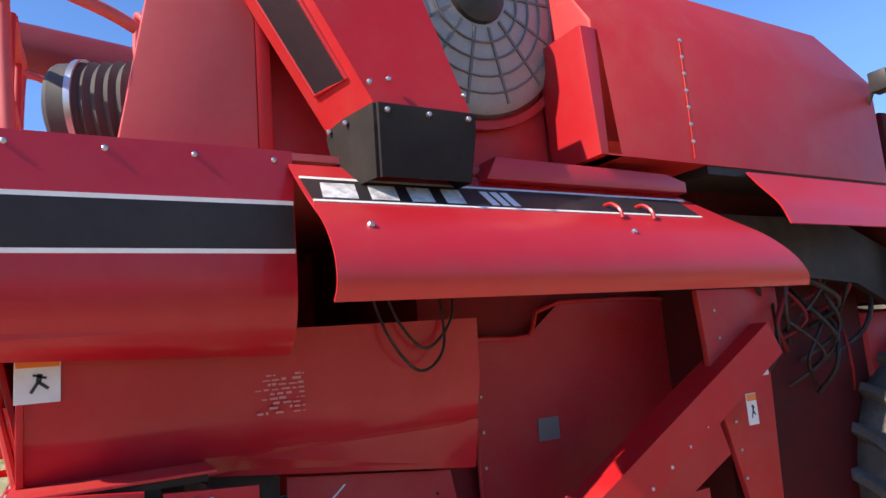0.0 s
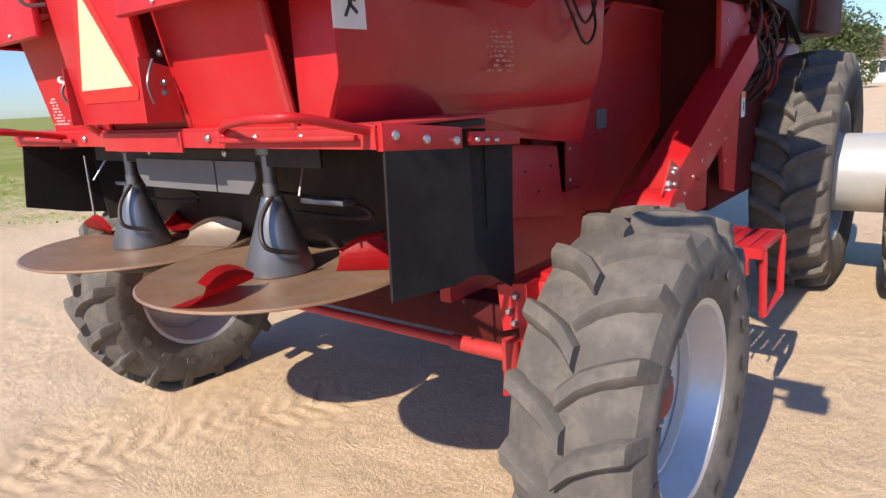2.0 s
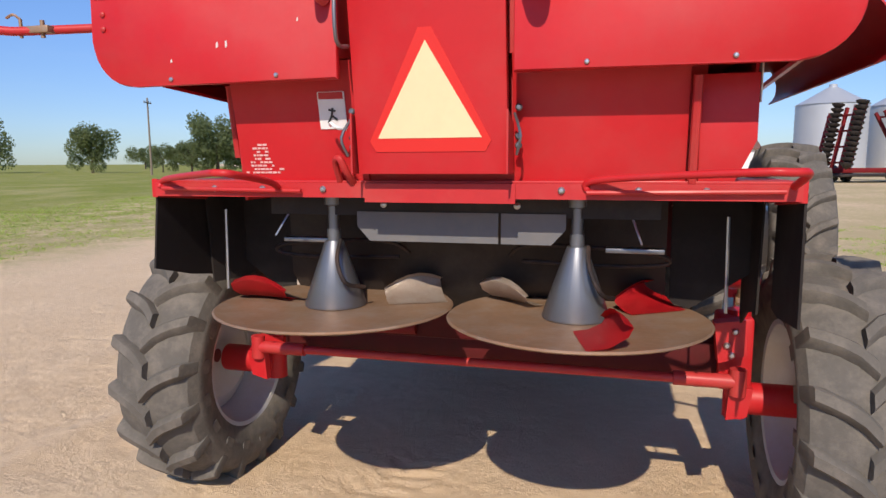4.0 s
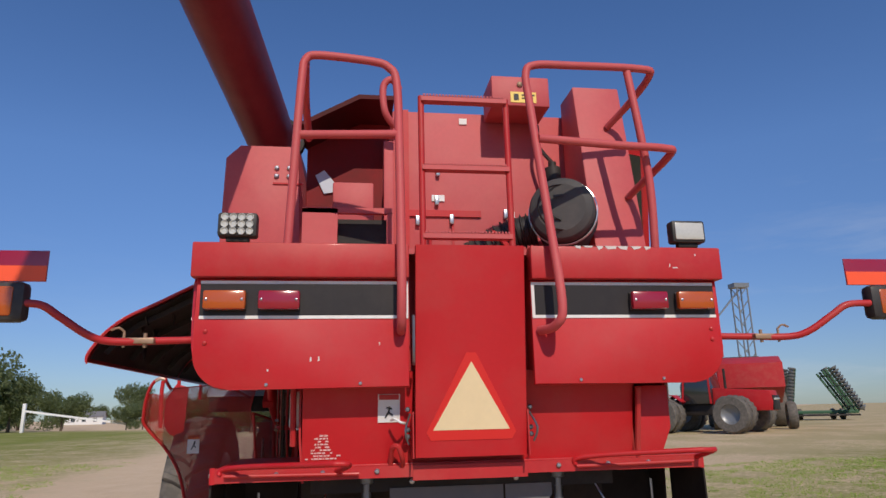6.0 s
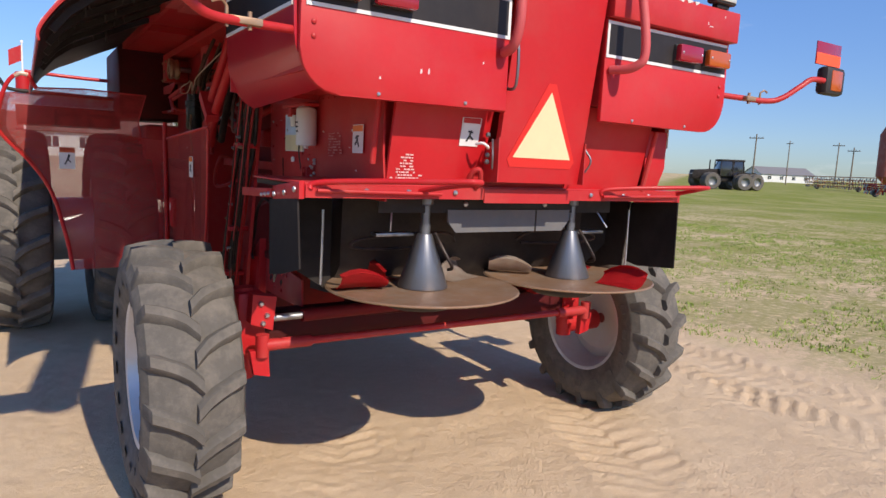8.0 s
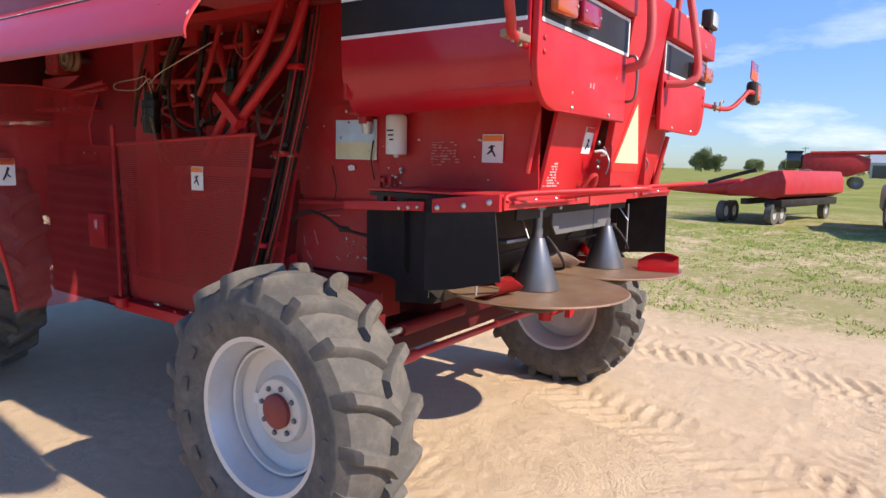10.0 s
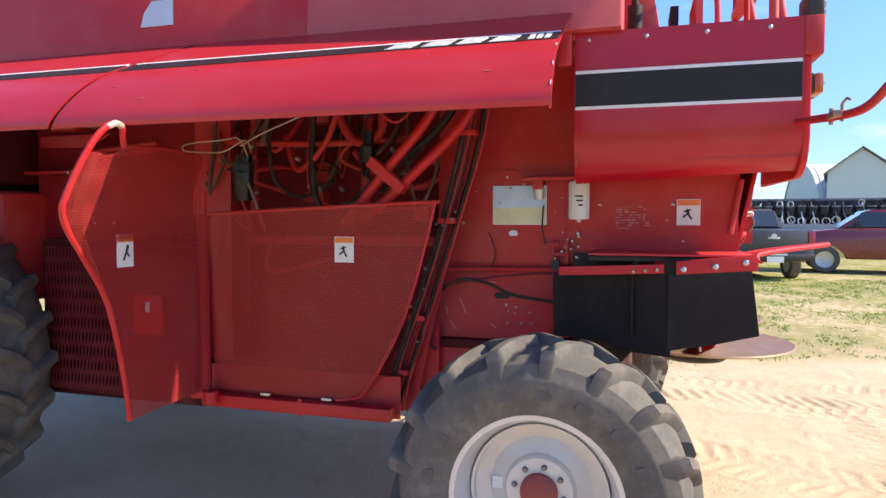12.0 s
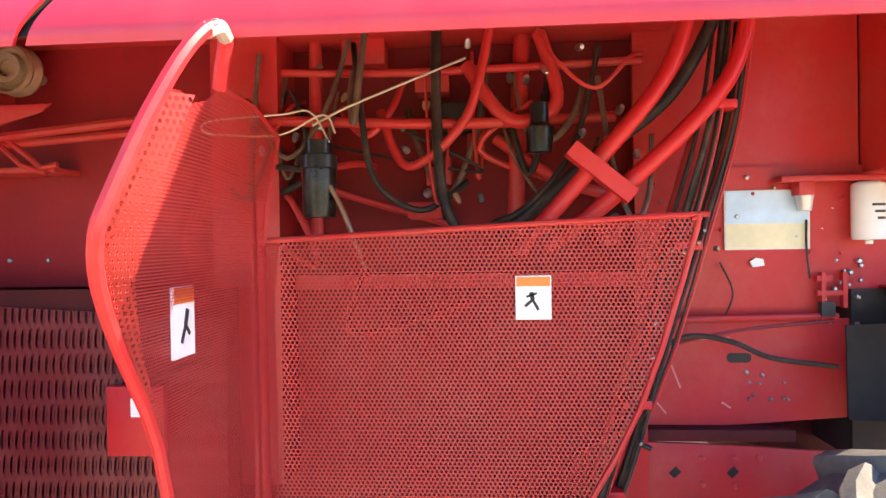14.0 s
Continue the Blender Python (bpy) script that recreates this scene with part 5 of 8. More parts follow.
oil = part("oil_filter", bm, WHITE_PAINT, combine, "white spin-on oil filter")
bm = B()
for k in range(3):
    box(bm, -0.884, -0.882, 0.845, 0.845 + 0.04 - 0.008 * k, 1.84 - k * 0.022, 1.848 - k * 0.022)
part("print_bars", bm, INK, oil)
bm = B()
box(bm, -0.86, -0.78, 0.82, 1.16, 1.925, 1.945, 0.004)
box(bm, -0.85, -0.79, 1.05, 1.10, 1.88, 1.93, 0.004)
part("filter_bracket", bm, RED_DULL, combine)
bm = B()
cyl(bm, (-0.82, 1.07, 1.83), (-0.82, 1.07, 1.89), 0.022, 14, 0.03)
part("sediment_cup", bm, SILVER, combine)
bm = B()
tube(bm, [(-0.80, 0.16, 1.66), (-0.80, 0.115, 1.92)], 0.014, 8, curve=False)
part("gas_strut", bm, RED_DULL, combine)
bm = B()
for k, (p, q, w) in enumerate((((-0.79, 0.97, 1.60), (-0.79, 1.02, 1.60), 0.02), ((-0.79, 0.93, 1.55), (-0.79, 1.02, 1.55), 0.016), ((-0.79, 1.0, 1.62), (-0.79, 1.0, 1.46), 0.014), ((-0.79, 0.93, 1.62), (-0.79, 0.93, 1.50), 0.014))):
    beam(bm, p, q, w, 0.016 + 0.003 * k, up=(1, 0, 0))
part("small_bracket", bm, RED_DULL, combine)
rnd = random.Random(12)
for k in range(14):
    bm = B()
    bolt(bm, (-0.778, rnd.uniform(0.86, 1.02), rnd.uniform(1.44, 1.66)), (-1, 0, 0), rnd.uniform(0.006, 0.011), 0.012)
    part("bolt", bm, STEEL, combine)
bm = B()
box(bm, -0.806, -0.778, 0.965, 1.01, 1.47, 1.52)
part("relay", bm, BLACK_PLASTIC, combine)
# wires on the wall
for pts, r, m_ in (([(-0.79, 1.05, 1.80), (-0.80, 1.055, 1.70), (-0.79, 1.04, 1.60)], 0.004, HOSE_BLACK), ([(-0.79, 1.34, 1.66), (-0.80, 1.30, 1.56), (-0.79, 1.32, 1.48)], 0.0035, HOSE_BLACK),
                  ([(-0.88, 1.60, 1.04), (-0.87, 1.674, 1.088), (-0.86, 1.64, 1.20), (-0.86, 1.598, 1.326), (-0.86, 1.48, 1.412), (-0.86, 1.33, 1.396), (-0.86, 1.203, 1.342), (-0.86, 1.026, 1.316), (-0.80, 0.96, 1.30)], 0.009, HOSE_BLACK),
                  ([(-0.80, 1.58, 1.46), (-0.79, 1.3, 1.465), (-0.79, 0.95, 1.47)], 0.012, RED_DULL),
                  ([(-0.84, 1.60, 1.365), (-0.84, 1.3, 1.43), (-0.80, 0.97, 1.455)], 0.006, MAROON)):
    bm = B()
    tube(bm, pts, r, 8, 6)
    part("wire", bm, m_, combine)

# long bundle of hoses running down the side
rnd = random.Random(21)
for k in range(9):
    oy, ox = rnd.uniform(-0.05, 0.05), rnd.uniform(-0.05, 0.04)
    pts = [(-0.93 + ox, 1.35 + oy, 2.44), (-0.95 + ox, 1.40 + oy * 1.1, 2.12), (-0.95 + ox + rnd.uniform(-0.02, 0.02), 1.50 + oy, 1.76), (-0.96 + ox, 1.60 + oy * 0.8, 1.42), (-0.97 + ox, 1.72 + oy, 1.05), (-0.96 + ox, 1.84 + oy, 0.70)]
    bm = B()
    tube(bm, pts, rnd.choice((0.007, 0.010, 0.013)), 8, 6)
    part("hydraulic_hose", bm, rnd.choice((HOSE_BLACK, HOSE_BLACK, HOSE_BLACK, RED_DULL)), combine)
for z, y in ((1.72, 1.51), (1.22, 1.67), (0.93, 1.76), (2.16, 1.40)):
    bm = B()
    box(bm, -1.015, -0.90, y - 0.045, y + 0.045, z - 0.014, z + 0.014, 0.004)
    part("hose_clamp", bm, RED, combine)
bm = B()
prism(bm, [(1.40, 2.10), (1.46, 2.10), (1.88, 0.70), (1.72, 0.70)], -0.90, -0.88, "x")
part("hose_backing", bm, RED_DULL, combine)
rnd = random.Random(33)
for k in range(10):
    bm = B()
    z = rnd.uniform(0.8, 1.8)
    y = 1.46 + (1.76 - z) * 0.36 + rnd.uniform(-0.09, 0.09)
    bolt(bm, (-1.0, y, z), (-1, 0, 0), 0.009, 0.025)
    part("fitting", bm, rnd.choice((STEEL, GALV, RUSTY)), combine)

# red painted pipes and black hoses in the open bay
for pts, r, m_ in (([(-1.0, 1.30, 2.52), (-1.05, 1.40, 2.22), (-1.08, 1.72, 1.90), (-1.05, 1.95, 1.72)], 0.026, RED), ([(-1.0, 1.48, 2.52), (-1.05, 1.58, 2.25), (-1.08, 1.80, 1.98), (-1.06, 2.05, 1.70)], 0.026, RED),
                  ([(-0.95, 1.40, 2.45), (-0.98, 1.55, 2.2), (-0.98, 1.80, 2.0), (-0.95, 2.1, 1.75)], 0.022, HOSE_BLACK), ([(-0.85, 1.95, 2.45), (-0.9, 1.90, 2.2), (-0.9, 2.06, 2.15), (-0.85, 2.2, 2.35)], 0.024, RED_DULL),
                  ([(-0.85, 2.30, 2.50), (-0.92, 2.30, 2.2), (-0.95, 2.28, 1.9), (-0.95, 2.22, 1.76)], 0.018, HOSE_BLACK), ([(-0.9, 2.12, 2.45), (-0.95, 2.2, 2.15), (-0.9, 2.4, 2.0), (-0.85, 2.5, 2.2)], 0.016, RED_DULL),
                  ([(-0.85, 1.75, 2.4), (-0.95, 1.85, 2.05), (-0.97, 2.0, 1.86), (-0.95, 2.12, 1.80)], 0.010, HOSE_BLACK), ([(-0.8, 2.6, 2.45), (-0.95, 2.55, 2.2), (-0.98, 2.5, 1.95), (-0.95, 2.35, 1.85), (-0.85, 2.2, 1.95)], 0.011, HOSE_BLACK),
                  ([(-0.8, 3.1, 2.20), (-0.9, 2.7, 2.16), (-0.9, 2.2, 2.14), (-0.85, 1.7, 2.16)], 0.018, RED_DULL), ([(-0.8, 2.9, 2.36), (-0.85, 2.4, 2.33), (-0.8, 1.6, 2.36)], 0.014, RED_DULL),
                  ([(-1.02, 2.66, 1.96), (-1.04, 2.60, 1.86), (-1.05, 2.52, 1.66)], 0.008, RUSTY), ([(-1.0, 2.70, 2.13), (-1.0, 2.66, 2.15), (-1.0, 2.55, 2.20), (-0.9, 2.2, 2.36)], 0.004, WORN_TAN),
                  ([(-1.02, 2.64, 2.07), (-1.02, 2.70, 2.17), (-1.02, 2.80, 2.165), (-1.02, 3.03, 2.15), (-1.02, 3.06, 2.12), (-1.02, 3.0, 2.105), (-1.02, 2.8, 2.10), (-1.02, 2.66, 2.16), (-1.02, 2.62, 2.10)], 0.0035, WORN_TAN),
                  ([(-0.7, 1.6, 2.0), (-0.85, 1.7, 1.9), (-0.9, 1.9, 1.95), (-0.8, 2.1, 2.1)], 0.02, RED_DULL), ([(-0.75, 2.0, 2.5), (-0.8, 2.02, 2.2), (-0.8, 2.04, 1.75)], 0.03, RED_DULL),
                  ([(-0.75, 2.75, 2.5), (-0.8, 2.74, 2.2), (-0.8, 2.74, 1.75)], 0.024, RED_DULL), ([(-0.72, 3.3, 1.9), (-0.80, 3.0, 1.92), (-0.8, 2.9, 1.8)], 0.02, HOSE_BLACK)):
    bm = B()
    tube(bm, pts, r, 10, 6)
    part("pipe", bm, m_, combine)
bm = B()
beam(bm, (-1.10, 1.70, 1.87), (-1.10, 1.88, 2.02), 0.05, 0.07, up=(1, 0, 0))
part("pipe_clamp", bm, RED, combine, "red pipe clamp block")
bm = B()
lathe(bm, [(0, 0), (0.05, 0), (0.055, 0.1), (0.055, 0.62), (0.06, 0.64), (0.06, 0.8), (0.045, 0.82), (0.045, 1), (0, 1)], (-1.0, 2.68, 1.83), (0, 0, 0.25), 20)
part("fuel_filter", bm, FILTER_BLACK, combine, "black fuel filter canister")
bm = B()
lathe(bm, [(0, 0), (0.04, 0), (0.045, 0.5), (0.03, 0.6), (0.03, 1), (0, 1)], (-0.95, 1.96, 2.03), (0, 0, 0.16), 16)
part("solenoid_valve", bm, FILTER_BLACK, combine)
rnd = random.Random(50)
for k in range(26):
    y, z = rnd.uniform(1.6, 3.0), rnd.uniform(1.6, 2.45)
    bm = B()
    if k % 3 == 0:
        box(bm, -0.80, -0.70, y, y + rnd.uniform(0.05, 0.16), z, z + rnd.uniform(0.04, 0.12), 0.006)
        part("valve_block", bm, rnd.choice((RED_DULL, RED_DULL, BLACK_METAL)), combine)
    elif k % 3 == 1:
        bolt(bm, (-0.80 - rnd.random() * 0.15, y, z), (-1, rnd.uniform(-0.4, 0.4), rnd.uniform(-0.4, 0.4)), 0.013, 0.04)
        part("fitting", bm, STEEL, combine)
    else:
        p = Vector((-0.72, y, z))
        tube(bm, [p, p + Vector((-0.12, rnd.uniform(-0.1, 0.1), rnd.uniform(-0.05, 0.1))), p + Vector((-0.14, rnd.uniform(-0.3, 0.3), rnd.uniform(-0.25, 0.0))), p + Vector((-0.02, rnd.uniform(-0.4, 0.4), rnd.uniform(-0.4, 0.1)))], rnd.uniform(0.006, 0.013), 8, 6)
        part("hydraulic_hose", bm, rnd.choice((HOSE_BLACK, RED_DULL)), combine)
# structure behind the shields
bm = B()
box(bm, -0.86, -0.66, 2.86, 3.10, 0.9, 2.5)
part("frame_post", bm, RED_DULL, combine)
bm = B()
box(bm, -0.95, -0.67, 1.5, 4.2, 2.47, 2.52)
part("frame_rail", bm, RED_DULL, combine)
bm = B()
box(bm, -0.75, -0.66, 1.56, 2.84, 1.58, 1.63)
part("frame_rail", bm, RED_DULL, combine)
bm = B()
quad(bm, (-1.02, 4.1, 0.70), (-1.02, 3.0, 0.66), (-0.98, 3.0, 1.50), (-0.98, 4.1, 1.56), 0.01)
part("fan_side_sheet", bm, perforated("dark_perforated_sheet", (0.15, 0.012, 0.014), 0.026, 0.36, tall=6.5), combine, "dark red perforated fan guard")
# dark sheet added behind the guard so its slots stay in shade
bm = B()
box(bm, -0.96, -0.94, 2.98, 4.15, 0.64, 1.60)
part("guard_backing", bm, SHADE_DEEP_RED, combine)
bm = B()
box(bm, -1.06, -1.03, 3.19, 3.385, 1.06, 1.29, 0.006)
bx = part("red_box", bm, RED, combine, "small bright red cover box with worn mark")
bm = B()
box(bm, -1.0625, -1.0595, 3.27, 3.30, 1.19, 1.25)
part("worn_mark", bm, WHITE_VINYL, bx)
bm = B()
box(bm, -0.94, -0.90, 3.0, 4.1, 1.48, 1.53, 0.006)
part("guard_rail", bm, SHADE_DARK_RED, combine)
# wall red is darkened to hold the shade of the bay
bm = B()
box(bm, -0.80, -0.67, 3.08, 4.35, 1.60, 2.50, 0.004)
part("bay_side_wall", bm, SHADED_RED, combine, "red side wall behind the drives, toned down for shade")
bm = B()
lathe(bm, [(0, 0.2), (0.03, 0.2), (0.03, 0), (0.05, 0), (0.055, 0.3), (0.07, 0.25), (0.082, 0), (0.088, 0.2), (0.075, 0.5), (0.088, 0.8), (0.082, 1), (0, 1)], (-0.98, 3.765, 2.362), (0.08, 0, 0), 28)
part("belt_pulley", bm, RUSTY, combine, "dusty worn belt pulley")
bm = B()
cyl(bm, (-0.90, 3.765, 2.362), (-0.80, 3.765, 2.362), 0.022, 14)
part("pulley_shaft", bm, STEEL, combine)
bm = B()
box(bm, -0.98, -0.80, 3.865, 4.05, 2.262, 2.45, 0.008)
gear_case = part("gear_case", bm, RED_DULL, combine, "dusty red gear case")
for yy, zz in ((3.885, 2.28), (3.885, 2.43), (4.03, 2.28), (4.03, 2.43), (3.96, 2.355)):
    bm = B()
    bolt(bm, (-0.98, yy, zz), (-1, 0, 0), 0.012, 0.012)
    part("bolt", bm, RUSTY, gear_case)
bm = B()
prism(bm, [(3.62, 2.24), (4.15, 2.235), (4.15, 2.17), (3.84, 2.16), (3.66, 2.21)], -0.96, -0.95, "x", 0.003)
part("drive_bracket", bm, RED_DULL, combine)
for pts, r in (([(-0.96, 3.28, 2.175), (-0.96, 3.83, 2.125)], 0.016), ([(-0.95, 3.28, 2.135), (-0.95, 3.83, 2.10)], 0.014), ([(-0.96, 3.84, 2.13), (-0.96, 3.73, 2.03), (-0.96, 3.64, 2.0)], 0.010),
               ([(-0.96, 3.78, 2.12), (-0.96, 3.66, 2.02), (-0.96, 3.60, 2.03)], 0.010)):
    bm = B()
    tube(bm, pts, r, 8, curve=False)
    part("linkage_rod", bm, RED_DULL, combine)
bm = B()
box(bm, -0.95, -0.80, 3.62, 4.30, 2.005, 2.025, 0.003)
part("wall_ledge", bm, RED_DULL, combine)
for yy, zz in ((3.95, 2.01), (3.86, 2.01), (3.90, 1.70), (3.75, 1.70)):
    bm = B()
    bolt(bm, (-0.95 if zz > 1.9 else -0.80, yy, zz), (-1, 0, 0), 0.009, 0.010)
    part("bolt", bm, STEEL, combine)
bm = B()
box(bm, -1.24, -0.7, 3.1, 4.3, 2.55, 2.60)
part("tank_floor", bm, RED_DULL, combine)
# long left upper wall above the hood
bm = B()
box(bm, -1.275, -1.25, 2.14, 4.3, 2.55, 3.3)
part("upper_side_sheet", bm, RED_DULL, combine)
bm = B()
prism(bm, [(2.90, 2.73), (3.10, 2.73), (3.08, 2.80), (3.03, 2.86), (2.90, 2.86)], -1.289, -1.2755, "x")
part("worn_patch", bm, SILVER, combine, "bare silver worn patch")
bm = B()
box(bm, -1.215, -0.765, 0.842, 0.858, 1.96, 2.51)
part("hood_end_plate", bm, RED_DULL, combine)
bm = B()
box(bm, -1.26, -1.22, 0.87, 0.93, 2.40, 2.62, 0.008)
part("hood_latch", bm, RED_BRIGHT, combine)
# lining under the raised hoods
for y0, y1, par in ((0.90, 2.78, lh), (2.86, 4.58, lf)):
    bm = B()
    sheet(bm, [(x + 0.014, z - 0.014) for x, z in left_prof[:-1]], y0, y1, "y", 0.004, 5)
    part("hood_lining", bm, BLACK_METAL, par, "black lining of the hood's underside")
for k in range(5):
    yy = 1.0 + k * 0.45
    bm = B()
    sheet(bm, [(x + 0.02, z - 0.022) for x, z in left_prof[:-2]], yy, yy + 0.035, "y", 0.03)
    part("hood_rib", bm, BLACK_METAL, lh)

# torn insulation hanging from the lining
rnd = random.Random(61)
for k in range(16):
    y = 0.95 + k * 0.112 + rnd.uniform(-0.03, 0.03)
    f = rnd.uniform(0.30, 0.80)
    x, z, nx, nz = on_prof(left_prof, f)
    w = rnd.uniform(0.06, 0.14)
    h = max(0.01, min(rnd.uniform(0.03, 0.09), z - 2.11))
    bm = B()
    prism(bm, [(y, z - 0.02), (y + w, z - 0.02), (y + w * 0.8, z - 0.02 - h * 0.6), (y + w * 0.45, z - 0.02 - h), (y + w * 0.2, z - 0.02 - h * 0.5)], x + 0.02, x + 0.026, "x")
    part("torn_insulation", bm, BLACK_METAL, lh)

# front left platform, rail and ladder seen past the wheels
bm = B()
box(bm, -2.10, -1.25, 4.75, 5.5, 1.85, 2.02, 0.01)
part("cab_platform", bm, BLACK_METAL, combine)
# blocks added beside the cab; their near-black red stands for deep shade
bm = B()
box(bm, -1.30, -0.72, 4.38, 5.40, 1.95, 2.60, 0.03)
part("cab_side_mass", bm, SHADE_DEEP_RED, combine, "shade-dark block beside the cab")
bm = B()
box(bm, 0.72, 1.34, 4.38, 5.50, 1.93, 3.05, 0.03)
part("cab_side_mass", bm, SHADE_DEEP_RED, combine, "shade-dark block beside the cab")
bm = B()
box(bm, -2.14, -1.30, 4.840, 4.846, 2.026, 2.128)
part("platform_panel", bm, material("pale_blue_grey_panel", (0.30, 0.36, 0.45), 0.45, vary=0.1), combine, "pale blue-grey panel behind the platform rail")
bm = B()
box(bm, -2.14, -1.30, 4.828, 4.838, 2.018, 2.030)
part("platform_trim", bm, WHITE_VINYL, combine)
bm = B()
tube(bm, [(-2.22, 4.83, 2.24), (-2.17, 4.83, 2.17), (-2.08, 4.83, 2.145), (-1.7, 4.83, 2.138), (-1.30, 4.83, 2.132)], 0.017, 10, 6)
part("platform_rail", bm, BLACK_METAL, combine)
for pts in ([(-2.02, 5.3, 2.36), (-1.6, 5.3, 2.345), (-1.28, 5.3, 2.34)], [(-2.30, 4.2, 2.1), (-2.28, 4.2, 2.9), (-1.9, 4.2, 2.95), (-1.6, 4.2, 2.95)], [(-2.30, 5.2, 2.0), (-2.30, 5.2, 3.0), (-2.3, 4.2, 3.0)]):
    bm = B()
    tube(bm, pts, 0.018, 10, 5)
    part("platform_rail", bm, RED, combine)
bm = B()
cyl(bm, (-2.03, 4.95, 1.98), (-2.03, 4.95, 2.32), 0.065, 18)
part("extinguisher", bm, RED, combine)
# light rail and red guard beside the platform
for pts in ([(-2.45, 4.2, 1.70), (-2.46, 4.2, 2.15), (-2.36, 4.2, 2.22), (-2.26, 4.2, 2.18)],):
    bm = B()
    tube(bm, pts, 0.02, 10, 5)
    part("platform_rail", bm, RED, combine)
bm = B()
prism(bm, [(-2.42, 1.98), (-2.32, 2.14), (-2.20, 2.10), (-2.22, 1.66), (-2.34, 1.62), (-2.42, 1.72)], 4.19, 4.20, "y", 0.003)
part("platform_guard", bm, RED, combine)

# ---- right side ----
r_out = [(1.79, 1.08), (1.77, 1.45), (1.775, 1.84), (1.80, 1.90), (2.10, 1.90), (2.30, 2.05), (3.70, 2.02), (3.45, 1.60), (2.25, 0.98), (1.95, 1.02)]
skew = lambda z: 0.75
shield_r = skew_plate(r_out, PERF_FINE, "perforated_shield", "dark red perforated sheet shield with rounded corner", skew, -0.002)
bm = B()
tube(bm, [(0.755, y, z) for y, z in r_out[-1:] + r_out[:7]], 0.010, 8, 3)
part("rolled_edge", bm, RED_DULL, shield_r)
bm = B()
box(bm, 0.752, 0.756, 2.10, 2.22, 1.42, 1.52)
part("plate_sticker", bm, GREY_RUBBER, shield_r)
bm = B()
prism(bm, [(0.92, 1.46), (1.60, 1.38), (1.66, 1.05), (0.92, 1.165)], 0.79, 0.80, "x", 0.003)
lp = part("frame_plate", bm, RED_DULL, combine, "faded red frame plate with scratch")
bm = B()
beam(bm, (0.803, 1.02, 1.30), (0.803, 1.14, 1.40), 0.006, 0.003, up=(1, 0, 0))
part("scratch", bm, WHITE_VINYL, lp)
bm = B()
box(bm, 0.72, 0.77, 0.80, 1.9, 0.86, 1.15)
part("lower_frame_sheet", bm, RED_DULL, combine)
# elevator leg
bm = B()
beam(bm, (1.14, 1.82, 1.06), (1.16, 3.20, 1.80), 0.17, 0.17)
leg = part("grain_elevator_leg", bm, RED, combine, "red slanted grain elevator leg")
bm = B()
cyl(bm, (1.04, 1.84, 1.05), (1.27, 1.84, 1.05), 0.12, 28)
part("elevator_boot", bm, RED, leg)
bm = B()
cyl(bm, (1.27, 1.84, 1.05), (1.29, 1.84, 1.05), 0.06, 20)
cyl(bm, (1.29, 1.84, 1.05), (1.32, 1.84, 1.05), 0.022, 12)
part("bearing", bm, STEEL, leg)
bm = B()
prism(bm, [(1.74, 1.16), (1.84, 1.30), (1.98, 1.24), (1.90, 1.12)], 1.228, 1.235, "x")
part("boot_cover", bm, RED_BRIGHT, leg)
rnd = random.Random(7)
for k in range(9):
    bm = B()
    bolt(bm, (1.235, 1.80 + rnd.random() * 0.16, 1.14 + rnd.random() * 0.12), (1, 0, 0), 0.011, 0.012)
    part("bolt", bm, STEEL, leg)
bm = B()
prism(bm, [(2.80, 2.05), (2.83, 1.62), (3.0, 1.0), (3.22, 0.95), (3.26, 1.65), (3.40, 1.95), (3.40, 2.05)], 1.12, 1.15, "x", 0.003)
part("support_plate", bm, RED_DULL, combine, "dull red upright support plate")
sticker_x(1.242, 2.92, 2.99, 1.42, 1.56, 1)
sticker_x(1.152, 3.18, 3.24, 1.62, 1.74, 1)
bm = B()
prism(bm, [(2.30, 1.20), (2.45, 1.12), (2.85, 1.30), (2.80, 1.45)], 1.16, 1.18, "x")
box(bm, 1.05, 1.12, 2.05, 2.75, 0.93, 1.16)
part("lower_bracket", bm, RED_DULL, combine)
# step
step = new("step")
step.parent = combine
step["label"] = "bright red slatted step"
for k in range(6):
    bm = B()
    box(bm, 1.232 + k * 0.062, 1.288 + k * 0.062, 2.0, 2.40, 0.872, 0.90, 0.004)
    part("slat", bm, RED_BRIGHT, step)
for y0 in (1.98, 2.40):
    bm = B()
    box(bm, 1.22, 1.60, y0, y0 + 0.02, 0.85, 0.90)
    part("step_frame", bm, RED_BRIGHT, step)
for pts in ([(1.595, 2.02, 0.88), (1.60, 2.06, 0.57), (1.60, 2.40, 0.585), (1.595, 2.40, 0.88)],):
    bm = B()
    tube(bm, pts, 0.017, 10, curve=False)
    part("stirrup", bm, RED_BRIGHT, step)
for k in range(4):
    bm = B()
    box(bm, 1.265 + k * 0.09, 1.275 + k * 0.09, 1.965, 2.005, 0.77, 0.87, 0.002)
    part("peg", bm, RED_BRIGHT, step)
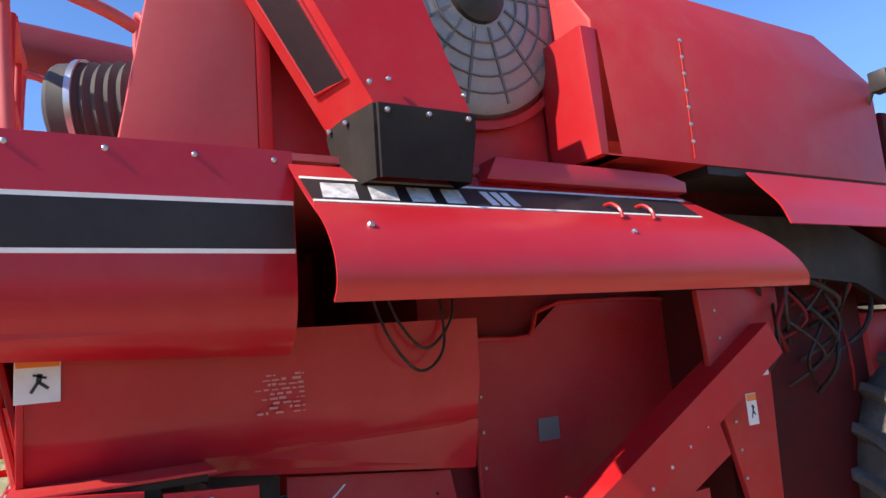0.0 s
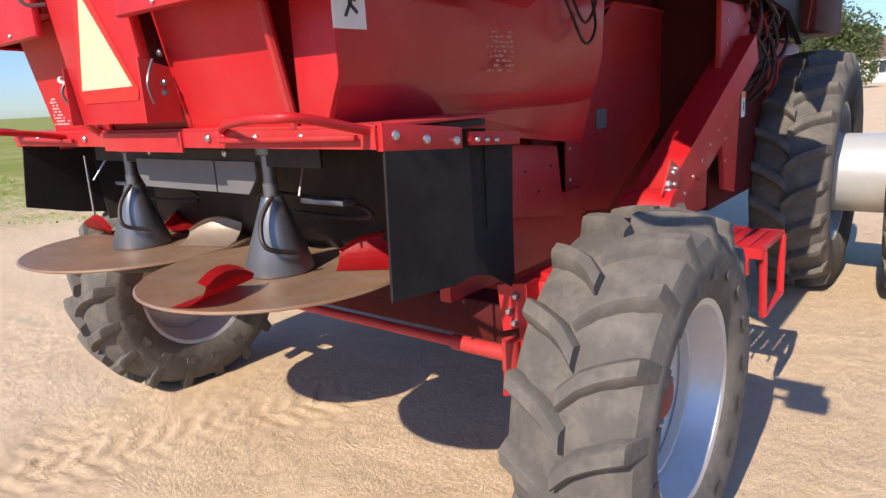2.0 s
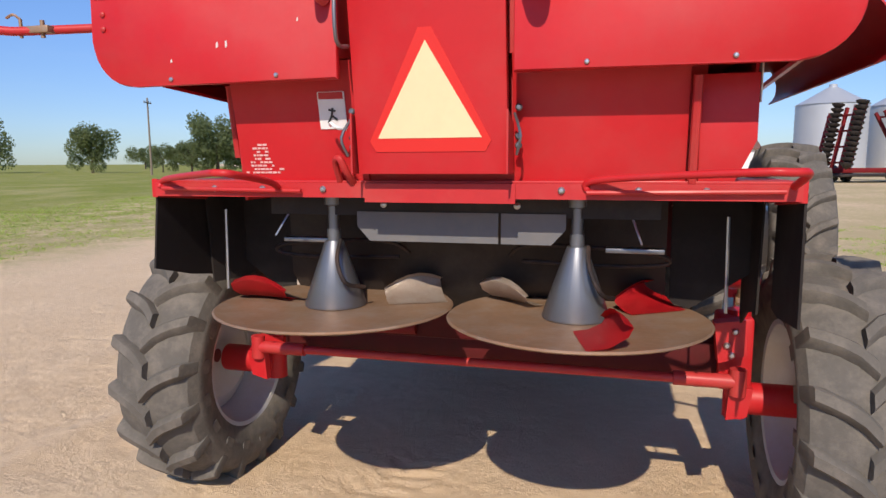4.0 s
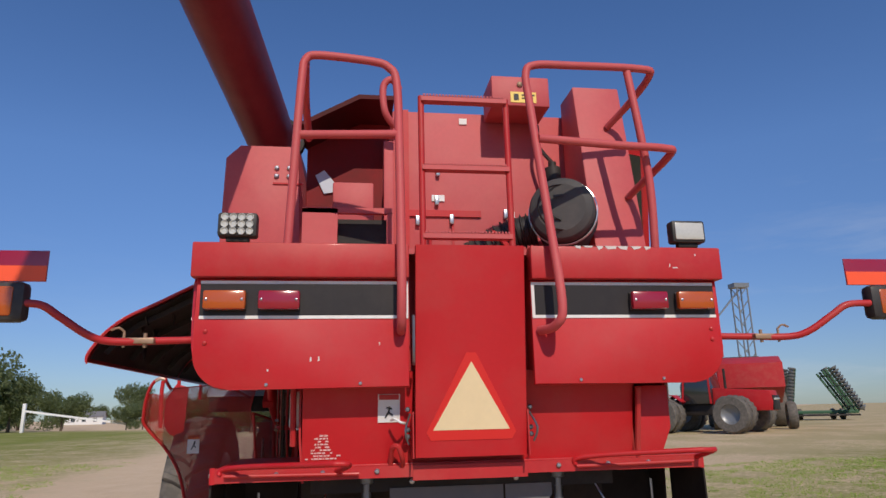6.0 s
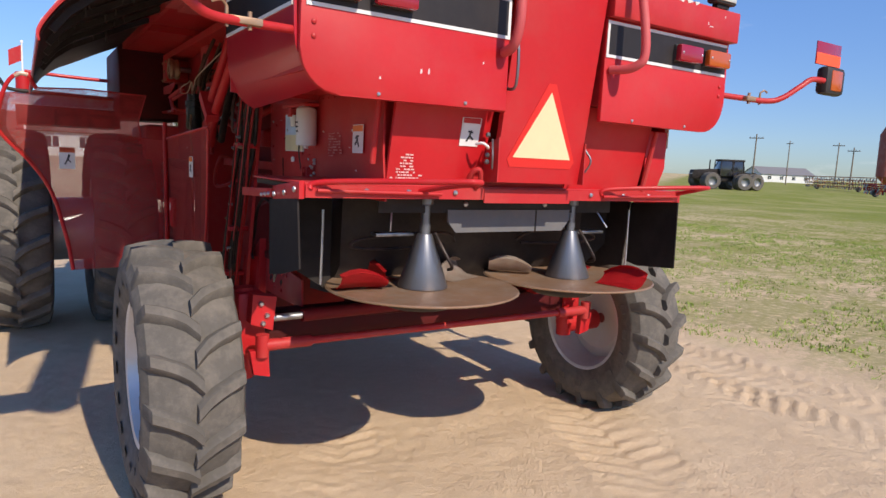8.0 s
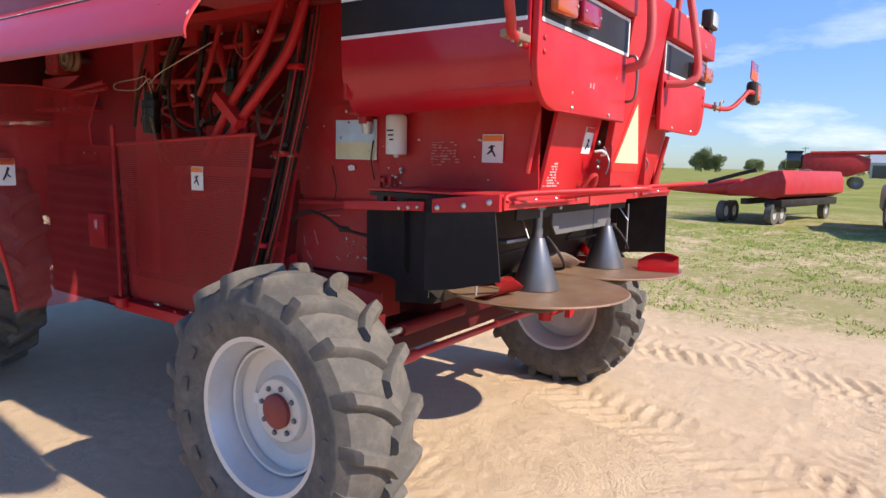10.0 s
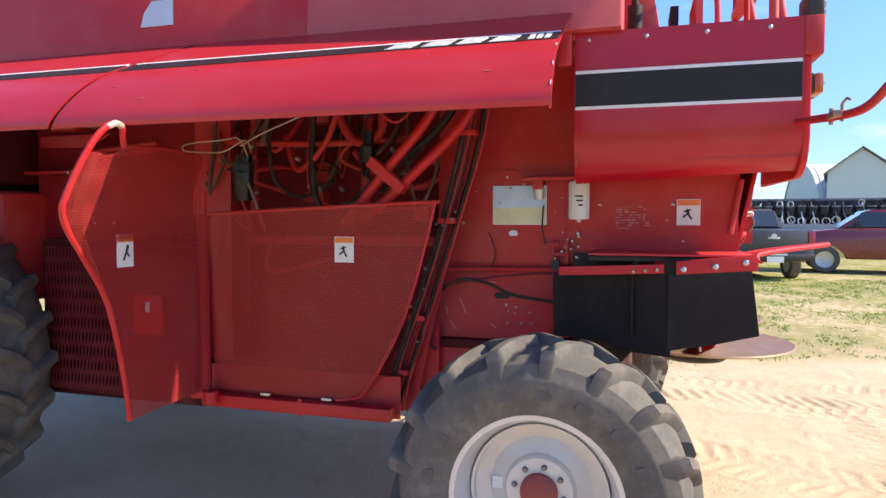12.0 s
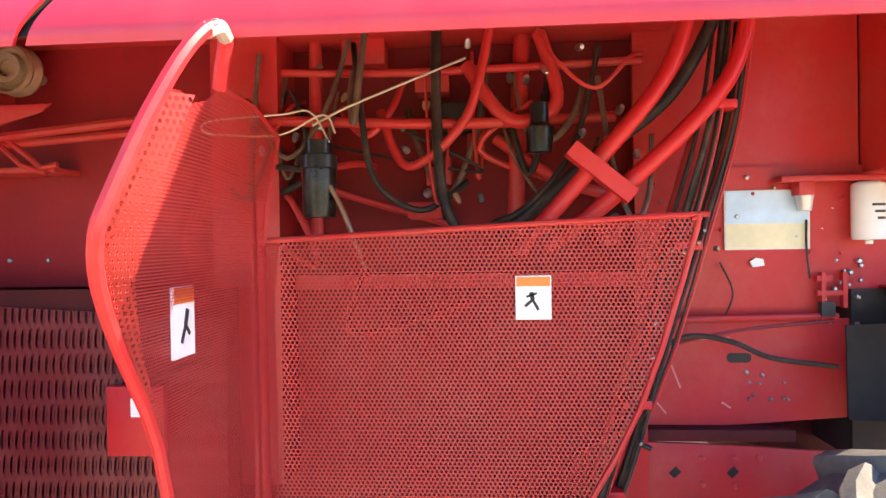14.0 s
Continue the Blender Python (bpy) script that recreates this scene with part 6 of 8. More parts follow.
# bay under the grain tank; its shade is put into dark walls and ceiling
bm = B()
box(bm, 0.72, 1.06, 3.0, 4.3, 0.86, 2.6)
part("bay_wall", bm, SHADE_DEEP_RED, combine)
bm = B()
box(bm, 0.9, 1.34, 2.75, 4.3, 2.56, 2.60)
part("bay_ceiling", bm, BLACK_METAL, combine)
rnd = random.Random(71)
for k in range(18):
    p = Vector((1.06, rnd.uniform(3.3, 4.1), rnd.uniform(1.9, 2.5)))
    bm = B()
    tube(bm, [p, p + Vector((0.12, rnd.uniform(-0.2, 0.2), -0.1)), p + Vector((0.15, rnd.uniform(-0.3, 0.3), -0.3)), p + Vector((0.02, rnd.uniform(-0.3, 0.3), -0.45))], rnd.uniform(0.007, 0.014), 8, 6)
    part("hydraulic_hose", bm, rnd.choice((HOSE_BLACK, HOSE_BLACK, SHADE_DARK_RED)), combine)
bm = B()
sheet(bm, [(1.36, 2.58), (1.42, 2.50), (1.50, 2.40), (1.54, 2.30)], 3.0, 4.5, "y", -0.008, 4)
part("front_side_hood", bm, RED_BRIGHT, combine)
# black sheet added as the shade of the opening above the wheel
bm = B()
prism(bm, [(2.9, 2.40), (3.9, 2.40), (4.5, 2.20), (4.5, 1.85), (4.0, 2.05), (3.4, 2.1)], 1.20, 1.24, "x")
part("bay_shade_sheet", bm, BLACK_METAL, combine)
# hose loops hanging behind the right hood
for pts in ([(0.99, 1.20, 2.12), (1.05, 1.25, 1.92), (1.06, 1.36, 1.80), (1.05, 1.47, 1.88), (0.99, 1.50, 2.10)], [(0.99, 1.26, 2.12), (1.03, 1.30, 1.98), (1.04, 1.40, 1.88), (1.03, 1.52, 1.98), (0.99, 1.56, 2.12)]):
    bm = B()
    tube(bm, pts, 0.006, 8, 6)
    part("hydraulic_hose", bm, HOSE_BLACK, combine)
for y, z in ((0.98, 2.20), (2.02, 2.175)):
    bm = B()
    bolt(bm, (on_prof(right_prof, 0.62)[0], y, on_prof(right_prof, 0.62)[1]), (0.8, 0, 0.6), 0.011, 0.012)
    part("bolt", bm, STEEL, rh)
for yy in (2.05, 2.22):
    bm = B()
    tube(bm, [(1.47, yy, 2.31), (1.46, yy, 2.345), (1.42, yy, 2.375), (1.38, yy, 2.375)], 0.007, 6, 4)
    part("hood_handle", bm, RED_BRIGHT, rh)
bm = B()
prism(bm, [(1.55, 2.47), (2.62, 2.47), (2.62, 2.52), (2.50, 2.55), (1.60, 2.56)], 1.20, 1.32, "x", 0.01)
part("tank_ledge", bm, RED_BRIGHT, combine)

# dust duct and rotary screen
bm = B()
d_lo, d_hi = [(1.17, 1.00), (1.44, 1.07), (1.44, 1.43), (1.17, 1.40)], [(1.05, 0.60), (1.32, 0.70), (1.32, 1.22), (1.05, 1.22)]
lo = [bm.verts.new((x, y, 2.645)) for x, y in d_lo]
hi = [bm.verts.new((x, y, 3.42)) for x, y in d_hi]
bm.faces.new(lo)
bm.faces.new(hi[::-1])
for i in range(4):
    bm.faces.new((lo[i], hi[i], hi[(i + 1) % 4], lo[(i + 1) % 4]))
duct = part("dust_duct", bm, RED, combine, "red sheet metal dust duct with side window")
lerp = lambda a, b, k: Vector(a) * (1 - k) + Vector(b) * k
ca, cb, cc, cd = (lerp((1.17, 1.00, 2.645), (1.05, 0.60, 3.42), k) for k in (0.14, 0.92, 0.92, 0.14))
ea, eb = lerp((1.44, 1.07, 2.645), (1.32, 0.70, 3.42), 0.14), lerp((1.44, 1.07, 2.645), (1.32, 0.70, 3.42), 0.92)
w1, w2, w3, w4 = lerp(ca, ea, 0.2), lerp(ca, ea, 0.82), lerp(cb, eb, 0.82), lerp(cb, eb, 0.2)
bm = B()
quad(bm, w1, w2, w3, w4, 0.006)
part("duct_window", bm, GLASS_DARK, duct, "dark dusty window")
bm = B()
tube(bm, [w1, w2, w3, w4, w1], 0.009, 8, curve=False)
part("window_seal", bm, RED_BRIGHT, duct)
bm = B()
lo = [bm.verts.new((x, y, 2.42)) for x, y in ((1.20, 1.03), (1.43, 1.07), (1.43, 1.42), (1.20, 1.40))]
mid = [bm.verts.new((x, y, 2.60)) for x, y in ((1.16, 1.0), (1.455, 1.06), (1.455, 1.44), (1.16, 1.42))]
hi = [bm.verts.new((x, y, 2.655)) for x, y in ((1.16, 1.0), (1.455, 1.06), (1.455, 1.44), (1.16, 1.42))]
for a, b in ((lo, mid), (mid, hi)):
    for i in range(4):
        bm.faces.new((a[i], b[i], b[(i + 1) % 4], a[(i + 1) % 4]))
bmesh.ops.bevel(bm, geom=bm.edges[:], offset=0.012, segments=2, affect="EDGES")
part("rubber_boot", bm, RUBBER_FLAP, duct, "black rubber outlet boot")
for x, y, z in ((1.458, 1.10, 2.63), (1.458, 1.25, 2.63), (1.458, 1.40, 2.63), (1.445, 1.05, 2.72), (1.44, 1.12, 2.74), (1.44, 1.40, 2.72), (1.30, 1.02, 2.63), (1.20, 1.0, 2.63)):
    bm = B()
    bolt(bm, (x, y, z), (1, -0.2, 0), 0.010, 0.012)
    part("bolt", bm, STEEL, duct)
SCREEN = material("dusty_grey_screen", (0.30, 0.30, 0.31), 0.6, metal=0.2, vary=0.3, big=4, grain=0.25, small=160, stain=(0.42, 0.40, 0.37), stain_amount=0.5)
bm = B()
lathe(bm, [(0, 0.10), (0.14, 0.10), (0.46, 0.06), (0.50, 0.03), (0.51, -0.12), (0.49, -0.12), (0, -0.02)], (1.04, 1.70, 3.32), (1, 0, 0), 56)
screen = part("rotary_screen", bm, SCREEN, combine, "round dusty grey rotary air screen")
for k in range(14):
    a = k * 2 * math.pi / 14 + 0.1
    bm = B()
    beam(bm, (1.145, 1.70 + 0.15 * math.cos(a), 3.32 + 0.15 * math.sin(a)), (1.10, 1.70 + 0.47 * math.cos(a), 3.32 + 0.47 * math.sin(a)), 0.012, 0.006, up=(1, 0, 0))
    part("screen_rib", bm, GREY_RUBBER, screen)
for r in (0.21, 0.28, 0.35, 0.42):
    bm = B()
    hx = 1.146 - 0.045 * (r - 0.15) / 0.32
    tube(bm, [(hx, 1.70 + r * math.cos(k * math.pi / 20), 3.32 + r * math.sin(k * math.pi / 20)) for k in range(41)], 0.005, 6, curve=False)
    part("screen_ring", bm, GREY_RUBBER, screen)
bm = B()
lathe(bm, [(0, 0.16), (0.06, 0.16), (0.13, 0.12), (0.14, 0.08), (0, 0.08)], (1.04, 1.70, 3.32), (1, 0, 0), 24)
part("screen_hub", bm, BLACK_PLASTIC, screen)
bm = B()
lathe(bm, [(0.52, -0.16), (0.56, -0.15), (0.56, 0.02), (0.525, 0.02)], (1.04, 1.70, 3.32), (1, 0, 0), 56, closed=True)
part("screen_shroud", bm, RED_DULL, combine)
bm = B()
box(bm, 0.96, 1.02, 0.84, 2.10, 2.545, 3.70)
part("screen_housing", bm, RED_DULL, combine)
bm = B()
box(bm, 1.02, 1.10, 0.78, 0.84, 2.545, 3.70, 0.006)
part("corner_bead", bm, RED, combine)
bm = B()
prism(bm, [(2.10, 2.60), (2.22, 2.60), (2.16, 3.15), (2.06, 3.15)], 1.05, 1.35, "x", 0.006)
part("tank_corner_sheet", bm, RED_BRIGHT, combine)
bm = B()
for k in range(5):
    beam(bm, (1.02, 1.85 + 0.05 * k, 2.56), (1.02, 1.85 + 0.05 * k, 2.75), 0.02, 0.02)
part("screen_brackets", bm, BLACK_METAL, combine)
for k in range(7):
    bm = B()
    bolt(bm, (1.352, 2.66, 2.70 + k * 0.08), (1, 0, 0), 0.010, 0.01)
    part("bolt", bm, STEEL, combine)
bm = B()
box(bm, 1.352, 1.358, 2.655, 2.67, 2.62, 3.18)
part("tank_seam", bm, RED_DULL, combine)

# ---- engine deck ----
ladder = new("deck_ladder")
ladder.parent = combine
ladder["label"] = "red ladder with toothed rungs"
for x in (-0.205, 0.235):
    bm = B()
    tube(bm, [(x, 0.02, 2.55), (x, 0.03, 3.36)], 0.016, 10, curve=False)
    part("rail", bm, RED_DULL, ladder)
for z in (2.62, 2.97, 3.34):
    bm = B()
    box(bm, -0.205, 0.235, 0.0, 0.05, z - 0.012, z + 0.012)
    for k in range(26):
        box(bm, -0.195 + k * 0.0163, -0.187 + k * 0.0163, -0.003, 0.05, z + 0.012, z + 0.022)
    part("rung", bm, FADED_RED, ladder)
for pts in ([(-0.32, -0.085, 2.15), (-0.325, -0.17, 2.19), (-0.325, -0.19, 2.40), (-0.325, -0.10, 3.0), (-0.33, -0.02, 3.40), (-0.37, 0.0, 3.50), (-0.46, 0.01, 3.535), (-0.72, 0.02, 3.56), (-0.785, 0.02, 3.53), (-0.80, 0.01, 3.42), (-0.82, 0.0, 3.0), (-0.84, 0.0, 2.545)],
            [(-0.325, -0.08, 3.10), (-0.81, 0.01, 3.12)],
            [(0.32, -0.085, 2.15), (0.36, -0.20, 2.16), (0.385, -0.23, 2.26), (0.37, -0.15, 2.70), (0.35, -0.03, 3.30), (0.345, 0.0, 3.50), (0.40, 0.01, 3.56), (0.60, 0.03, 3.58), (1.02, 0.08, 3.61), (1.09, 0.12, 3.59), (1.05, 0.35, 3.52), (0.98, 0.50, 3.45)],
            [(0.365, -0.09, 3.10), (0.80, -0.04, 3.10), (1.06, -0.02, 3.10), (1.11, 0.02, 3.085), (1.07, 0.3, 3.02), (1.04, 0.42, 2.98)],
            [(0.94, 0.08, 3.60), (0.97, 0.05, 3.2), (1.0, 0.06, 2.9), (1.0, 0.08, 2.545)],
            [(-0.785, 0.02, 3.53), (-0.80, 0.30, 3.45), (-0.80, 0.62, 3.36)],
            [(-0.30, 0.60, 3.45), (-0.36, 0.55, 3.52), (-0.37, 0.55, 3.68), (-0.32, 0.55, 3.73), (-0.27, 0.58, 3.68)]):
    bm = B()
    tube(bm, pts, 0.021, 12, 6)
    part("hand_rail", bm, FADED_RED, combine, "bent red tube handrail")
for x, y in ((-0.84, 0.0), (1.0, 0.08)):
    bm = B()
    box(bm, x - 0.04, x + 0.04, y - 0.03, y + 0.03, 2.545, 2.56, 0.004)
    part("rail_foot", bm, FADED_RED, combine)
bm = B()
box(bm, 0.285, 0.645, 0.54, 0.80, 3.59, 3.785, 0.008)
cb = part("control_box", bm, FADED_RED, combine, "red box with yellow warning label")
bm = B()
box(bm, 0.40, 0.56, 0.536, 0.5395, 3.61, 3.68)
part("yellow_label", bm, YELLOW_STK, cb)
bm = B()
box(bm, 0.42, 0.45, 0.533, 0.5355, 3.625, 3.665)
box(bm, 0.47, 0.55, 0.533, 0.5355, 3.655, 3.663)
box(bm, 0.47, 0.54, 0.533, 0.5355, 3.635, 3.642)
part("print_bars", bm, INK, cb)
bm = B()
bolt(bm, (0.46, 0.54, 3.73), (0, -1, 0), 0.018, 0.015)
part("knob", bm, RUSTY, cb)
# panel seams, latches on the engine cover
bm = B()
box(bm, -0.215, 0.245, 0.805, 0.818, 2.96, 3.0)
box(bm, -0.235, -0.20, 0.80, 0.818, 2.55, 3.66)
box(bm, 0.06, 0.075, 0.805, 0.818, 2.62, 2.95)
part("cover_seam", bm, RED, combine)
for x, z in ((-0.15, 2.93), (-0.24, 2.93), (0.06, 2.94), (0.40, 2.98), (-0.02, 3.25), (-0.03, 3.06)):
    bm = B()
    box(bm, x - 0.012, x + 0.012, 0.79, 0.815, z - 0.03, z + 0.03, 0.003)
    part("latch", bm, STEEL, combine)
bm = B()
tube(bm, [(-0.08, 0.80, 2.70), (-0.08, 0.77, 2.72), (-0.08, 0.77, 2.82), (-0.08, 0.80, 2.84)], 0.010, 8, 4)
part("cover_handle", bm, RED_DULL, combine)
for x, z, w in ((0.15, 3.60, 0.05), (-0.02, 3.08, 0.08), (0.44, 2.98, 0.04)):
    bm = B()
    box(bm, x - w / 2, x + w / 2, 0.812, 0.817, z - 0.02, z + 0.02)
    part("small_label", bm, WHITE_VINYL, combine)
# air cleaner
bm = B()
lathe(bm, [(0, 0), (0.13, 0.0), (0.165, 0.04), (0.175, 0.08), (0.175, 0.22)] + [(0.178 - 0.016 * (k % 2), 0.26 + k * 0.05) for k in range(15)] + [(0.17, 1), (0, 1)], (0.555, 0.20, 2.84), (0.17, 0.39, 0.0), 36)
ac = part("air_cleaner", bm, SUN_GREY, combine, "sun-faded grey round air cleaner with ribbed hose", angle=18)
bm = B()
lathe(bm, [(0.182, 0.22), (0.188, 0.225), (0.188, 0.275), (0.182, 0.28)], (0.555, 0.20, 2.84), (0.17, 0.39, 0.0), 36, closed=True)
part("clamp_band", bm, STEEL, ac)
bm = B()
for k in range(5):
    a0 = k * 2 * math.pi / 5
    beam(bm, (0.555 + 0.07 * math.cos(a0), 0.197, 2.84 + 0.07 * math.sin(a0)), (0.555 + 0.07 * math.cos(a0 + 0.9), 0.197, 2.84 + 0.07 * math.sin(a0 + 0.9)), 0.012, 0.008, up=(0, 1, 0))
lathe(bm, [(0.12, 0.0), (0.125, -0.008), (0.13, 0.0)], (0.555, 0.202, 2.84), (0, 1, 0), 36)
part("cap_ribs", bm, BLACK_PLASTIC, ac)
bm = B()
line = smooth_line([(0.50, 0.50, 2.80), (0.38, 0.54, 2.78), (0.22, 0.60, 2.70), (0.12, 0.68, 2.64)], 10)
tube(bm, line, 0.086, 18, curve=False)
part("intake_hose", bm, BLACK_PLASTIC, ac, "black ribbed intake hose")
for i in range(0, len(line) - 1, 2):
    bm = B()
    d = line[i + 1] - line[i]
    lathe(bm, [(0.084, 0), (0.10, 0.3), (0.10, 0.7), (0.084, 1)], line[i], d, 20)
    part("hose_rib", bm, BLACK_PLASTIC, ac)
bm = B()
cyl(bm, (0.66, 0.62, 3.05), (0.66, 0.62, 3.22), 0.05, 18)
cyl(bm, (0.66, 0.62, 3.22), (0.66, 0.62, 3.26), 0.025, 12)
part("water_separator", bm, BLACK_METAL, combine)
bm = B()
tube(bm, [(0.66, 0.62, 3.26), (0.62, 0.66, 3.34), (0.60, 0.7, 3.42), (0.62, 0.75, 3.55), (0.60, 0.80, 3.60)], 0.012, 8, 6)
part("fuel_line", bm, HOSE_BLACK, combine)
bm = B()
quad(bm, (0.30, 0.20, 2.545), (0.34, 0.20, 2.545), (0.26, 0.5, 2.78), (0.24, 0.5, 2.78), 0.01)
part("drum_stay", bm, RED_DULL, combine)
# recess with engine parts, left of the ladder
bm = B()
box(bm, -0.80, -0.62, 0.30, 0.33, 2.545, 2.84)
box(bm, -0.80, -0.33, 0.30, 0.33, 2.815, 2.845)
box(bm, -0.36, -0.33, 0.30, 0.33, 2.545, 2.82)
part("recess_frame", bm, FADED_RED, combine)
# black plate painted as the shade within the framed opening
bm = B()
box(bm, -0.62, -0.36, 0.40, 0.44, 2.545, 2.81)
part("opening_shade_plate", bm, BLACK_METAL, combine)
bm = B()
box(bm, -0.66, -0.42, 0.70, 0.9, 2.84, 3.13, 0.01)
part("engine_box", bm, FADED_RED, combine)
bm = B()
box(bm, -0.36, -0.30, 0.70, 0.83, 2.545, 3.40, 0.006)
part("recess_post", bm, FADED_RED, combine)
# back wall and roof take dark reds for the shade inside the recess
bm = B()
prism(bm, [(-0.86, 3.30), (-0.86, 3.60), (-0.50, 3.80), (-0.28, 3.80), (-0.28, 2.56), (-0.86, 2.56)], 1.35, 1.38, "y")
part("recess_back_wall", bm, SHADE_DARK_RED, combine)
bm = B()
prism(bm, [(-0.86, 3.60), (-0.50, 3.80), (-0.28, 3.80), (-0.28, 3.83), (-0.51, 3.83), (-0.88, 3.62)], 0.95, 1.38, "y")
part("recess_roof", bm, SHADE_DEEP_RED, combine)
# pale plate coloured as sky light showing through a gap
bm = B()
prism(bm, [(-0.80, 3.40), (-0.74, 3.44), (-0.66, 3.34), (-0.68, 3.28), (-0.74, 3.27)], 1.335, 1.349, "y")
part("sky_gap_patch", bm, material("sky_lit_gap", (0.55, 0.60, 0.68), 0.7), combine)
for k in range(4):
    bm = B()
    bolt(bm, (-0.98 + 0.07 * (k % 2), 0.658, 3.14 + 0.05 * (k // 2)), (0, -1, 0), 0.014, 0.014)
    part("bolt", bm, STEEL, combine)
bm = B()
box(bm, -1.0, -0.83, 0.652, 0.66, 3.09, 3.10)
part("cover_seam", bm, RED, combine)
# auger boot ring
bm = B()
lathe(bm, [(0.15, -0.02), (0.18, -0.02), (0.18, 0.02), (0.15, 0.02)], (-1.05, 1.33, 3.64), Vector((0.17, 1.5, -0.26)).normalized(), 28, closed=True)
part("auger_flange", bm, BLACK_METAL, combine)

# work lamps on the top band
for x, led in ((-1.045, True), (1.075, False)):
    bm = B()
    box(bm, x - 0.085, x + 0.085, -0.14, -0.075, 2.565, 2.675, 0.012)
    lamp = part("work_lamp", bm, BLACK_PLASTIC, combine, "square LED work lamp" if led else "square halogen work lamp")
    if led:
        for i in range(4):
            for j in range(3):
                bm = B()
                cxl, czl = x - 0.054 + i * 0.036, 2.588 + j * 0.032
                lathe(bm, [(0, 0.2), (0.010, 0.2), (0.015, 1), (0.0165, 1), (0.0165, 0), (0, 0)], (cxl, -0.140, czl), (0, -0.008, 0), 12)
                part("led_lens", bm, LENS_CLEAR, lamp)
    else:
        bm = B()
        box(bm, x - 0.072, x + 0.072, -0.146, -0.139, 2.578, 2.662, 0.003)
        part("lamp_lens", bm, LENS_CLEAR, lamp)
    bm = B()
    box(bm, x - 0.05, x + 0.05, -0.12, -0.085, 2.545, 2.566, 0.004)
    part("lamp_foot", bm, BLACK_METAL, lamp)
CHIP = material("bare_chipped_paint", (0.62, 0.56, 0.53), 0.6, vary=0.1)
rnd = random.Random(3)
x = 0.50
while x < 0.86:
    w = rnd.uniform(0.02, 0.07)
    bm = B()
    prism(bm, [(x, 2.546), (x + w, 2.546), (x + w * 0.9, 2.5465 - rnd.uniform(0.008, 0.02)), (x + w * 0.3, 2.546 - rnd.uniform(0.008, 0.02))], -0.1195, -0.112, "y")
    part("paint_chip", bm, CHIP, combine)
    x += w * rnd.uniform(1.0, 1.4)
for x, z, w, h in ((-0.72, 2.02, 0.009, 0.022), (-0.685, 2.02, 0.008, 0.026), (0.98, 2.44, 0.03, 0.006), (0.965, 2.445, 0.006, 0.018), (1.10, 2.50, 0.006, 0.014), (-0.9, 1.98, 0.008, 0.012), (-0.42, 2.09, 0.006, 0.014)):
    yy = -0.0785 if z < 2.386 else -0.1185
    bm = B()
    prism(bm, [(x, z), (x + w, z + h * 0.2), (x + w * 0.8, z + h), (x + w * 0.1, z + h * 0.8)], yy - 0.001, yy + 0.002, "y")
    part("paint_chip", bm, CHIP, combine)

# fold-out warning arms with lamps and flags
for s in (-1, 1):
    xl, xf = (-1.915, -1.885) if s < 0 else (1.976, 1.913)
    bm = B()
    tube(bm, [(s * 1.20, -0.02, 2.125), (s * 1.36, -0.08, 2.115), (s * 1.52, -0.14, 2.108), (s * 1.60, -0.18, 2.13), (s * 1.70, -0.22, 2.20), (s * 1.77, -0.24, 2.245), (s * 1.88, -0.25, 2.25)], 0.016, 12, 6)
    arm = part("warning_arm", bm, RED_DULL, combine, "bent red tube arm with amber lamp and flag")
    bm = B()
    box(bm, s * 1.43 - 0.07, s * 1.43 + 0.07, -0.125, -0.085, 2.10, 2.125, 0.004)
    cyl(bm, (s * 1.40, -0.105, 2.085), (s * 1.40, -0.105, 2.145), 0.008, 10)
    cyl(bm, (s * 1.48, -0.12, 2.085), (s * 1.48, -0.12, 2.15), 0.006, 10)
    tube(bm, [(s * 1.48, -0.12, 2.15), (s * 1.50, -0.13, 2.165), (s * 1.53, -0.13, 2.155)], 0.005, 6, 4)
    part("arm_joint", bm, RUSTY, arm)
    bm = B()
    box(bm, xl - 0.10, xl + 0.10, -0.275, -0.20, 2.175, 2.335, 0.025)
    part("lamp_body", bm, BLACK_PLASTIC, arm)
    for o in (-1, 1):
        bm = B()
        box(bm, xl - 0.06, xl + 0.06, -0.2375 + o * 0.032 - 0.012, -0.2375 + o * 0.032 + 0.012, 2.195, 2.315, 0.012)
        part("amber_lens", bm, AMBER, arm)
    bm = B()
    box(bm, xf - 0.13, xf + 0.13, -0.246, -0.240, 2.337, 2.465, 0.002)
    flag = part("warning_flag", bm, RED_LENS, arm, "dark red plate with orange stripe")
    bm = B()
    prism(bm, [(xf - 0.128, 2.339), (xf + 0.128, 2.339), (xf + 0.128, 2.402), (xf - 0.128, 2.402)], -0.2485, -0.2462, "y")
    part("orange_stripe", bm, ORANGE_REFLECT, arm)

# cab behind the tank
bm = B()
box(bm, -0.70, 0.70, 4.35, 5.45, 1.6, 3.45, 0.08)
part("cab", bm, GLASS_DARK, combine, "dark glazed cab")
bm = B()
box(bm, -0.74, 0.72, 4.32, 5.5, 3.45, 3.62, 0.05)
part("cab_roof", bm, WHITE_PAINT, combine)
bm = B()
box(bm, -1.1, 1.1, 4.3, 5.2, 1.2, 1.9, 0.05)
cyl(bm, (-1.3, 4.85, 0.88), (1.3, 4.85, 0.88), 0.16, 20)
part("front_axle_housing", bm, RED_DULL, combine)
bm = B()
box(bm, 1.40, 1.50, 4.15, 4.25, 3.10, 3.22, 0.01)
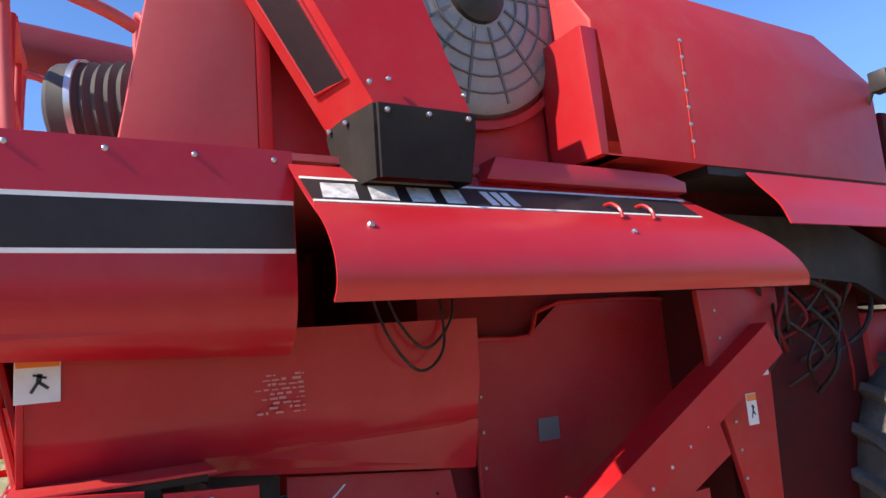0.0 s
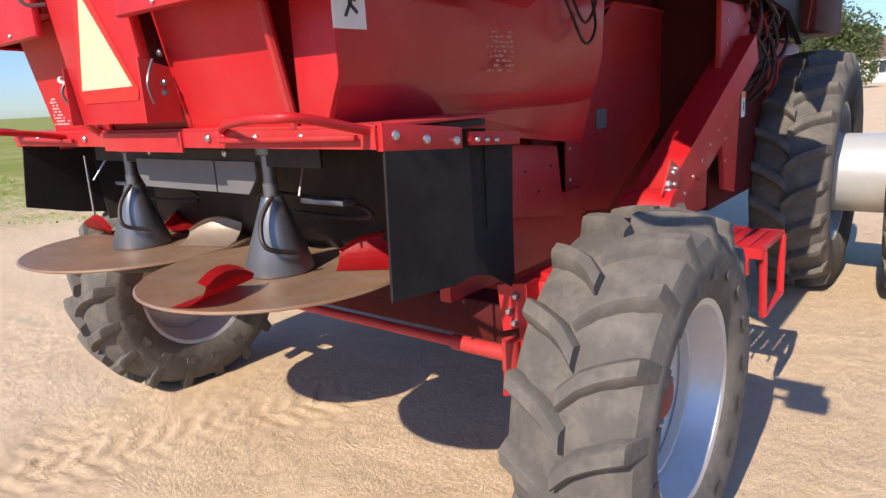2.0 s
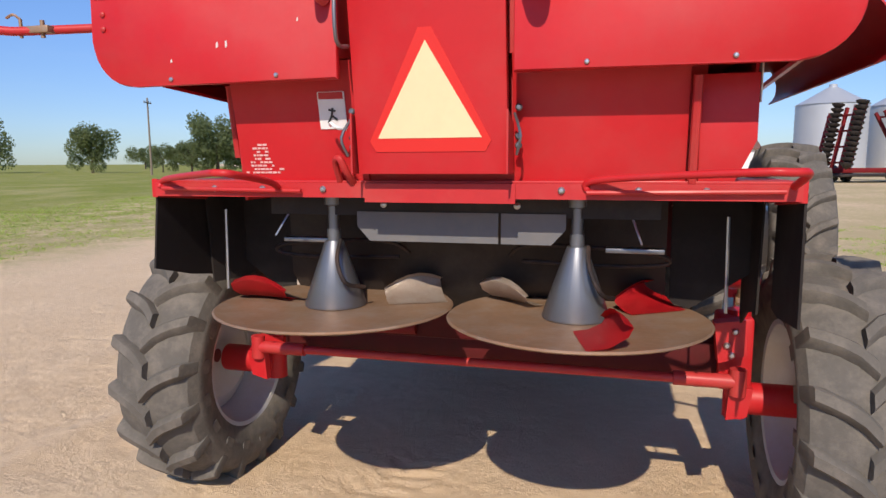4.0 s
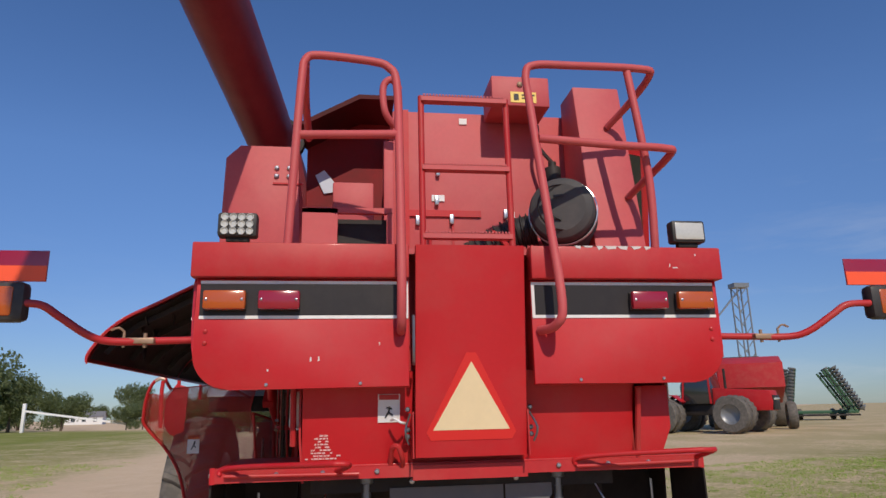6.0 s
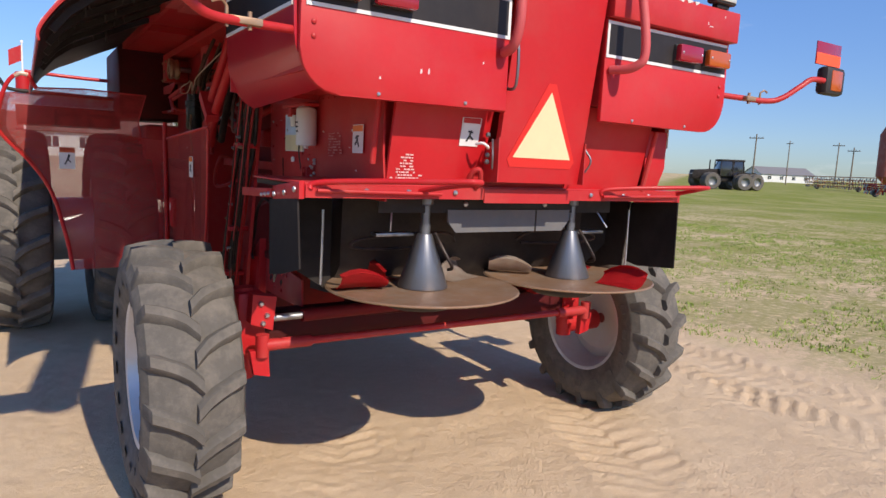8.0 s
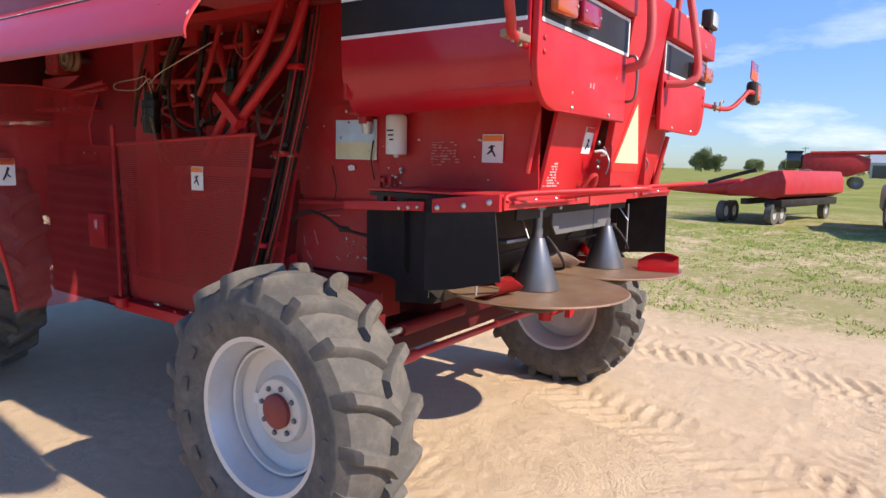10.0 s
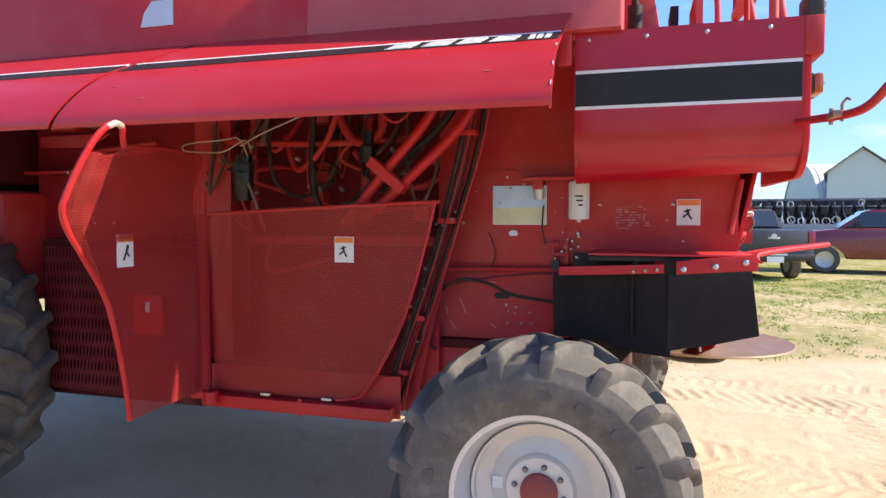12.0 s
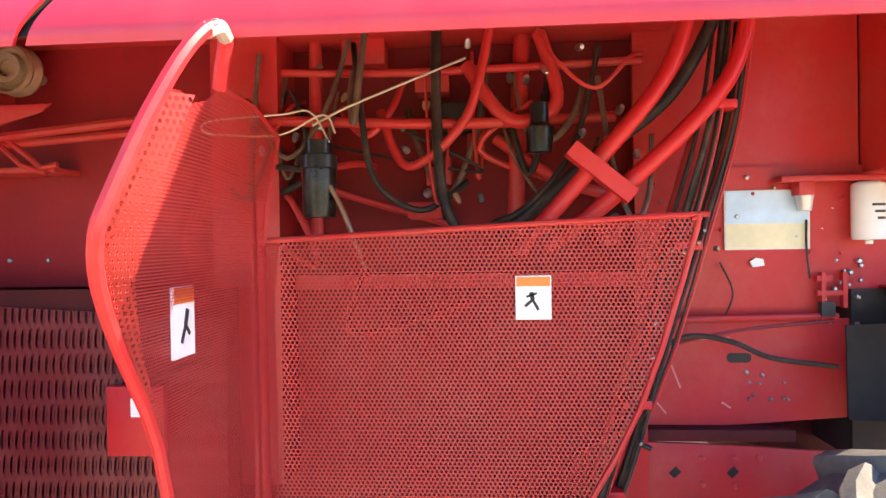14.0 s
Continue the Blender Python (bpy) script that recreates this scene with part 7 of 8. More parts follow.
tube(bm, [(1.30, 4.25, 3.0), (1.38, 4.22, 3.12), (1.42, 4.2, 3.15)], 0.012, 8, 4)
part("side_work_lamp", bm, BLACK_PLASTIC, combine)


# small bolts, scuffs and chips over the flanks
rnd = random.Random(90)
for k in range(16):
    bm = B()
    bolt(bm, (-0.782, rnd.uniform(0.90, 1.58), rnd.uniform(1.66, 1.97)), (-1, 0, 0), rnd.uniform(0.005, 0.009), 0.008)
    part("bolt", bm, rnd.choice((STEEL, RED_DULL)), combine)
for k in range(9):
    bm = B()
    bolt(bm, (-0.778, 0.18 + k * 0.075, 1.965), (-1, 0, 0), 0.006, 0.006)
    part("bolt", bm, RED_DULL, combine)
for k in range(10):
    y, z, w = rnd.uniform(0.2, 1.55), rnd.uniform(1.60, 1.95), rnd.uniform(0.006, 0.022)
    bm = B()
    prism(bm, [(y, z), (y + w, z + w * 0.2), (y + w * 0.7, z + w * 0.6), (y + w * 0.1, z + w * 0.4)], -0.7795, -0.7765, "x")
    part("paint_chip", bm, CHIP, combine)
for k in range(7):
    bm = B()
    bolt(bm, (1.152, 2.90 + 0.012 * k, 1.95 - k * 0.13), (1, 0, 0), 0.008, 0.008)
    part("bolt", bm, STEEL, combine)
for k in range(9):
    f = (k + 0.5) / 9
    bm = B()
    bolt(bm, (1.228, 1.98 + 1.1 * f, 1.085 + 0.59 * f), (1, 0, 0), 0.009, 0.009)
    part("bolt", bm, STEEL, leg)
for k in range(6):
    bm = B()
    bolt(bm, (0.803, 0.98 + k * 0.11, 1.20 + 0.10 * (k % 2)), (1, 0, 0), 0.006, 0.006)
    part("bolt", bm, BLACK_METAL, lp)
for k in range(5):
    bm = B()
    bolt(bm, (0.756, 1.80 + 0.0 * k, 1.20 + k * 0.15), (1, 0, 0), 0.008, 0.008)
    part("bolt", bm, STEEL, shield_r)
for t0, y0, w in ((0.66, 0.868, 0.006), (0.80, 0.868, 0.004), (0.90, 0.868, 0.005)):
    decal(left_prof, t0, t0 + 0.02, y0, y0 + w, CHIP, lh, "paint_chip", 0.003)
for k in range(14):
    t0, y0, w = rnd.uniform(0.5, 0.95), rnd.uniform(0.95, 4.4), rnd.uniform(0.008, 0.03)
    if not 2.7 < y0 < 3.1:
        decal(left_prof, t0, t0 + 0.006, y0, y0 + w, FADED_RED, lh if y0 < 2.7 else lf, "scuff", 0.0025)
bm = B()
tube(bm, [(1.27, 1.84, 0.98), (1.28, 1.90, 0.90), (1.275, 1.93, 0.86), (1.27, 1.89, 0.83)], 0.014, 8, 5)
part("boot_hook", bm, RUSTY, leg, "worn steel hook under the boot")

# thin lines, clips and fittings crowding the open bay
DUSTY_HOSE = material("dusty_brown_hose", (0.10, 0.055, 0.04), 0.7, vary=0.25, grain=0.1, big=6, stain=(0.30, 0.14, 0.10), stain_amount=0.6)
rnd = random.Random(140)
for k in range(18):
    y0, z0 = rnd.uniform(1.62, 2.95), rnd.uniform(2.25, 2.48)
    x0 = rnd.uniform(-0.98, -0.80)
    dy = rnd.uniform(-0.35, 0.35)
    drop = rnd.uniform(0.18, 0.55)
    pts = [(x0 + 0.08, y0, z0), (x0, y0 + dy * 0.2, z0 - drop * 0.6), (x0 - 0.02, y0 + dy * 0.6, z0 - drop), (x0 + 0.02, y0 + dy, z0 - drop * rnd.uniform(0.5, 0.9)), (x0 + 0.10, y0 + dy * 1.2, z0 - drop * 0.4)]
    bm = B()
    tube(bm, pts, rnd.choice((0.005, 0.007, 0.009, 0.012)), 8, 6)
    part("hydraulic_hose", bm, rnd.choice((HOSE_BLACK, DUSTY_HOSE, DUSTY_HOSE, RED_DULL)), combine)
for k in range(18):
    y, z, x = rnd.uniform(1.62, 2.95), rnd.uniform(1.78, 2.45), rnd.uniform(-0.98, -0.78)
    bm = B()
    bolt(bm, (x, y, z), (rnd.uniform(-1, 0), rnd.uniform(-0.5, 0.5), rnd.uniform(-1, 1)), rnd.uniform(0.009, 0.016), rnd.uniform(0.02, 0.045))
    part("fitting", bm, rnd.choice((STEEL, GALV, RUSTY)), combine)
for k in range(8):
    off, dx = rnd.uniform(-0.09, 0.07), rnd.uniform(-0.045, 0.03)
    pts = [(-0.95 + dx, 1.36 + off, 2.46), (-0.97 + dx, 1.41 + off * 0.9, 2.10), (-0.98 + dx, 1.50 + off * 0.8, 1.76), (-0.985 + dx, 1.61 + off * 0.8, 1.40), (-0.985 + dx, 1.73 + off * 0.7, 1.06), (-0.98 + dx, 1.84 + off, 0.72)]
    bm = B()
    tube(bm, pts, rnd.choice((0.004, 0.006, 0.008)), 8, 6)
    part("hydraulic_hose", bm, rnd.choice((HOSE_BLACK, DUSTY_HOSE, RED_DULL)), combine)

# ---- yard surroundings ----
LEAF = material("dusty_green_leaves", (0.135, 0.165, 0.075), 0.75, vary=0.4, big=0.5, grain=0.3, small=6)
lf_n, lf_l = LEAF.node_tree.nodes, LEAF.node_tree.links
lf_t, lf_m = lf_n.new("ShaderNodeBsdfTranslucent"), lf_n.new("ShaderNodeMixShader")
lf_t.inputs["Color"].default_value = (0.26, 0.32, 0.13, 1)
lf_m.inputs[0].default_value = 0.5
lf_l.new(lf_n["Principled BSDF"].outputs[0], lf_m.inputs[1])
lf_l.new(lf_t.outputs[0], lf_m.inputs[2])
lf_l.new(lf_m.outputs[0], lf_n["Material Output"].inputs["Surface"])
BARK = material("grey_brown_bark", (0.12, 0.09, 0.065), 0.9, vary=0.3, grain=0.2)
WOOD_POLE = material("weathered_pole_wood", (0.20, 0.16, 0.12), 0.85, vary=0.25)
TIN = material("galvanised_roof_sheet", (0.50, 0.52, 0.54), 0.45, metal=0.4, vary=0.1, big=0.3)
WALL_WHITE = material("white_siding", (0.70, 0.70, 0.68), 0.7, vary=0.08, big=0.3)
ROOF_BROWN = material("brown_roof_shingle", (0.17, 0.085, 0.065), 0.85, vary=0.2)
ROOF_GREY = material("grey_roof_sheet", (0.20, 0.19, 0.19), 0.6, vary=0.15)
WINDOW_DARK = material("window_glass_dark", (0.04, 0.05, 0.06), 0.1, coat=0.8)
CAR_GREY = material("dark_grey_car_paint", (0.050, 0.055, 0.060), 0.45, metal=0.2, coat=0.25, coat_rough=0.3, vary=0.08, stain=(0.10, 0.095, 0.085), stain_amount=0.3)
CAR_RED = material("maroon_car_paint", (0.22, 0.02, 0.03), 0.3, coat=0.8, vary=0.06)
GREEN_STEEL = material("green_implement_paint", (0.03, 0.10, 0.045), 0.5, vary=0.2)
ORANGE_STEEL = material("faded_orange_steel", (0.48, 0.20, 0.10), 0.6, vary=0.25)
RUST_RED = material("rusted_red_silo", (0.30, 0.07, 0.05), 0.7, vary=0.25, big=0.5, stain=(0.45, 0.25, 0.20), stain_amount=0.4)
STEEL_GREY = material("grey_implement_steel", (0.22, 0.23, 0.24), 0.45, metal=0.4, vary=0.2)


def at_yard(ob, x, y, turn=0.0, dz=0.0):
    ob.matrix_basis = pose(x, y, rise(x, y) + dz, 0, 0, turn)
    return ob


def leaf_cloud(seed, h, w, clumps, n):
    """A crown of small leaf faces in uneven clumps."""
    rnd = random.Random(seed)
    verts, faces = [], []
    centres = [(rnd.uniform(-w, w) * 0.75, rnd.uniform(-w, w) * 0.75, h * rnd.uniform(0.14, 0.90), rnd.uniform(0.14, 0.30) * h) for _ in range(clumps)]
    for _ in range(n):
        cx, cy, cz, r = rnd.choice(centres)
        d = Vector((rnd.gauss(0, 1), rnd.gauss(0, 1), rnd.gauss(0, 0.8))).normalized() * r * rnd.uniform(0.55, 1.0)
        p = Vector((cx, cy, cz)) + d
        if p.z < h * 0.02:
            continue
        s = h * rnd.uniform(0.010, 0.026)
        a = Vector((rnd.gauss(0, 1), rnd.gauss(0, 1), rnd.gauss(0, 1))).normalized()
        b = a.cross(Vector((rnd.gauss(0, 1), rnd.gauss(0, 1), rnd.gauss(0, 1)))).normalized()
        k = len(verts)
        verts += [p - a * s - b * s * 0.6, p + a * s - b * s * 0.5, p + a * s * 0.8 + b * s * 0.7, p - a * s * 0.7 + b * s * 0.6]
        faces.append((k, k + 1, k + 2, k + 3))
    me = bpy.data.meshes.new("crown")
    me.from_pydata([tuple(v) for v in verts], [], faces)
    me.materials.append(LEAF)
    return me


def tree(seed, h, w):
    t = thing("tree", "green leafy tree far across the field", "tree", "trees along the field")
    bm = B()
    rnd = random.Random(seed)
    lathe(bm, [(0, 0), (0.035 * h, 0), (0.025 * h, 0.3), (0.012 * h, 1), (0, 1)], (0, 0, -0.3), (0, 0, h * 0.6), 10)
    for k in range(6):
        a = k * 1.1 + rnd.random()
        z = h * rnd.uniform(0.22, 0.45)
        tube(bm, [(0, 0, z), (w * 0.25 * math.cos(a), w * 0.25 * math.sin(a), z + h * 0.12), (w * 0.55 * math.cos(a), w * 0.55 * math.sin(a), z + h * 0.27)], h * 0.008, 6, 3)
    part("trunk", bm, BARK, t)
    c = new("crown", leaf_cloud(seed, h, w, 22, 7000))
    c.parent = t
    return t


base_trees = [tree(1, 11, 5.0), tree(2, 13, 4.2), tree(3, 8, 4.5), tree(4, 15, 6.0)]
spots = []
rnd = random.Random(8)
for x, y, k, sc in ((-150, 183, 2, 1.0), (-131, 181, 0, 0.75), (-122, 181, 1, 0.75), (-113, 180, 0, 0.85), (-106, 182, 2, 0.9), (-93, 172, 3, 0.72), (-88, 170, 1, 0.75), (-84, 178, 0, 0.8), (-78, 150, 0, 0.8), (-70, 151, 3, 0.6), (-64, 158, 2, 0.85),
                    (-58, 190, 0, 0.9), (-50, 195, 2, 1.0), (-44, 210, 0, 0.8), (-36, 205, 2, 1.1), (-28, 215, 0, 0.9), (-12, 70, 3, 0.42), (-6, 60, 1, 0.48), (-10, 64, 0, 0.5), (-35, 108, 2, 0.42), (-32, 106, 2, 0.5), (-28.5, 107, 2, 0.62), (-26, 108, 2, 0.58), (-23, 106, 2, 0.5), (-20, 107, 2, 0.46), (-17, 105, 2, 0.5), (-14, 106, 2, 0.5), (-50, 122, 2, 0.85), (-62.5, 118, 3, 0.86), (-58, 121, 1, 0.75), (-75.5, 112, 0, 0.92), (-80, 110, 2, 0.8), (-72, 115, 2, 0.8), (-85, 108, 2, 0.6), (-95, 101, 0, 0.8), (-118, 98, 0, 0.95), (-131, 97, 2, 0.7)):
    spots.append((x, y, k, sc))
for k in range(26):
    spots.append((340 + rnd.uniform(-30, 60), 100 - k * 5 + rnd.uniform(-2, 2), rnd.randrange(3), rnd.uniform(0.55, 1.0)))
for k in range(14):
    spots.append((-300 + k * 20, 420 + rnd.uniform(-30, 30), rnd.randrange(4), rnd.uniform(0.6, 1.0)))
placed = set()
for x, y, k, sc in spots:
    m = pose(x, y, rise(x, y), 0, 0, rnd.uniform(0, 360)) @ Matrix.Diagonal((sc, sc, sc * rnd.uniform(0.9, 1.1), 1))
    if k not in placed:
        base_trees[k].matrix_basis = m
        placed.add(k)
    else:
        o = copy_thing(base_trees[k], Matrix.Identity(4))
        o.matrix_basis = m


def utility_pole(x, y, h):
    t = thing("utility_pole", "grey wooden utility pole with crossarm", "pole", "utility poles")
    bm = B()
    lathe(bm, [(0, 0), (0.16, 0), (0.10, 1), (0, 1)], (0, 0, -0.5), (0, 0, h + 0.5), 10)
    part("post", bm, WOOD_POLE, t)
    bm = B()
    box(bm, -1.2, 1.2, -0.06, 0.06, h - 0.75, h - 0.60)
    part("crossarm", bm, WOOD_POLE, t)
    for xx in (-1.05, -0.4, 0.4, 1.05):
        bm = B()
        cyl(bm, (xx, 0, h - 0.6), (xx, 0, h - 0.42), 0.05, 8)
        part("insulator", bm, STEEL_GREY, t)
    return at_yard(t, x, y, random.Random(int(x)).uniform(60, 110))


for x, y, h in ((-62, 76, 10.5), (290, -20, 11), (290, -31, 12), (290, -43, 13.5), (290, 30, 11), (290, 12, 9), (160, 92, 11), (150, 75, 10), (105, 66, 9), (130, 62, 8)):
    utility_pole(x, y, h)


def building(name, label, x, y, turn, w, d, h, roof_h, wall_m, roof_m, windows=0, door=False):
    t = thing(name, label, "building")
    bm = B()
    prism(bm, [(-d / 2, 0), (d / 2, 0), (d / 2, h), (0, h + roof_h), (-d / 2, h)], -w / 2, w / 2, "x")
    part("wall", bm, wall_m, t)
    bm = B()
    for s in (-1, 1):
        quad(bm, (-w / 2 - 0.4, s * (d / 2 + 0.4), h - 0.15), (w / 2 + 0.4, s * (d / 2 + 0.4), h - 0.15), (w / 2 + 0.4, 0, h + roof_h + 0.1), (-w / 2 - 0.4, 0, h + roof_h + 0.1), 0.12)
    part("roof", bm, roof_m, t)
    for k in range(windows):
        xx = -w / 2 + w * (k + 0.7) / (windows + 0.4)
        for s in (-1, 1):
            bm = B()
            box(bm, xx - 0.7, xx + 0.7, s * (d / 2 + 0.02) - 0.03, s * (d / 2 + 0.02) + 0.03, h * 0.35, h * 0.8)
            win = part("window", bm, WINDOW_DARK, t)
            bm = B()
            for x0, x1, z0, z1 in ((-0.8, -0.7, 0.32, 0.83), (0.7, 0.8, 0.32, 0.83), (-0.8, 0.8, 0.8, 0.83), (-0.8, 0.8, 0.32, 0.35), (-0.04, 0.04, 0.35, 0.8)):
                box(bm, xx + x0, xx + x1, s * (d / 2 + 0.04) - 0.03, s * (d / 2 + 0.04) + 0.03, h * z0, h * z1)
            part("window_frame", bm, WALL_WHITE, win)
    if door:
        for s in (-1, 1):
            # closed dark panel, coloured as the shade inside the doorway
            bm = B()
            box(bm, w * 0.15, w * 0.45, s * (d / 2 + 0.03) - 0.04, s * (d / 2 + 0.03) + 0.04, 0, h * 0.8)
            part("door", bm, WINDOW_DARK, t, "dark panel for the shade of an open doorway")
    return at_yard(t, x, y, turn)


hs = building("house", "long white house with brown shingle roof", 4, 92, 4, 26, 9, 2.9, 1.9, WALL_WHITE, ROOF_BROWN, 7)
bm = B()
box(bm, -5.0, -4.2, -0.4, 0.4, 3.5, 5.9)
part("chimney", bm, ROOF_BROWN, hs, "brown brick chimney")
building("house", "white farmhouse among trees", -113, 300, 10, 18, 9, 3.2, 2.0, WALL_WHITE, ROOF_GREY, 4)
building("shed", "white house with grey roof beside parked tractors", 247, 146, -25, 22, 12, 3.0, 2.6, WALL_WHITE, ROOF_GREY, 4)
building("shed", "grey metal machine shed with dark doorway", 228, 0, 90, 12, 9, 4.6, 2.0, TIN, TIN, 0, True)
building("barn", "white gabled barn with dark loft window", 86, -25, -14, 14, 6.5, 7.2, 2.6, WALL_WHITE, ROOF_GREY, 2)
building("barn", "long low grey metal building", 96, -38, 80, 26, 10, 4.2, 2.2, TIN, ROOF_GREY, 3)


def arched_shed(x, y, turn, r, length):
    """A rounded metal shed; its open arch looks along local -x."""
    t = thing("shed", "round-topped pale metal shed with grey end wall", "building")
    arc = [(r * math.cos(a), 1.0 + r * math.sin(a)) for a in [k * math.pi / 24 for k in range(25)]]
    bm = B()
    prism(bm, [(r - 0.1, 0)] + [(u * 0.985, z - 0.1) for u, z in arc] + [(-r + 0.1, 0)], 0.15, 0.35, "x")
    wall = part("wall", bm, TIN, t, "grey corrugated end wall")
    bm = B()
    box(bm, 0.10, 0.15, -2.4, 2.4, 0, 4.4)
    part("door", bm, ROOF_GREY, wall)
    bm = B()
    sheet(bm, [(r, 0)] + arc + [(-r, 0)], 0, length, "x", 0.08)
    part("roof", bm, WALL_WHITE, t, "pale curved metal roof")
    for k in range(int(length / 1.5)):
        bm = B()
        sheet(bm, [(u * 1.012, z + 0.02) for u, z in arc], 0.6 + k * 1.5, 0.68 + k * 1.5, "x", 0.05)
        part("seam", bm, TIN, t)
    return at_yard(t, x, y, turn)


arched_shed(97, -21, -86, 8.4, 22)


def grain_bin(x, y, r, h, label):
    t = thing("grain_bin", label, "grain bin", "grain bins")
    bm = B()
    prof = [(0, 0), (r, 0)]
    k = 0
    while k * 0.8 < h:
        prof += [(r + 0.05, k * 0.8), (r, k * 0.8 + 0.4)]
        k += 1
    lathe(bm, prof + [(r, h), (0, h)], (0, 0, 0), (0, 0, 1), 28)
    part("shell", bm, TIN, t)
    bm = B()
    lathe(bm, [(r + 0.15, h), (0.5, h + r * 0.55), (0.5, h + r * 0.62), (0, h + r * 0.65)], (0, 0, 0), (0, 0, 1), 28)
    part("roof", bm, TIN, t)
    return at_yard(t, x, y)


for x, y, r, h in ((27, 95, 4.2, 8.5), (37, 99, 4.2, 8.5), (-135, 274, 3, 7), (176, -48, 8, 9)):
    grain_bin(x, y, r, h, "corrugated steel grain bin")
t = thing("silo", "tall rusty red feed silo", "silo")
bm = B()
lathe(bm, [(0, 1.2), (1.5, 2.6), (1.55, 9.0), (0.6, 11.0), (0.6, 11.4), (0, 11.4)], (0, 0, 0), (0, 0, 1), 28)
part("shell", bm, RUST_RED, t)
for a in range(4):
    bm = B()
    cyl(bm, (1.4 * math.cos(a * 1.57), 1.4 * math.sin(a * 1.57), 0), (1.4 * math.cos(a * 1.57), 1.4 * math.sin(a * 1.57), 3), 0.09, 8)
    part("leg", bm, RUST_RED, t)
at_yard(t, 110, 47)
t = thing("elevator_tower", "tall steel grain elevator tower", "tower")
for k, (xx, yy) in enumerate(((-1.5, -1.5), (1.5, -1.5), (1.5, 1.5), (-1.5, 1.5))):
    bm = B()
    beam(bm, (xx, yy, 0), (xx, yy, 38), 0.3, 0.3, up=(0, 1, 0))
    part("leg", bm, STEEL_GREY, t)
for k in range(9):
    for p, q in (((-1.5, -1.5, k * 4.2), (1.5, -1.5, k * 4.2 + 4.2)), ((1.5, 1.5, k * 4.2), (-1.5, 1.5, k * 4.2 + 4.2))):
        bm = B()
        beam(bm, p, q, 0.2, 0.2)
        part("brace", bm, STEEL_GREY, t)
bm = B()
box(bm, -2.2, 2.2, -1.6, 1.6, 37.6, 39)
beam(bm, (0, 0, 37), (-16, 0, 18), 0.4, 0.4)
part("head", bm, STEEL_GREY, t)
at_yard(t, 202, 315).scale = (1.9, 1.9, 1.65)


def simple_wheel(bm_name, parent, x, y, z, r, w, rim_mat=None):
    bm = B()
    lathe(bm, [(r * 0.52, -w / 2), (r * 0.9, -w / 2), (r, -w * 0.35), (r, w * 0.35), (r * 0.9, w / 2), (r * 0.52, w / 2)], (x, y, z), (1, 0, 0), 40, closed=True)
    for v in bm.verts:
        dy, dz = v.co.y - y, v.co.z - z
        if math.hypot(dy, dz) > r * 0.95:
            odd = round(math.atan2(dz, dy) / (2 * math.pi / 40) + (0.5 if v.co.x > x else 0)) % 2
            v.co.y, v.co.z = y + dy * (1 - 0.07 * odd), z + dz * (1 - 0.07 * odd)
    ty = part(bm_name, bm, TYRE, parent)
    bm = B()
    lathe(bm, [(0, 0.1 * w), (r * 0.3, 0.1 * w), (r * 0.5, 0.3 * w), (r * 0.54, 0.4 * w), (r * 0.54, -0.4 * w), (r * 0.5, -0.3 * w), (r * 0.3, -0.1 * w), (0, -0.1 * w)], (x, y, z), (1, 0, 0), 24)
    part("rim", bm, rim_mat or STEEL_GREY, ty)
    return ty


def tractor(label, body_m, x, y, turn, sc=1.0):
    """A big four-wheel-drive tractor; it looks along +y."""
    t = thing("tractor", label, "tractor", "parked tractors")
    bm = B()
    prism(bm, [(0.3, 1.1), (3.2, 1.1), (3.3, 1.5), (3.2, 2.1), (0.5, 2.3), (0.3, 2.3)], -0.55, 0.55, "x", 0.06)
    part("hood", bm, body_m, t)
    bm = B()
    box(bm, -0.5, 0.5, -2.6, 0.4, 0.9, 1.5, 0.05)
    part("frame", bm, BLACK_METAL, t)
    bm = B()
    box(bm, -0.50, 0.50, 3.24, 3.33, 1.12, 1.85, 0.03)
    part("grille", bm, BLACK_METAL, t, "black front grille")
    bm = B()
    box(bm, -0.45, 0.45, 3.32, 3.36, 1.62, 1.72, 0.01)
    part("head_lamp", bm, LENS_CLEAR, t)
    bm = B()
    prism(bm, [(-1.3, 1.5), (0.3, 1.5), (0.35, 2.2), (0.1, 3.2), (-1.1, 3.2), (-1.35, 2.4)], -0.8, 0.8, "x", 0.05)
    cabp = part("cab", bm, GLASS_DARK, t)
    bm = B()
    box(bm, -0.88, 0.88, -1.25, 0.25, 3.2, 3.4, 0.06)
    part("cab_roof", bm, body_m, t)
    for xx in (-0.8, 0.8):
        for yy in (-1.25, 0.28):
            bm = B()
            beam(bm, (xx, yy, 1.5), (xx, yy * 0.85, 3.2), 0.08, 0.08)
            part("cab_post", bm, body_m, t)
    bm = B()
    cyl(bm, (0.45, 1.0, 2.2), (0.45, 1.0, 3.3), 0.07, 10)
    part("exhaust", bm, BLACK_METAL, t)
    bm = B()
    for s in (-1, 1):
        sheet(bm, [(-2.9, 1.6), (-2.4, 1.95), (-1.6, 1.95), (-1.1, 1.6)], s * 1.0 - 0.35, s * 1.0 + 0.35, "x", 0.05)
    part("fender", bm, body_m, t)
    for yy in (-2.0, 1.7):
        for xx in (-1.95, -1.15, 1.15, 1.95):
            simple_wheel("wheel", t, xx, yy, 0.95, 0.95, 0.6, STEEL_GREY)
    o = at_yard(t, x, y, turn)
    o.scale = (sc, sc, sc)
    return t


tractor("red articulated tractor with dual wheels", RED, 19.8, 33, -140, 1.05)
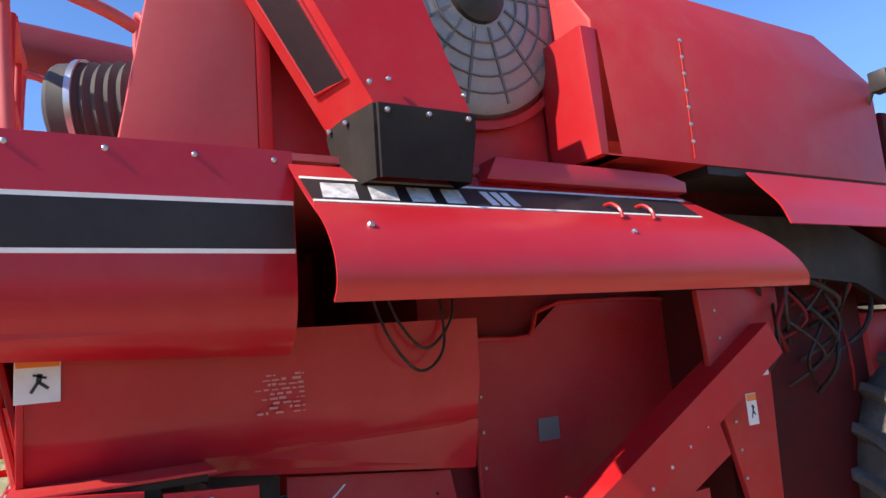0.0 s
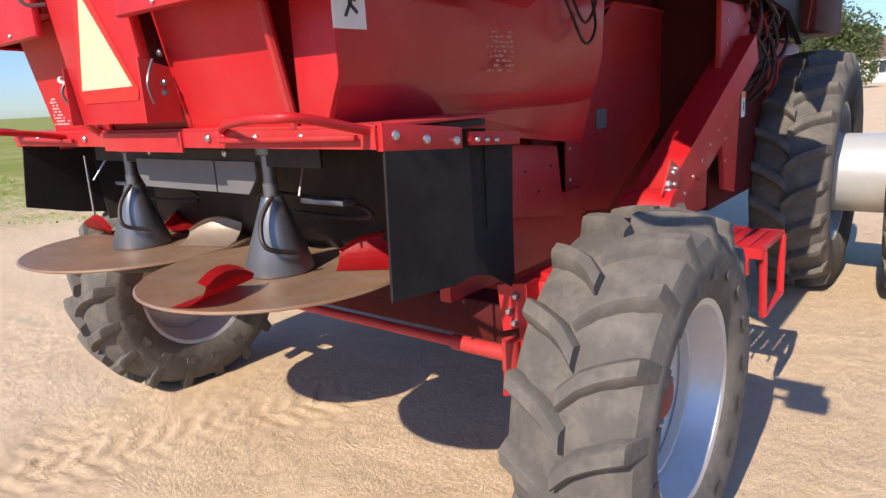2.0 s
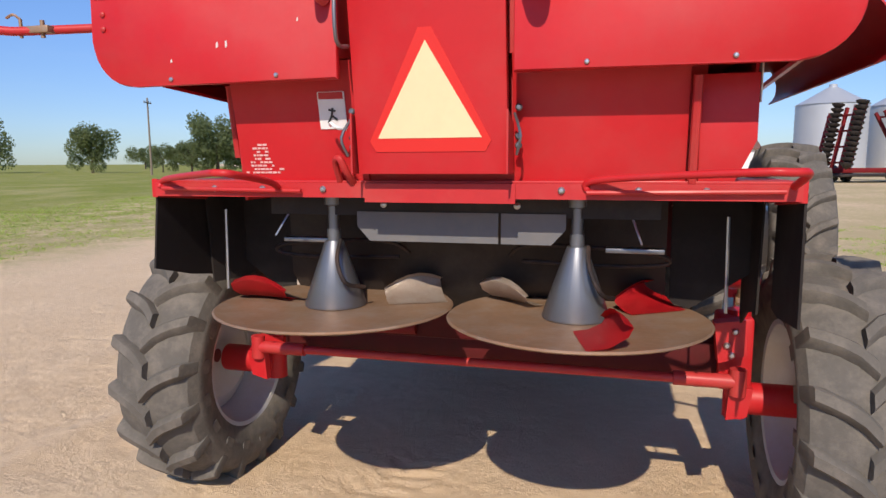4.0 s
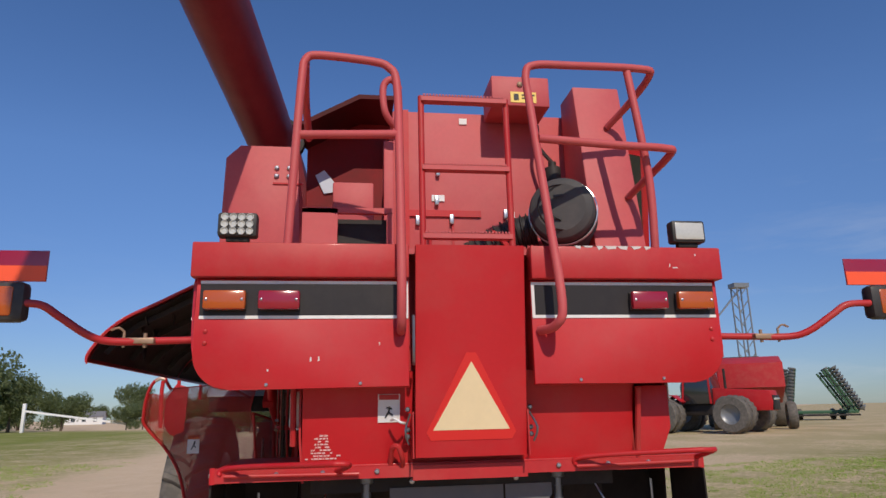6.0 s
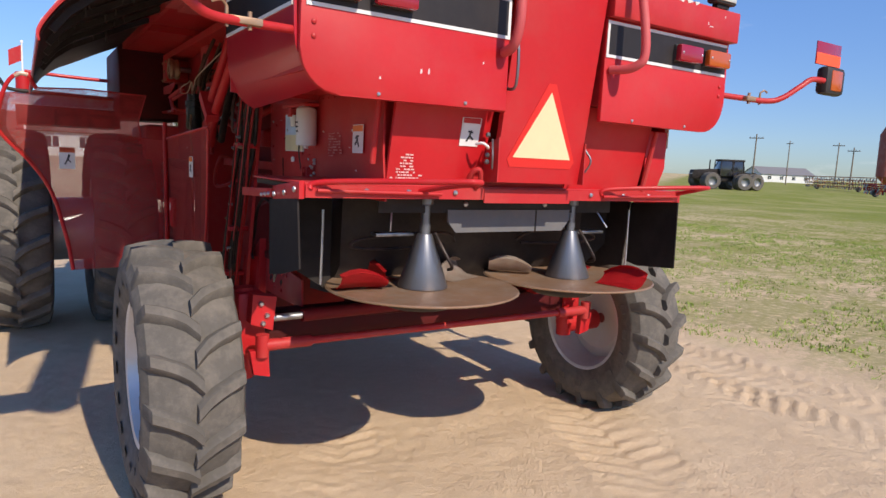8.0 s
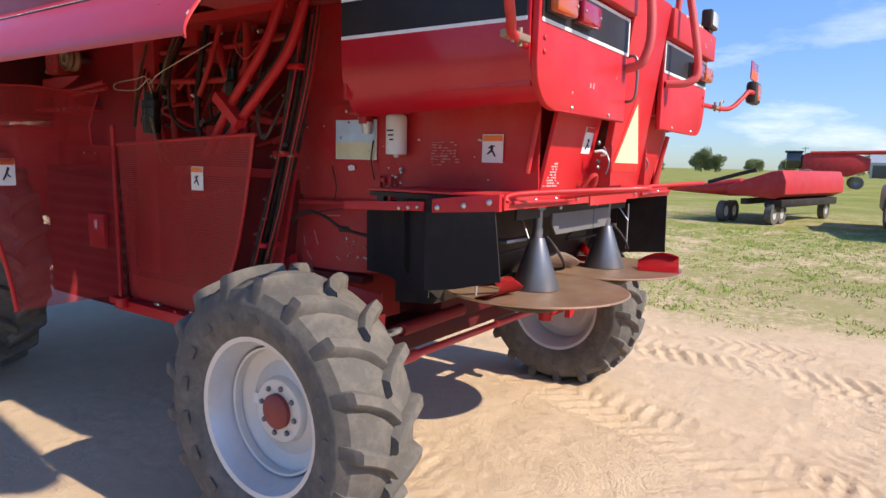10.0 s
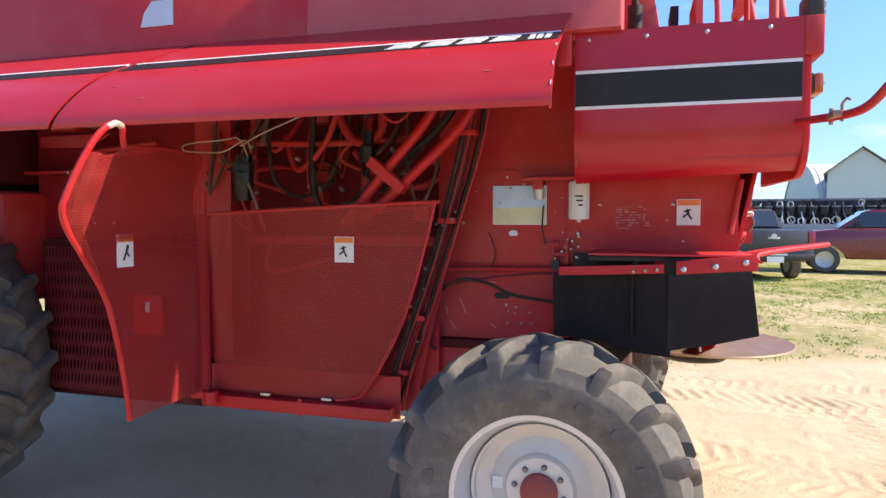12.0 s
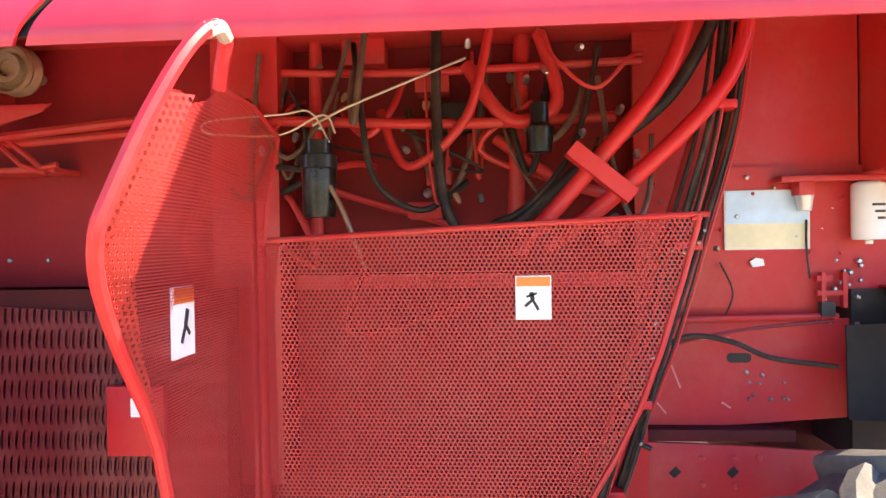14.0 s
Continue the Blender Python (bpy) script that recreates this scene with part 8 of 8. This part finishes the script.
tractor("dark old tractor parked on grass", BLACK_METAL, 64.8, 44.4, 60, 1.0)
tractor("dark tracked tractor parked on grass", BLACK_METAL, 70.0, 46.6, 75, 1.05)


def frame_implement(name, label, mat, x, y, turn, length, height, seed, kind, tilt=0.0):
    """A folded field implement: bars, uprights and rows of discs or teeth."""
    t = thing(name, label, kind)
    rnd = random.Random(seed)
    for k in range(4):
        bm = B()
        zz = 0.7 + k * height / 4
        beam(bm, (-length / 2, tilt * k, zz), (length / 2, tilt * k, zz + rnd.uniform(-0.1, 0.1)), 0.14, 0.14)
        part("bar", bm, mat, t)
    n = int(length / 0.55)
    for k in range(n):
        xx = -length / 2 + length * (k + 0.5) / n
        bm = B()
        beam(bm, (xx, 0, 0.3), (xx + rnd.uniform(-0.3, 0.3), tilt * 3.2, height * rnd.uniform(0.8, 1.05)), 0.08, 0.08)
        part("upright", bm, mat, t)
        for j in range(3):
            bm = B()
            zc = 0.5 + j * height / 3
            lathe(bm, [(0, -0.02), (0.26, -0.01), (0.27, 0), (0.26, 0.01), (0, 0.02)], (xx, rnd.uniform(-0.3, 0.3) + tilt * j, zc), (0.3, 1, 0.1), 14)
            part("disc_blade", bm, STEEL_GREY, t)
    for xx in (-length * 0.3, length * 0.3):
        simple_wheel("wheel", t, xx, 0.0, 0.45, 0.45, 0.3)
    return at_yard(t, x, y, turn)




def folded_planter(x, y, turn, length):
    """Folded row planter: two dark toolbars, a sloping deck and a crowd of row units with hoppers and bright wheels."""
    t = thing("planter", "folded dark planter with many chrome row wheels", "implement")
    rnd = random.Random(31)
    hl = length / 2
    for yy, zz, w, h in ((0.0, 1.05, 0.22, 0.22), (0.5, 1.62, 0.18, 0.18), (0.75, 2.42, 0.12, 0.14), (0.1, 0.62, 0.10, 0.16)):
        bm = B()
        beam(bm, (-hl, yy, zz), (hl, yy, zz), w, h)
        part("toolbar", bm, STEEL_GREY if zz > 2 else BLACK_METAL, t)
    bm = B()
    quad(bm, (-hl, -0.42, 1.02), (hl, -0.42, 1.02), (hl, -0.20, 1.36), (-hl, -0.20, 1.36), 0.03)
    part("deck", bm, STEEL_GREY, t, "sloping grey deck plate")
    bm = B()
    box(bm, -hl, hl, -0.2, 0.6, 0.72, 0.98, 0.03)
    part("trough", bm, BLACK_METAL, t)
    bm = B()
    box(bm, -hl, hl, 0.62, 0.70, 1.2, 2.40, 0.02)
    part("back_sheet", bm, BLACK_PLASTIC, t)
    n = int(length / 0.42)
    for k in range(n):
        xx = -hl + length * (k + 0.5) / n
        bm = B()
        box(bm, xx - 0.15, xx + 0.13, 0.20, 0.55, 1.75, 2.08 + rnd.uniform(-0.05, 0.1), 0.05)
        unit = part("hopper", bm, BLACK_PLASTIC, t)
        bm = B()
        box(bm, xx - 0.17, xx + 0.15, 0.17, 0.58, 2.10, 2.16, 0.02)
        part("lid", bm, STEEL_GREY, unit)
        for zc, r, yy in ((1.50, 0.17, 0.05), (2.26, 0.13, 0.40), (0.42, 0.22, 0.0)):
            c = (xx + rnd.uniform(-0.06, 0.06), yy + rnd.uniform(-0.08, 0.08), zc + rnd.uniform(-0.06, 0.06))
            bm = B()
            lathe(bm, [(r * 0.72, -0.03), (r, -0.035), (r, 0.035), (r * 0.72, 0.03)], c, (rnd.uniform(-0.5, 0.5), 1, rnd.uniform(-0.2, 0.2)), 16, closed=True)
            part("row_wheel", bm, SILVER if rnd.random() < 0.55 else BLACK_METAL, t)
        bm = B()
        tube(bm, [(xx, 0.1, 1.05), (xx + 0.05, -0.1, 1.4), (xx + rnd.uniform(-0.2, 0.2), 0.15, 1.8), (xx + rnd.uniform(-0.2, 0.2), 0.5, 2.3)], 0.03, 6, 3)
        part("seed_tube", bm, rnd.choice((BLACK_METAL, SILVER, STEEL_GREY)), t)
    for xx in (-length * 0.3, length * 0.3):
        simple_wheel("wheel", t, xx, 0.0, 0.45, 0.45, 0.3)
    return at_yard(t, x, y, turn)


def folded_harrow(x, y, turn, label, paint, blade):
    """Two wings of disc gangs folded up over a low carrier."""
    t = thing("disc_harrow", label, "implement")
    bm = B()
    box(bm, -3.4, 3.4, -0.15, 0.15, 0.55, 0.85, 0.03)
    part("carrier_beam", bm, paint, t)
    bm = B()
    box(bm, -3.0, 3.0, -1.6, 1.6, 0.35, 0.5, 0.03)
    part("disc_frame", bm, BLACK_METAL, t)
    for s, lean, lo, hi in ((-1, 0.5, -2.6, -1.9), (1, -1.9, 2.9, 0.9)):
        w = thing("wing", "", "")
        w.parent = t
        for k in range(5):
            yy = -1.7 + k * 0.85
            bm = B()
            beam(bm, (lo, yy, 0.8), (hi, yy, 4.6 - 0.1 * k), 0.17, 0.17)
            part("arm", bm, paint, w)
        for k in range(4):
            f = (k + 0.4) / 4
            bm = B()
            beam(bm, (lo + (hi - lo) * f, -1.8, 0.8 + 3.7 * f), (lo + (hi - lo) * f, 1.8, 0.8 + 3.7 * f), 0.12, 0.12)
            part("cross_bar", bm, paint, w)
        for yy in (-1.9, 0.4):
            for k in range(13):
                f = (k + 0.5) / 13
                bm = B()
                lathe(bm, [(0, -0.05), (0.34, 0.03), (0.35, 0.05), (0, 0.0)], (lo + (hi - lo) * f + s * 0.3, yy, 0.8 + 3.8 * f), (hi - lo, 0.3, 3.8), 12)
                part("disc_blade", bm, blade, w)
    for xx in (-2.2, -1.4, 1.4, 2.2):
        simple_wheel("wheel", t, xx, 0.5, 0.5, 0.5, 0.3)
    return at_yard(t, x, y, turn)


folded_harrow(42, 54, -20, "folded green disc harrow with upright wings", GREEN_STEEL, STEEL_GREY)
folded_harrow(15.4, 43, 15, "folded dark red disc harrow with black gangs", SHADE_DARK_RED, BLACK_METAL)
folded_planter(27, -9.5, 260, 13.0)
frame_implement("header", "row of orange and red farm equipment", ORANGE_STEEL, 117.5, 58, 55, 22.0, 2.2, 4, "implement", 0.05)


def grain_header(x, y, turn):
    """A low red cutting header lying on the grass, seen from its back."""
    t = thing("grain_header", "low red grain header lying on the grass", "header")
    bm = B()
    prism(bm, [(-0.5, 0.15), (0.9, 0.1), (1.0, 0.3), (0.0, 0.55), (-0.35, 1.75), (-0.5, 1.75)], -4.0, 4.0, "x", 0.03)
    part("body", bm, RED, t)
    for k in range(4):
        bm = B()
        box(bm, -3.8 + k * 1.95, -2.1 + k * 1.95, -0.56, -0.50, 0.35, 1.45, 0.03)
        part("back_panel", bm, RED_BRIGHT if k % 2 == 0 else RED_DULL, t)
    bm = B()
    beam(bm, (-4.0, -0.45, 1.85), (4.0, -0.45, 1.85), 0.14, 0.14)
    part("top_beam", bm, STEEL_GREY, t)
    for k in range(5):
        bm = B()
        box(bm, -4.05 + k * 2.0, -3.95 + k * 2.0, -0.62, -0.5, 0.1, 1.8, 0.01)
        part("rib", bm, RED_DULL, t)
    simple_wheel("wheel", t, -5.2, 0.0, 0.8, 0.8, 1.6)
    bm = B()
    box(bm, -8.6, -6.2, -0.4, 0.6, 0.3, 1.2, 0.08)
    part("feeder", bm, RED_DULL, t)
    return at_yard(t, x, y, turn)


grain_header(65.5, 59.0, -46)
frame_implement("wagon", "low red implement on grass", RED, 80, 33, 60, 9.0, 1.1, 6, "implement", 0.1)
t = thing("crossed_frame", "dark crossed steel frame standing upright", "frame")
for s in (-1, 1):
    bm = B()
    beam(bm, (-s * 2.4, 0, 0), (s * 1.9, 0, 4.6), 0.5, 0.35, up=(0, 1, 0))
    part("arm", bm, STEEL_GREY, t)
at_yard(t, 74.5, 67.5, -45)
t = thing("tank_stand", "green tank on a steel stand", "tank")
bm = B()
lathe(bm, [(0, -1.6), (0.9, -1.5), (1.0, -1.2), (1.0, 1.2), (0.9, 1.5), (0, 1.6)], (0, 0, 5.0), (1, 0, 0), 20)
part("tank", bm, GREEN_STEEL, t)
for xx in (-2.4, 2.4):
    for yy in (-0.8, 0.8):
        bm = B()
        beam(bm, (xx, yy, 0), (xx, yy, 4.0), 0.15, 0.15, up=(0, 1, 0))
        part("leg", bm, STEEL_GREY, t)
bm = B()
box(bm, -2.6, 2.6, -1, 1, 3.9, 4.1)
part("platform", bm, STEEL_GREY, t)
at_yard(t, 134, 53, 30)


def pickup(label, paint, x, y, turn, dz=0.0):
    """It looks along +y; its tailgate stands at y = 0."""
    t = thing("pickup_truck", label, "pickup truck", "parked pickups")
    bm = B()
    prof = [(0.0, 0.62), (0.05, 1.28), (1.75, 1.30), (1.80, 1.32), (4.0, 1.30), (5.35, 1.15), (5.5, 0.95), (5.5, 0.5), (4.95, 0.42)]
    prof += [(4.45 + 0.48 * math.cos(a), 0.42 + 0.48 * math.sin(a)) for a in (0.3, 0.9, 1.57, 2.2, 2.8)] + [(3.9, 0.42), (1.6, 0.42)]
    prof += [(1.1 + 0.48 * math.cos(a), 0.42 + 0.48 * math.sin(a)) for a in (0.3, 0.9, 1.57, 2.2, 2.8)] + [(0.5, 0.45)]
    prism(bm, prof, -0.98, 0.98, "x", 0.05)
    body = part("body", bm, paint, t)
    bm = B()
    lo = [bm.verts.new(p) for p in ((-0.93, 1.72, 1.28), (0.93, 1.72, 1.28), (0.93, 4.15, 1.28), (-0.93, 4.15, 1.28))]
    hi = [bm.verts.new(p) for p in ((-0.74, 1.98, 1.84), (0.74, 1.98, 1.84), (0.74, 3.35, 1.84), (-0.74, 3.35, 1.84))]
    bm.faces.new(hi)
    bm.faces.new(lo[::-1])
    for i in range(4):
        bm.faces.new((lo[i], lo[(i + 1) % 4], hi[(i + 1) % 4], hi[i]))
    bmesh.ops.bevel(bm, geom=bm.edges[:], offset=0.06, segments=3, affect="EDGES")
    part("cab", bm, paint, t)

    def pane(name, a, b, c, d, mat=WINDOW_DARK):
        bm = B()
        quad(bm, a, b, c, d, 0.012)
        part(name, bm, mat, t)

    pane("rear_window", (-0.78, 1.745, 1.36), (0.78, 1.745, 1.36), (0.68, 1.945, 1.78), (-0.68, 1.945, 1.78))
    pane("windscreen", (0.80, 4.03, 1.36), (-0.80, 4.03, 1.36), (-0.66, 3.42, 1.80), (0.66, 3.42, 1.80))
    for s in (-1, 1):
        for y0, y1 in ((2.02, 2.72), (2.80, 3.60)):
            bm = B()
            k = 0.87
            quad(bm, (s * 0.925, y0, 1.34), (s * 0.925, y1 + 0.25, 1.34), (s * 0.785, y1 - 0.05, 1.76), (s * 0.785, y0 + 0.1, 1.76), 0.012 * -s)
            part("side_window", bm, WINDOW_DARK, t)
        for yy in (0.0,):
            bm = B()
            box(bm, s * 0.90 - 0.085, s * 0.90 + 0.085, -0.015, 0.14, 0.86, 1.24, 0.02)
            part("tail_light", bm, RED_LENS, t, "red tail light")
        bm = B()
        box(bm, s * 1.0 - 0.012, s * 1.0 + 0.012, 2.0, 2.12, 1.10, 1.14)
        box(bm, s * 1.0 - 0.012, s * 1.0 + 0.012, 2.85, 2.97, 1.10, 1.14)
        part("door_handle", bm, SILVER, t)
        bm = B()
        box(bm, s * 1.08 - 0.10, s * 1.08 + 0.10, 3.60, 3.72, 1.32, 1.52, 0.02)
        part("side_mirror", bm, BLACK_PLASTIC, t)
        for yy in (1.1, 4.45):
            bm = B()
            lathe(bm, [(0.24, -0.12), (0.36, -0.13), (0.395, -0.10), (0.395, 0.10), (0.36, 0.13), (0.24, 0.12)], (s * 0.85, yy, 0.395), (1, 0, 0), 28, closed=True)
            ty = part("wheel", bm, TYRE, t)
            bm = B()
            lathe(bm, [(0, 0.06), (0.10, 0.07), (0.22, 0.09), (0.25, 0.11), (0.25, -0.11), (0, -0.05)], (s * 0.85, yy, 0.395), (s, 0, 0), 24)
            part("rim", bm, SILVER, ty)
    bm = B()
    box(bm, -0.80, 0.80, -0.018, 0.01, 0.80, 1.26, 0.012)
    part("tailgate", bm, paint, t)
    bm = B()
    box(bm, -0.14, 0.14, -0.03, -0.016, 1.06, 1.11, 0.004)
    cyl(bm, (0, -0.034, 1.13), (0, -0.018, 1.13), 0.07, 20)
    part("tailgate_badge", bm, SILVER, t)
    bm = B()
    box(bm, -0.95, 0.95, -0.14, 0.10, 0.52, 0.68, 0.03)
    part("rear_bumper", bm, BLACK_PLASTIC, t)
    bm = B()
    box(bm, -0.28, 0.28, -0.15, -0.135, 0.66, 0.70)
    box(bm, -0.20, 0.20, -0.152, -0.138, 0.48, 0.63)
    part("number_plate", bm, WHITE_PAINT, t, "blank white plate")
    return at_yard(t, x, y, turn, dz)


pickup("dark grey crew cab pickup parked on grass", CAR_GREY, 13.85, -2.7, -80)
pickup("maroon pickup parked beside farm equipment", CAR_RED, 17.5, -9.2, -8)

# other combines in the yard
def old_combine(label, x, y, turn, sc=1.0):
    t = thing("combine_harvester", label, "combine harvester", "combines across the yard")
    bm = B()
    prism(bm, [(-3.6, 1.9), (-3.6, 3.0), (-2.6, 3.35), (1.8, 3.5), (2.2, 3.3), (2.2, 1.3), (-1.8, 1.2)], -1.4, 1.4, "x", 0.06)
    part("body", bm, RED_DULL, t)
    bm = B()
    box(bm, -0.9, 0.9, 2.25, 3.7, 1.9, 3.5, 0.08)
    part("cab", bm, GLASS_DARK, t)
    bm = B()
    box(bm, -1.0, 1.0, 2.2, 3.85, 3.5, 3.7, 0.05)
    part("cab_roof", bm, BLACK_METAL, t)
    bm = B()
    tube(bm, [(-1.3, 1.6, 3.45), (-1.35, -2.0, 3.55), (-1.35, -5.4, 3.6), (-1.35, -5.8, 3.2)], 0.2, 14, 4)
    part("unloading_auger", bm, RED_DULL, t)
    for xx in (-1.6, 1.6):
        simple_wheel("wheel", t, xx, 1.8, 0.95, 0.95, 0.65)
        simple_wheel("wheel", t, xx, -2.6, 0.62, 0.62, 0.4)
    at_yard(t, x, y, turn).scale = (sc, sc, sc)
    return t


old_combine("older red combine with long unloading auger parked on grass", 74, 5.0, 8)
old_combine("red combine seen from behind beyond a tractor", 25.5, 38.5, -28, 1.3)

# corn header on a trailer
t = thing("header_trailer", "red corn header on a low trailer", "header trailer")
bm = B()
prism(bm, [(-0.5, 1.02), (1.15, 0.92), (1.5, 1.1), (1.5, 1.55), (1.35, 1.92), (1.0, 1.88), (0.2, 1.58), (-0.5, 1.32)], -3.2, 3.2, "x", 0.06)
part("header_body", bm, RED_DULL, t)
for k in range(8):
    bm = B()
    lathe(bm, [(0.0, 1.0), (0.05, 0.93), (0.16, 0.6), (0.30, 0.15), (0.32, 0), (0, 0)], (-2.9 + k * 0.82, -0.1, 1.28), (0, -2.9, -0.22), 12)
    part("snout", bm, RED_DULL, t)
bm = B()
tube(bm, [(3.22, -1.2, 1.42), (3.22, -0.2, 1.72), (3.22, 0.5, 1.92)], 0.07, 8, 4)
part("divider_bar", bm, BLACK_METAL, t)
bm = B()
box(bm, -3.0, 3.0, 0.75, 1.35, 0.62, 0.90, 0.05)
part("gear_case", bm, BLACK_METAL, t)
bm = B()
beam(bm, (-4.6, 0.2, 0.8), (3.4, 0.2, 0.8), 0.2, 0.2)
beam(bm, (-4.6, 0.2, 0.8), (-6.4, 0.2, 0.5), 0.12, 0.12)
part("trailer_beam", bm, BLACK_METAL, t)
for xx in (-2.6, 2.2, 2.9):
    for yy in (-0.7, 1.0):
        bm = B()
        lathe(bm, [(0.2, -0.12), (0.38, -0.12), (0.38, 0.12), (0.2, 0.12)], (xx, yy, 0.38), (0, 1, 0), 20, closed=True)
        ty = part("wheel", bm, TYRE, t)
        bm = B()
        lathe(bm, [(0, 0.05), (0.2, 0.1), (0.2, -0.1), (0, -0.05)], (xx, yy, 0.38), (0, 1, 0), 16)
        part("rim", bm, SILVER, ty)
at_yard(t, 18.9, 1.9, 168).scale = (0.78, 0.78, 0.78)

# flagpole, hydrant, marker post
t = thing("flagpole", "pale flagpole in front of the house", "flagpole")
bm = B()
lathe(bm, [(0, 0), (0.10, 0), (0.06, 1), (0.12, 1.0), (0.10, 1.02), (0, 1.025)], (0, 0, 0), (0, 0, 9), 10)
part("pole", bm, WHITE_PAINT, t)
bm = B()
quad(bm, (0.05, 0, 7.7), (-0.9, 0.3, 7.2), (-0.9, 0.3, 8.4), (0.05, 0, 8.9), 0.02)
part("flag", bm, RED_DULL, t)
at_yard(t, -1.9, 60)
t = thing("fire_hydrant", "small red fire hydrant on the lawn", "hydrant")
bm = B()
lathe(bm, [(0, 0), (0.16, 0), (0.16, 0.06), (0.11, 0.08), (0.11, 0.5), (0.15, 0.52), (0.15, 0.56), (0.09, 0.68), (0.03, 0.72), (0, 0.74)], (0, 0, 0), (0, 0, 1), 16)
for s in (-1, 1):
    cyl(bm, (0, 0, 0.42), (s * 0.19, 0, 0.42), 0.05, 10)
part("body", bm, RED_BRIGHT, t)
at_yard(t, -0.9, 50)
t = thing("marker_post", "white post with a slanted rail", "post")
bm = B()
box(bm, -0.22, 0.22, -0.22, 0.22, 0, 4.3, 0.03)
part("post", bm, WHITE_PAINT, t)
bm = B()
beam(bm, (0, 0, 3.2), (16, 2, 0.7), 0.35, 0.3)
part("rail", bm, WHITE_PAINT, t)
at_yard(t, -50, 108)

# ---- grass and prints in the sand ----
BLADE = material("grass_blades", (0.24, 0.36, 0.05), 0.85, vary=0.4, big=2.0, stain=(0.46, 0.40, 0.18), stain_amount=0.7)


def grass(count, seed, x0, x1, y0, y1, inside):
    rnd = random.Random(seed)
    verts, faces = [], []
    for _ in range(count):
        x, y = rnd.uniform(x0, x1), rnd.uniform(y0, y1)
        if not inside(x, y, rnd):
            continue
        z = rise(x, y) - 0.01
        for b in range(5):
            a = rnd.uniform(0, 6.283)
            h, w = rnd.uniform(0.02, 0.055), rnd.uniform(0.006, 0.014)
            px, py = x + rnd.gauss(0, 0.04), y + rnd.gauss(0, 0.04)
            lx, ly = rnd.gauss(0, 0.5) * h, rnd.gauss(0, 0.5) * h
            k = len(verts)
            verts += [(px - w * math.cos(a), py - w * math.sin(a), z), (px + w * math.cos(a), py + w * math.sin(a), z), (px + lx, py + ly, z + h)]
            faces.append((k, k + 1, k + 2))
    me = bpy.data.meshes.new("grass")
    me.from_pydata(verts, [], faces)
    me.materials.append(BLADE)
    return tagged(new("grass", me), "short patchy green and dry grass", "grass", kind="stuff")


def east_lawn(x, y, rnd):
    edge = 3.85 - 0.5 * min(y, 0.0)
    d = x - edge + noise.noise(Vector((x * 0.7, y * 0.7, 1))) * 0.8
    if d < 0:
        return False
    return noise.noise(Vector((x * 1.1, y * 1.1, 5))) + 0.5 * noise.noise(Vector((x * 4, y * 4, 2))) + min(d * 0.05, 0.35) > 0.12


def west_lawn(x, y, rnd):
    d = -8.8 - x + noise.noise(Vector((x * 0.5, y * 0.5, 4))) * 1.2
    if d < 0:
        return False
    return noise.noise(Vector((x * 0.6, y * 0.6, 9))) + 0.5 * noise.noise(Vector((x * 3, y * 3, 2))) + d * 0.06 > 0.05


grass(26000, 5, 3.4, 15, -9, 16, east_lawn)
grass(16000, 6, -20, -8, 0, 24, west_lawn)


# loose clods and straw bits
bm = B()
rnd = random.Random(77)
for _ in range(1800):
    x, y = rnd.uniform(-4.5, 4.2), rnd.uniform(-2.6, 4.5)
    r = rnd.uniform(0.003, 0.010)
    k = [bm.verts.new((x + r * math.cos(a) * rnd.uniform(0.7, 1.3), y + r * math.sin(a) * rnd.uniform(0.7, 1.3), 0.004 * rnd.random())) for a in (0, 1.57, 3.14, 4.71)]
    top = bm.verts.new((x, y, r * 0.7))
    for i in range(4):
        bm.faces.new((k[i], k[(i + 1) % 4], top))
tagged(part("sand_clods", bm, GROUND, None), "small sand clods scattered over the yard", "clods", kind="stuff")
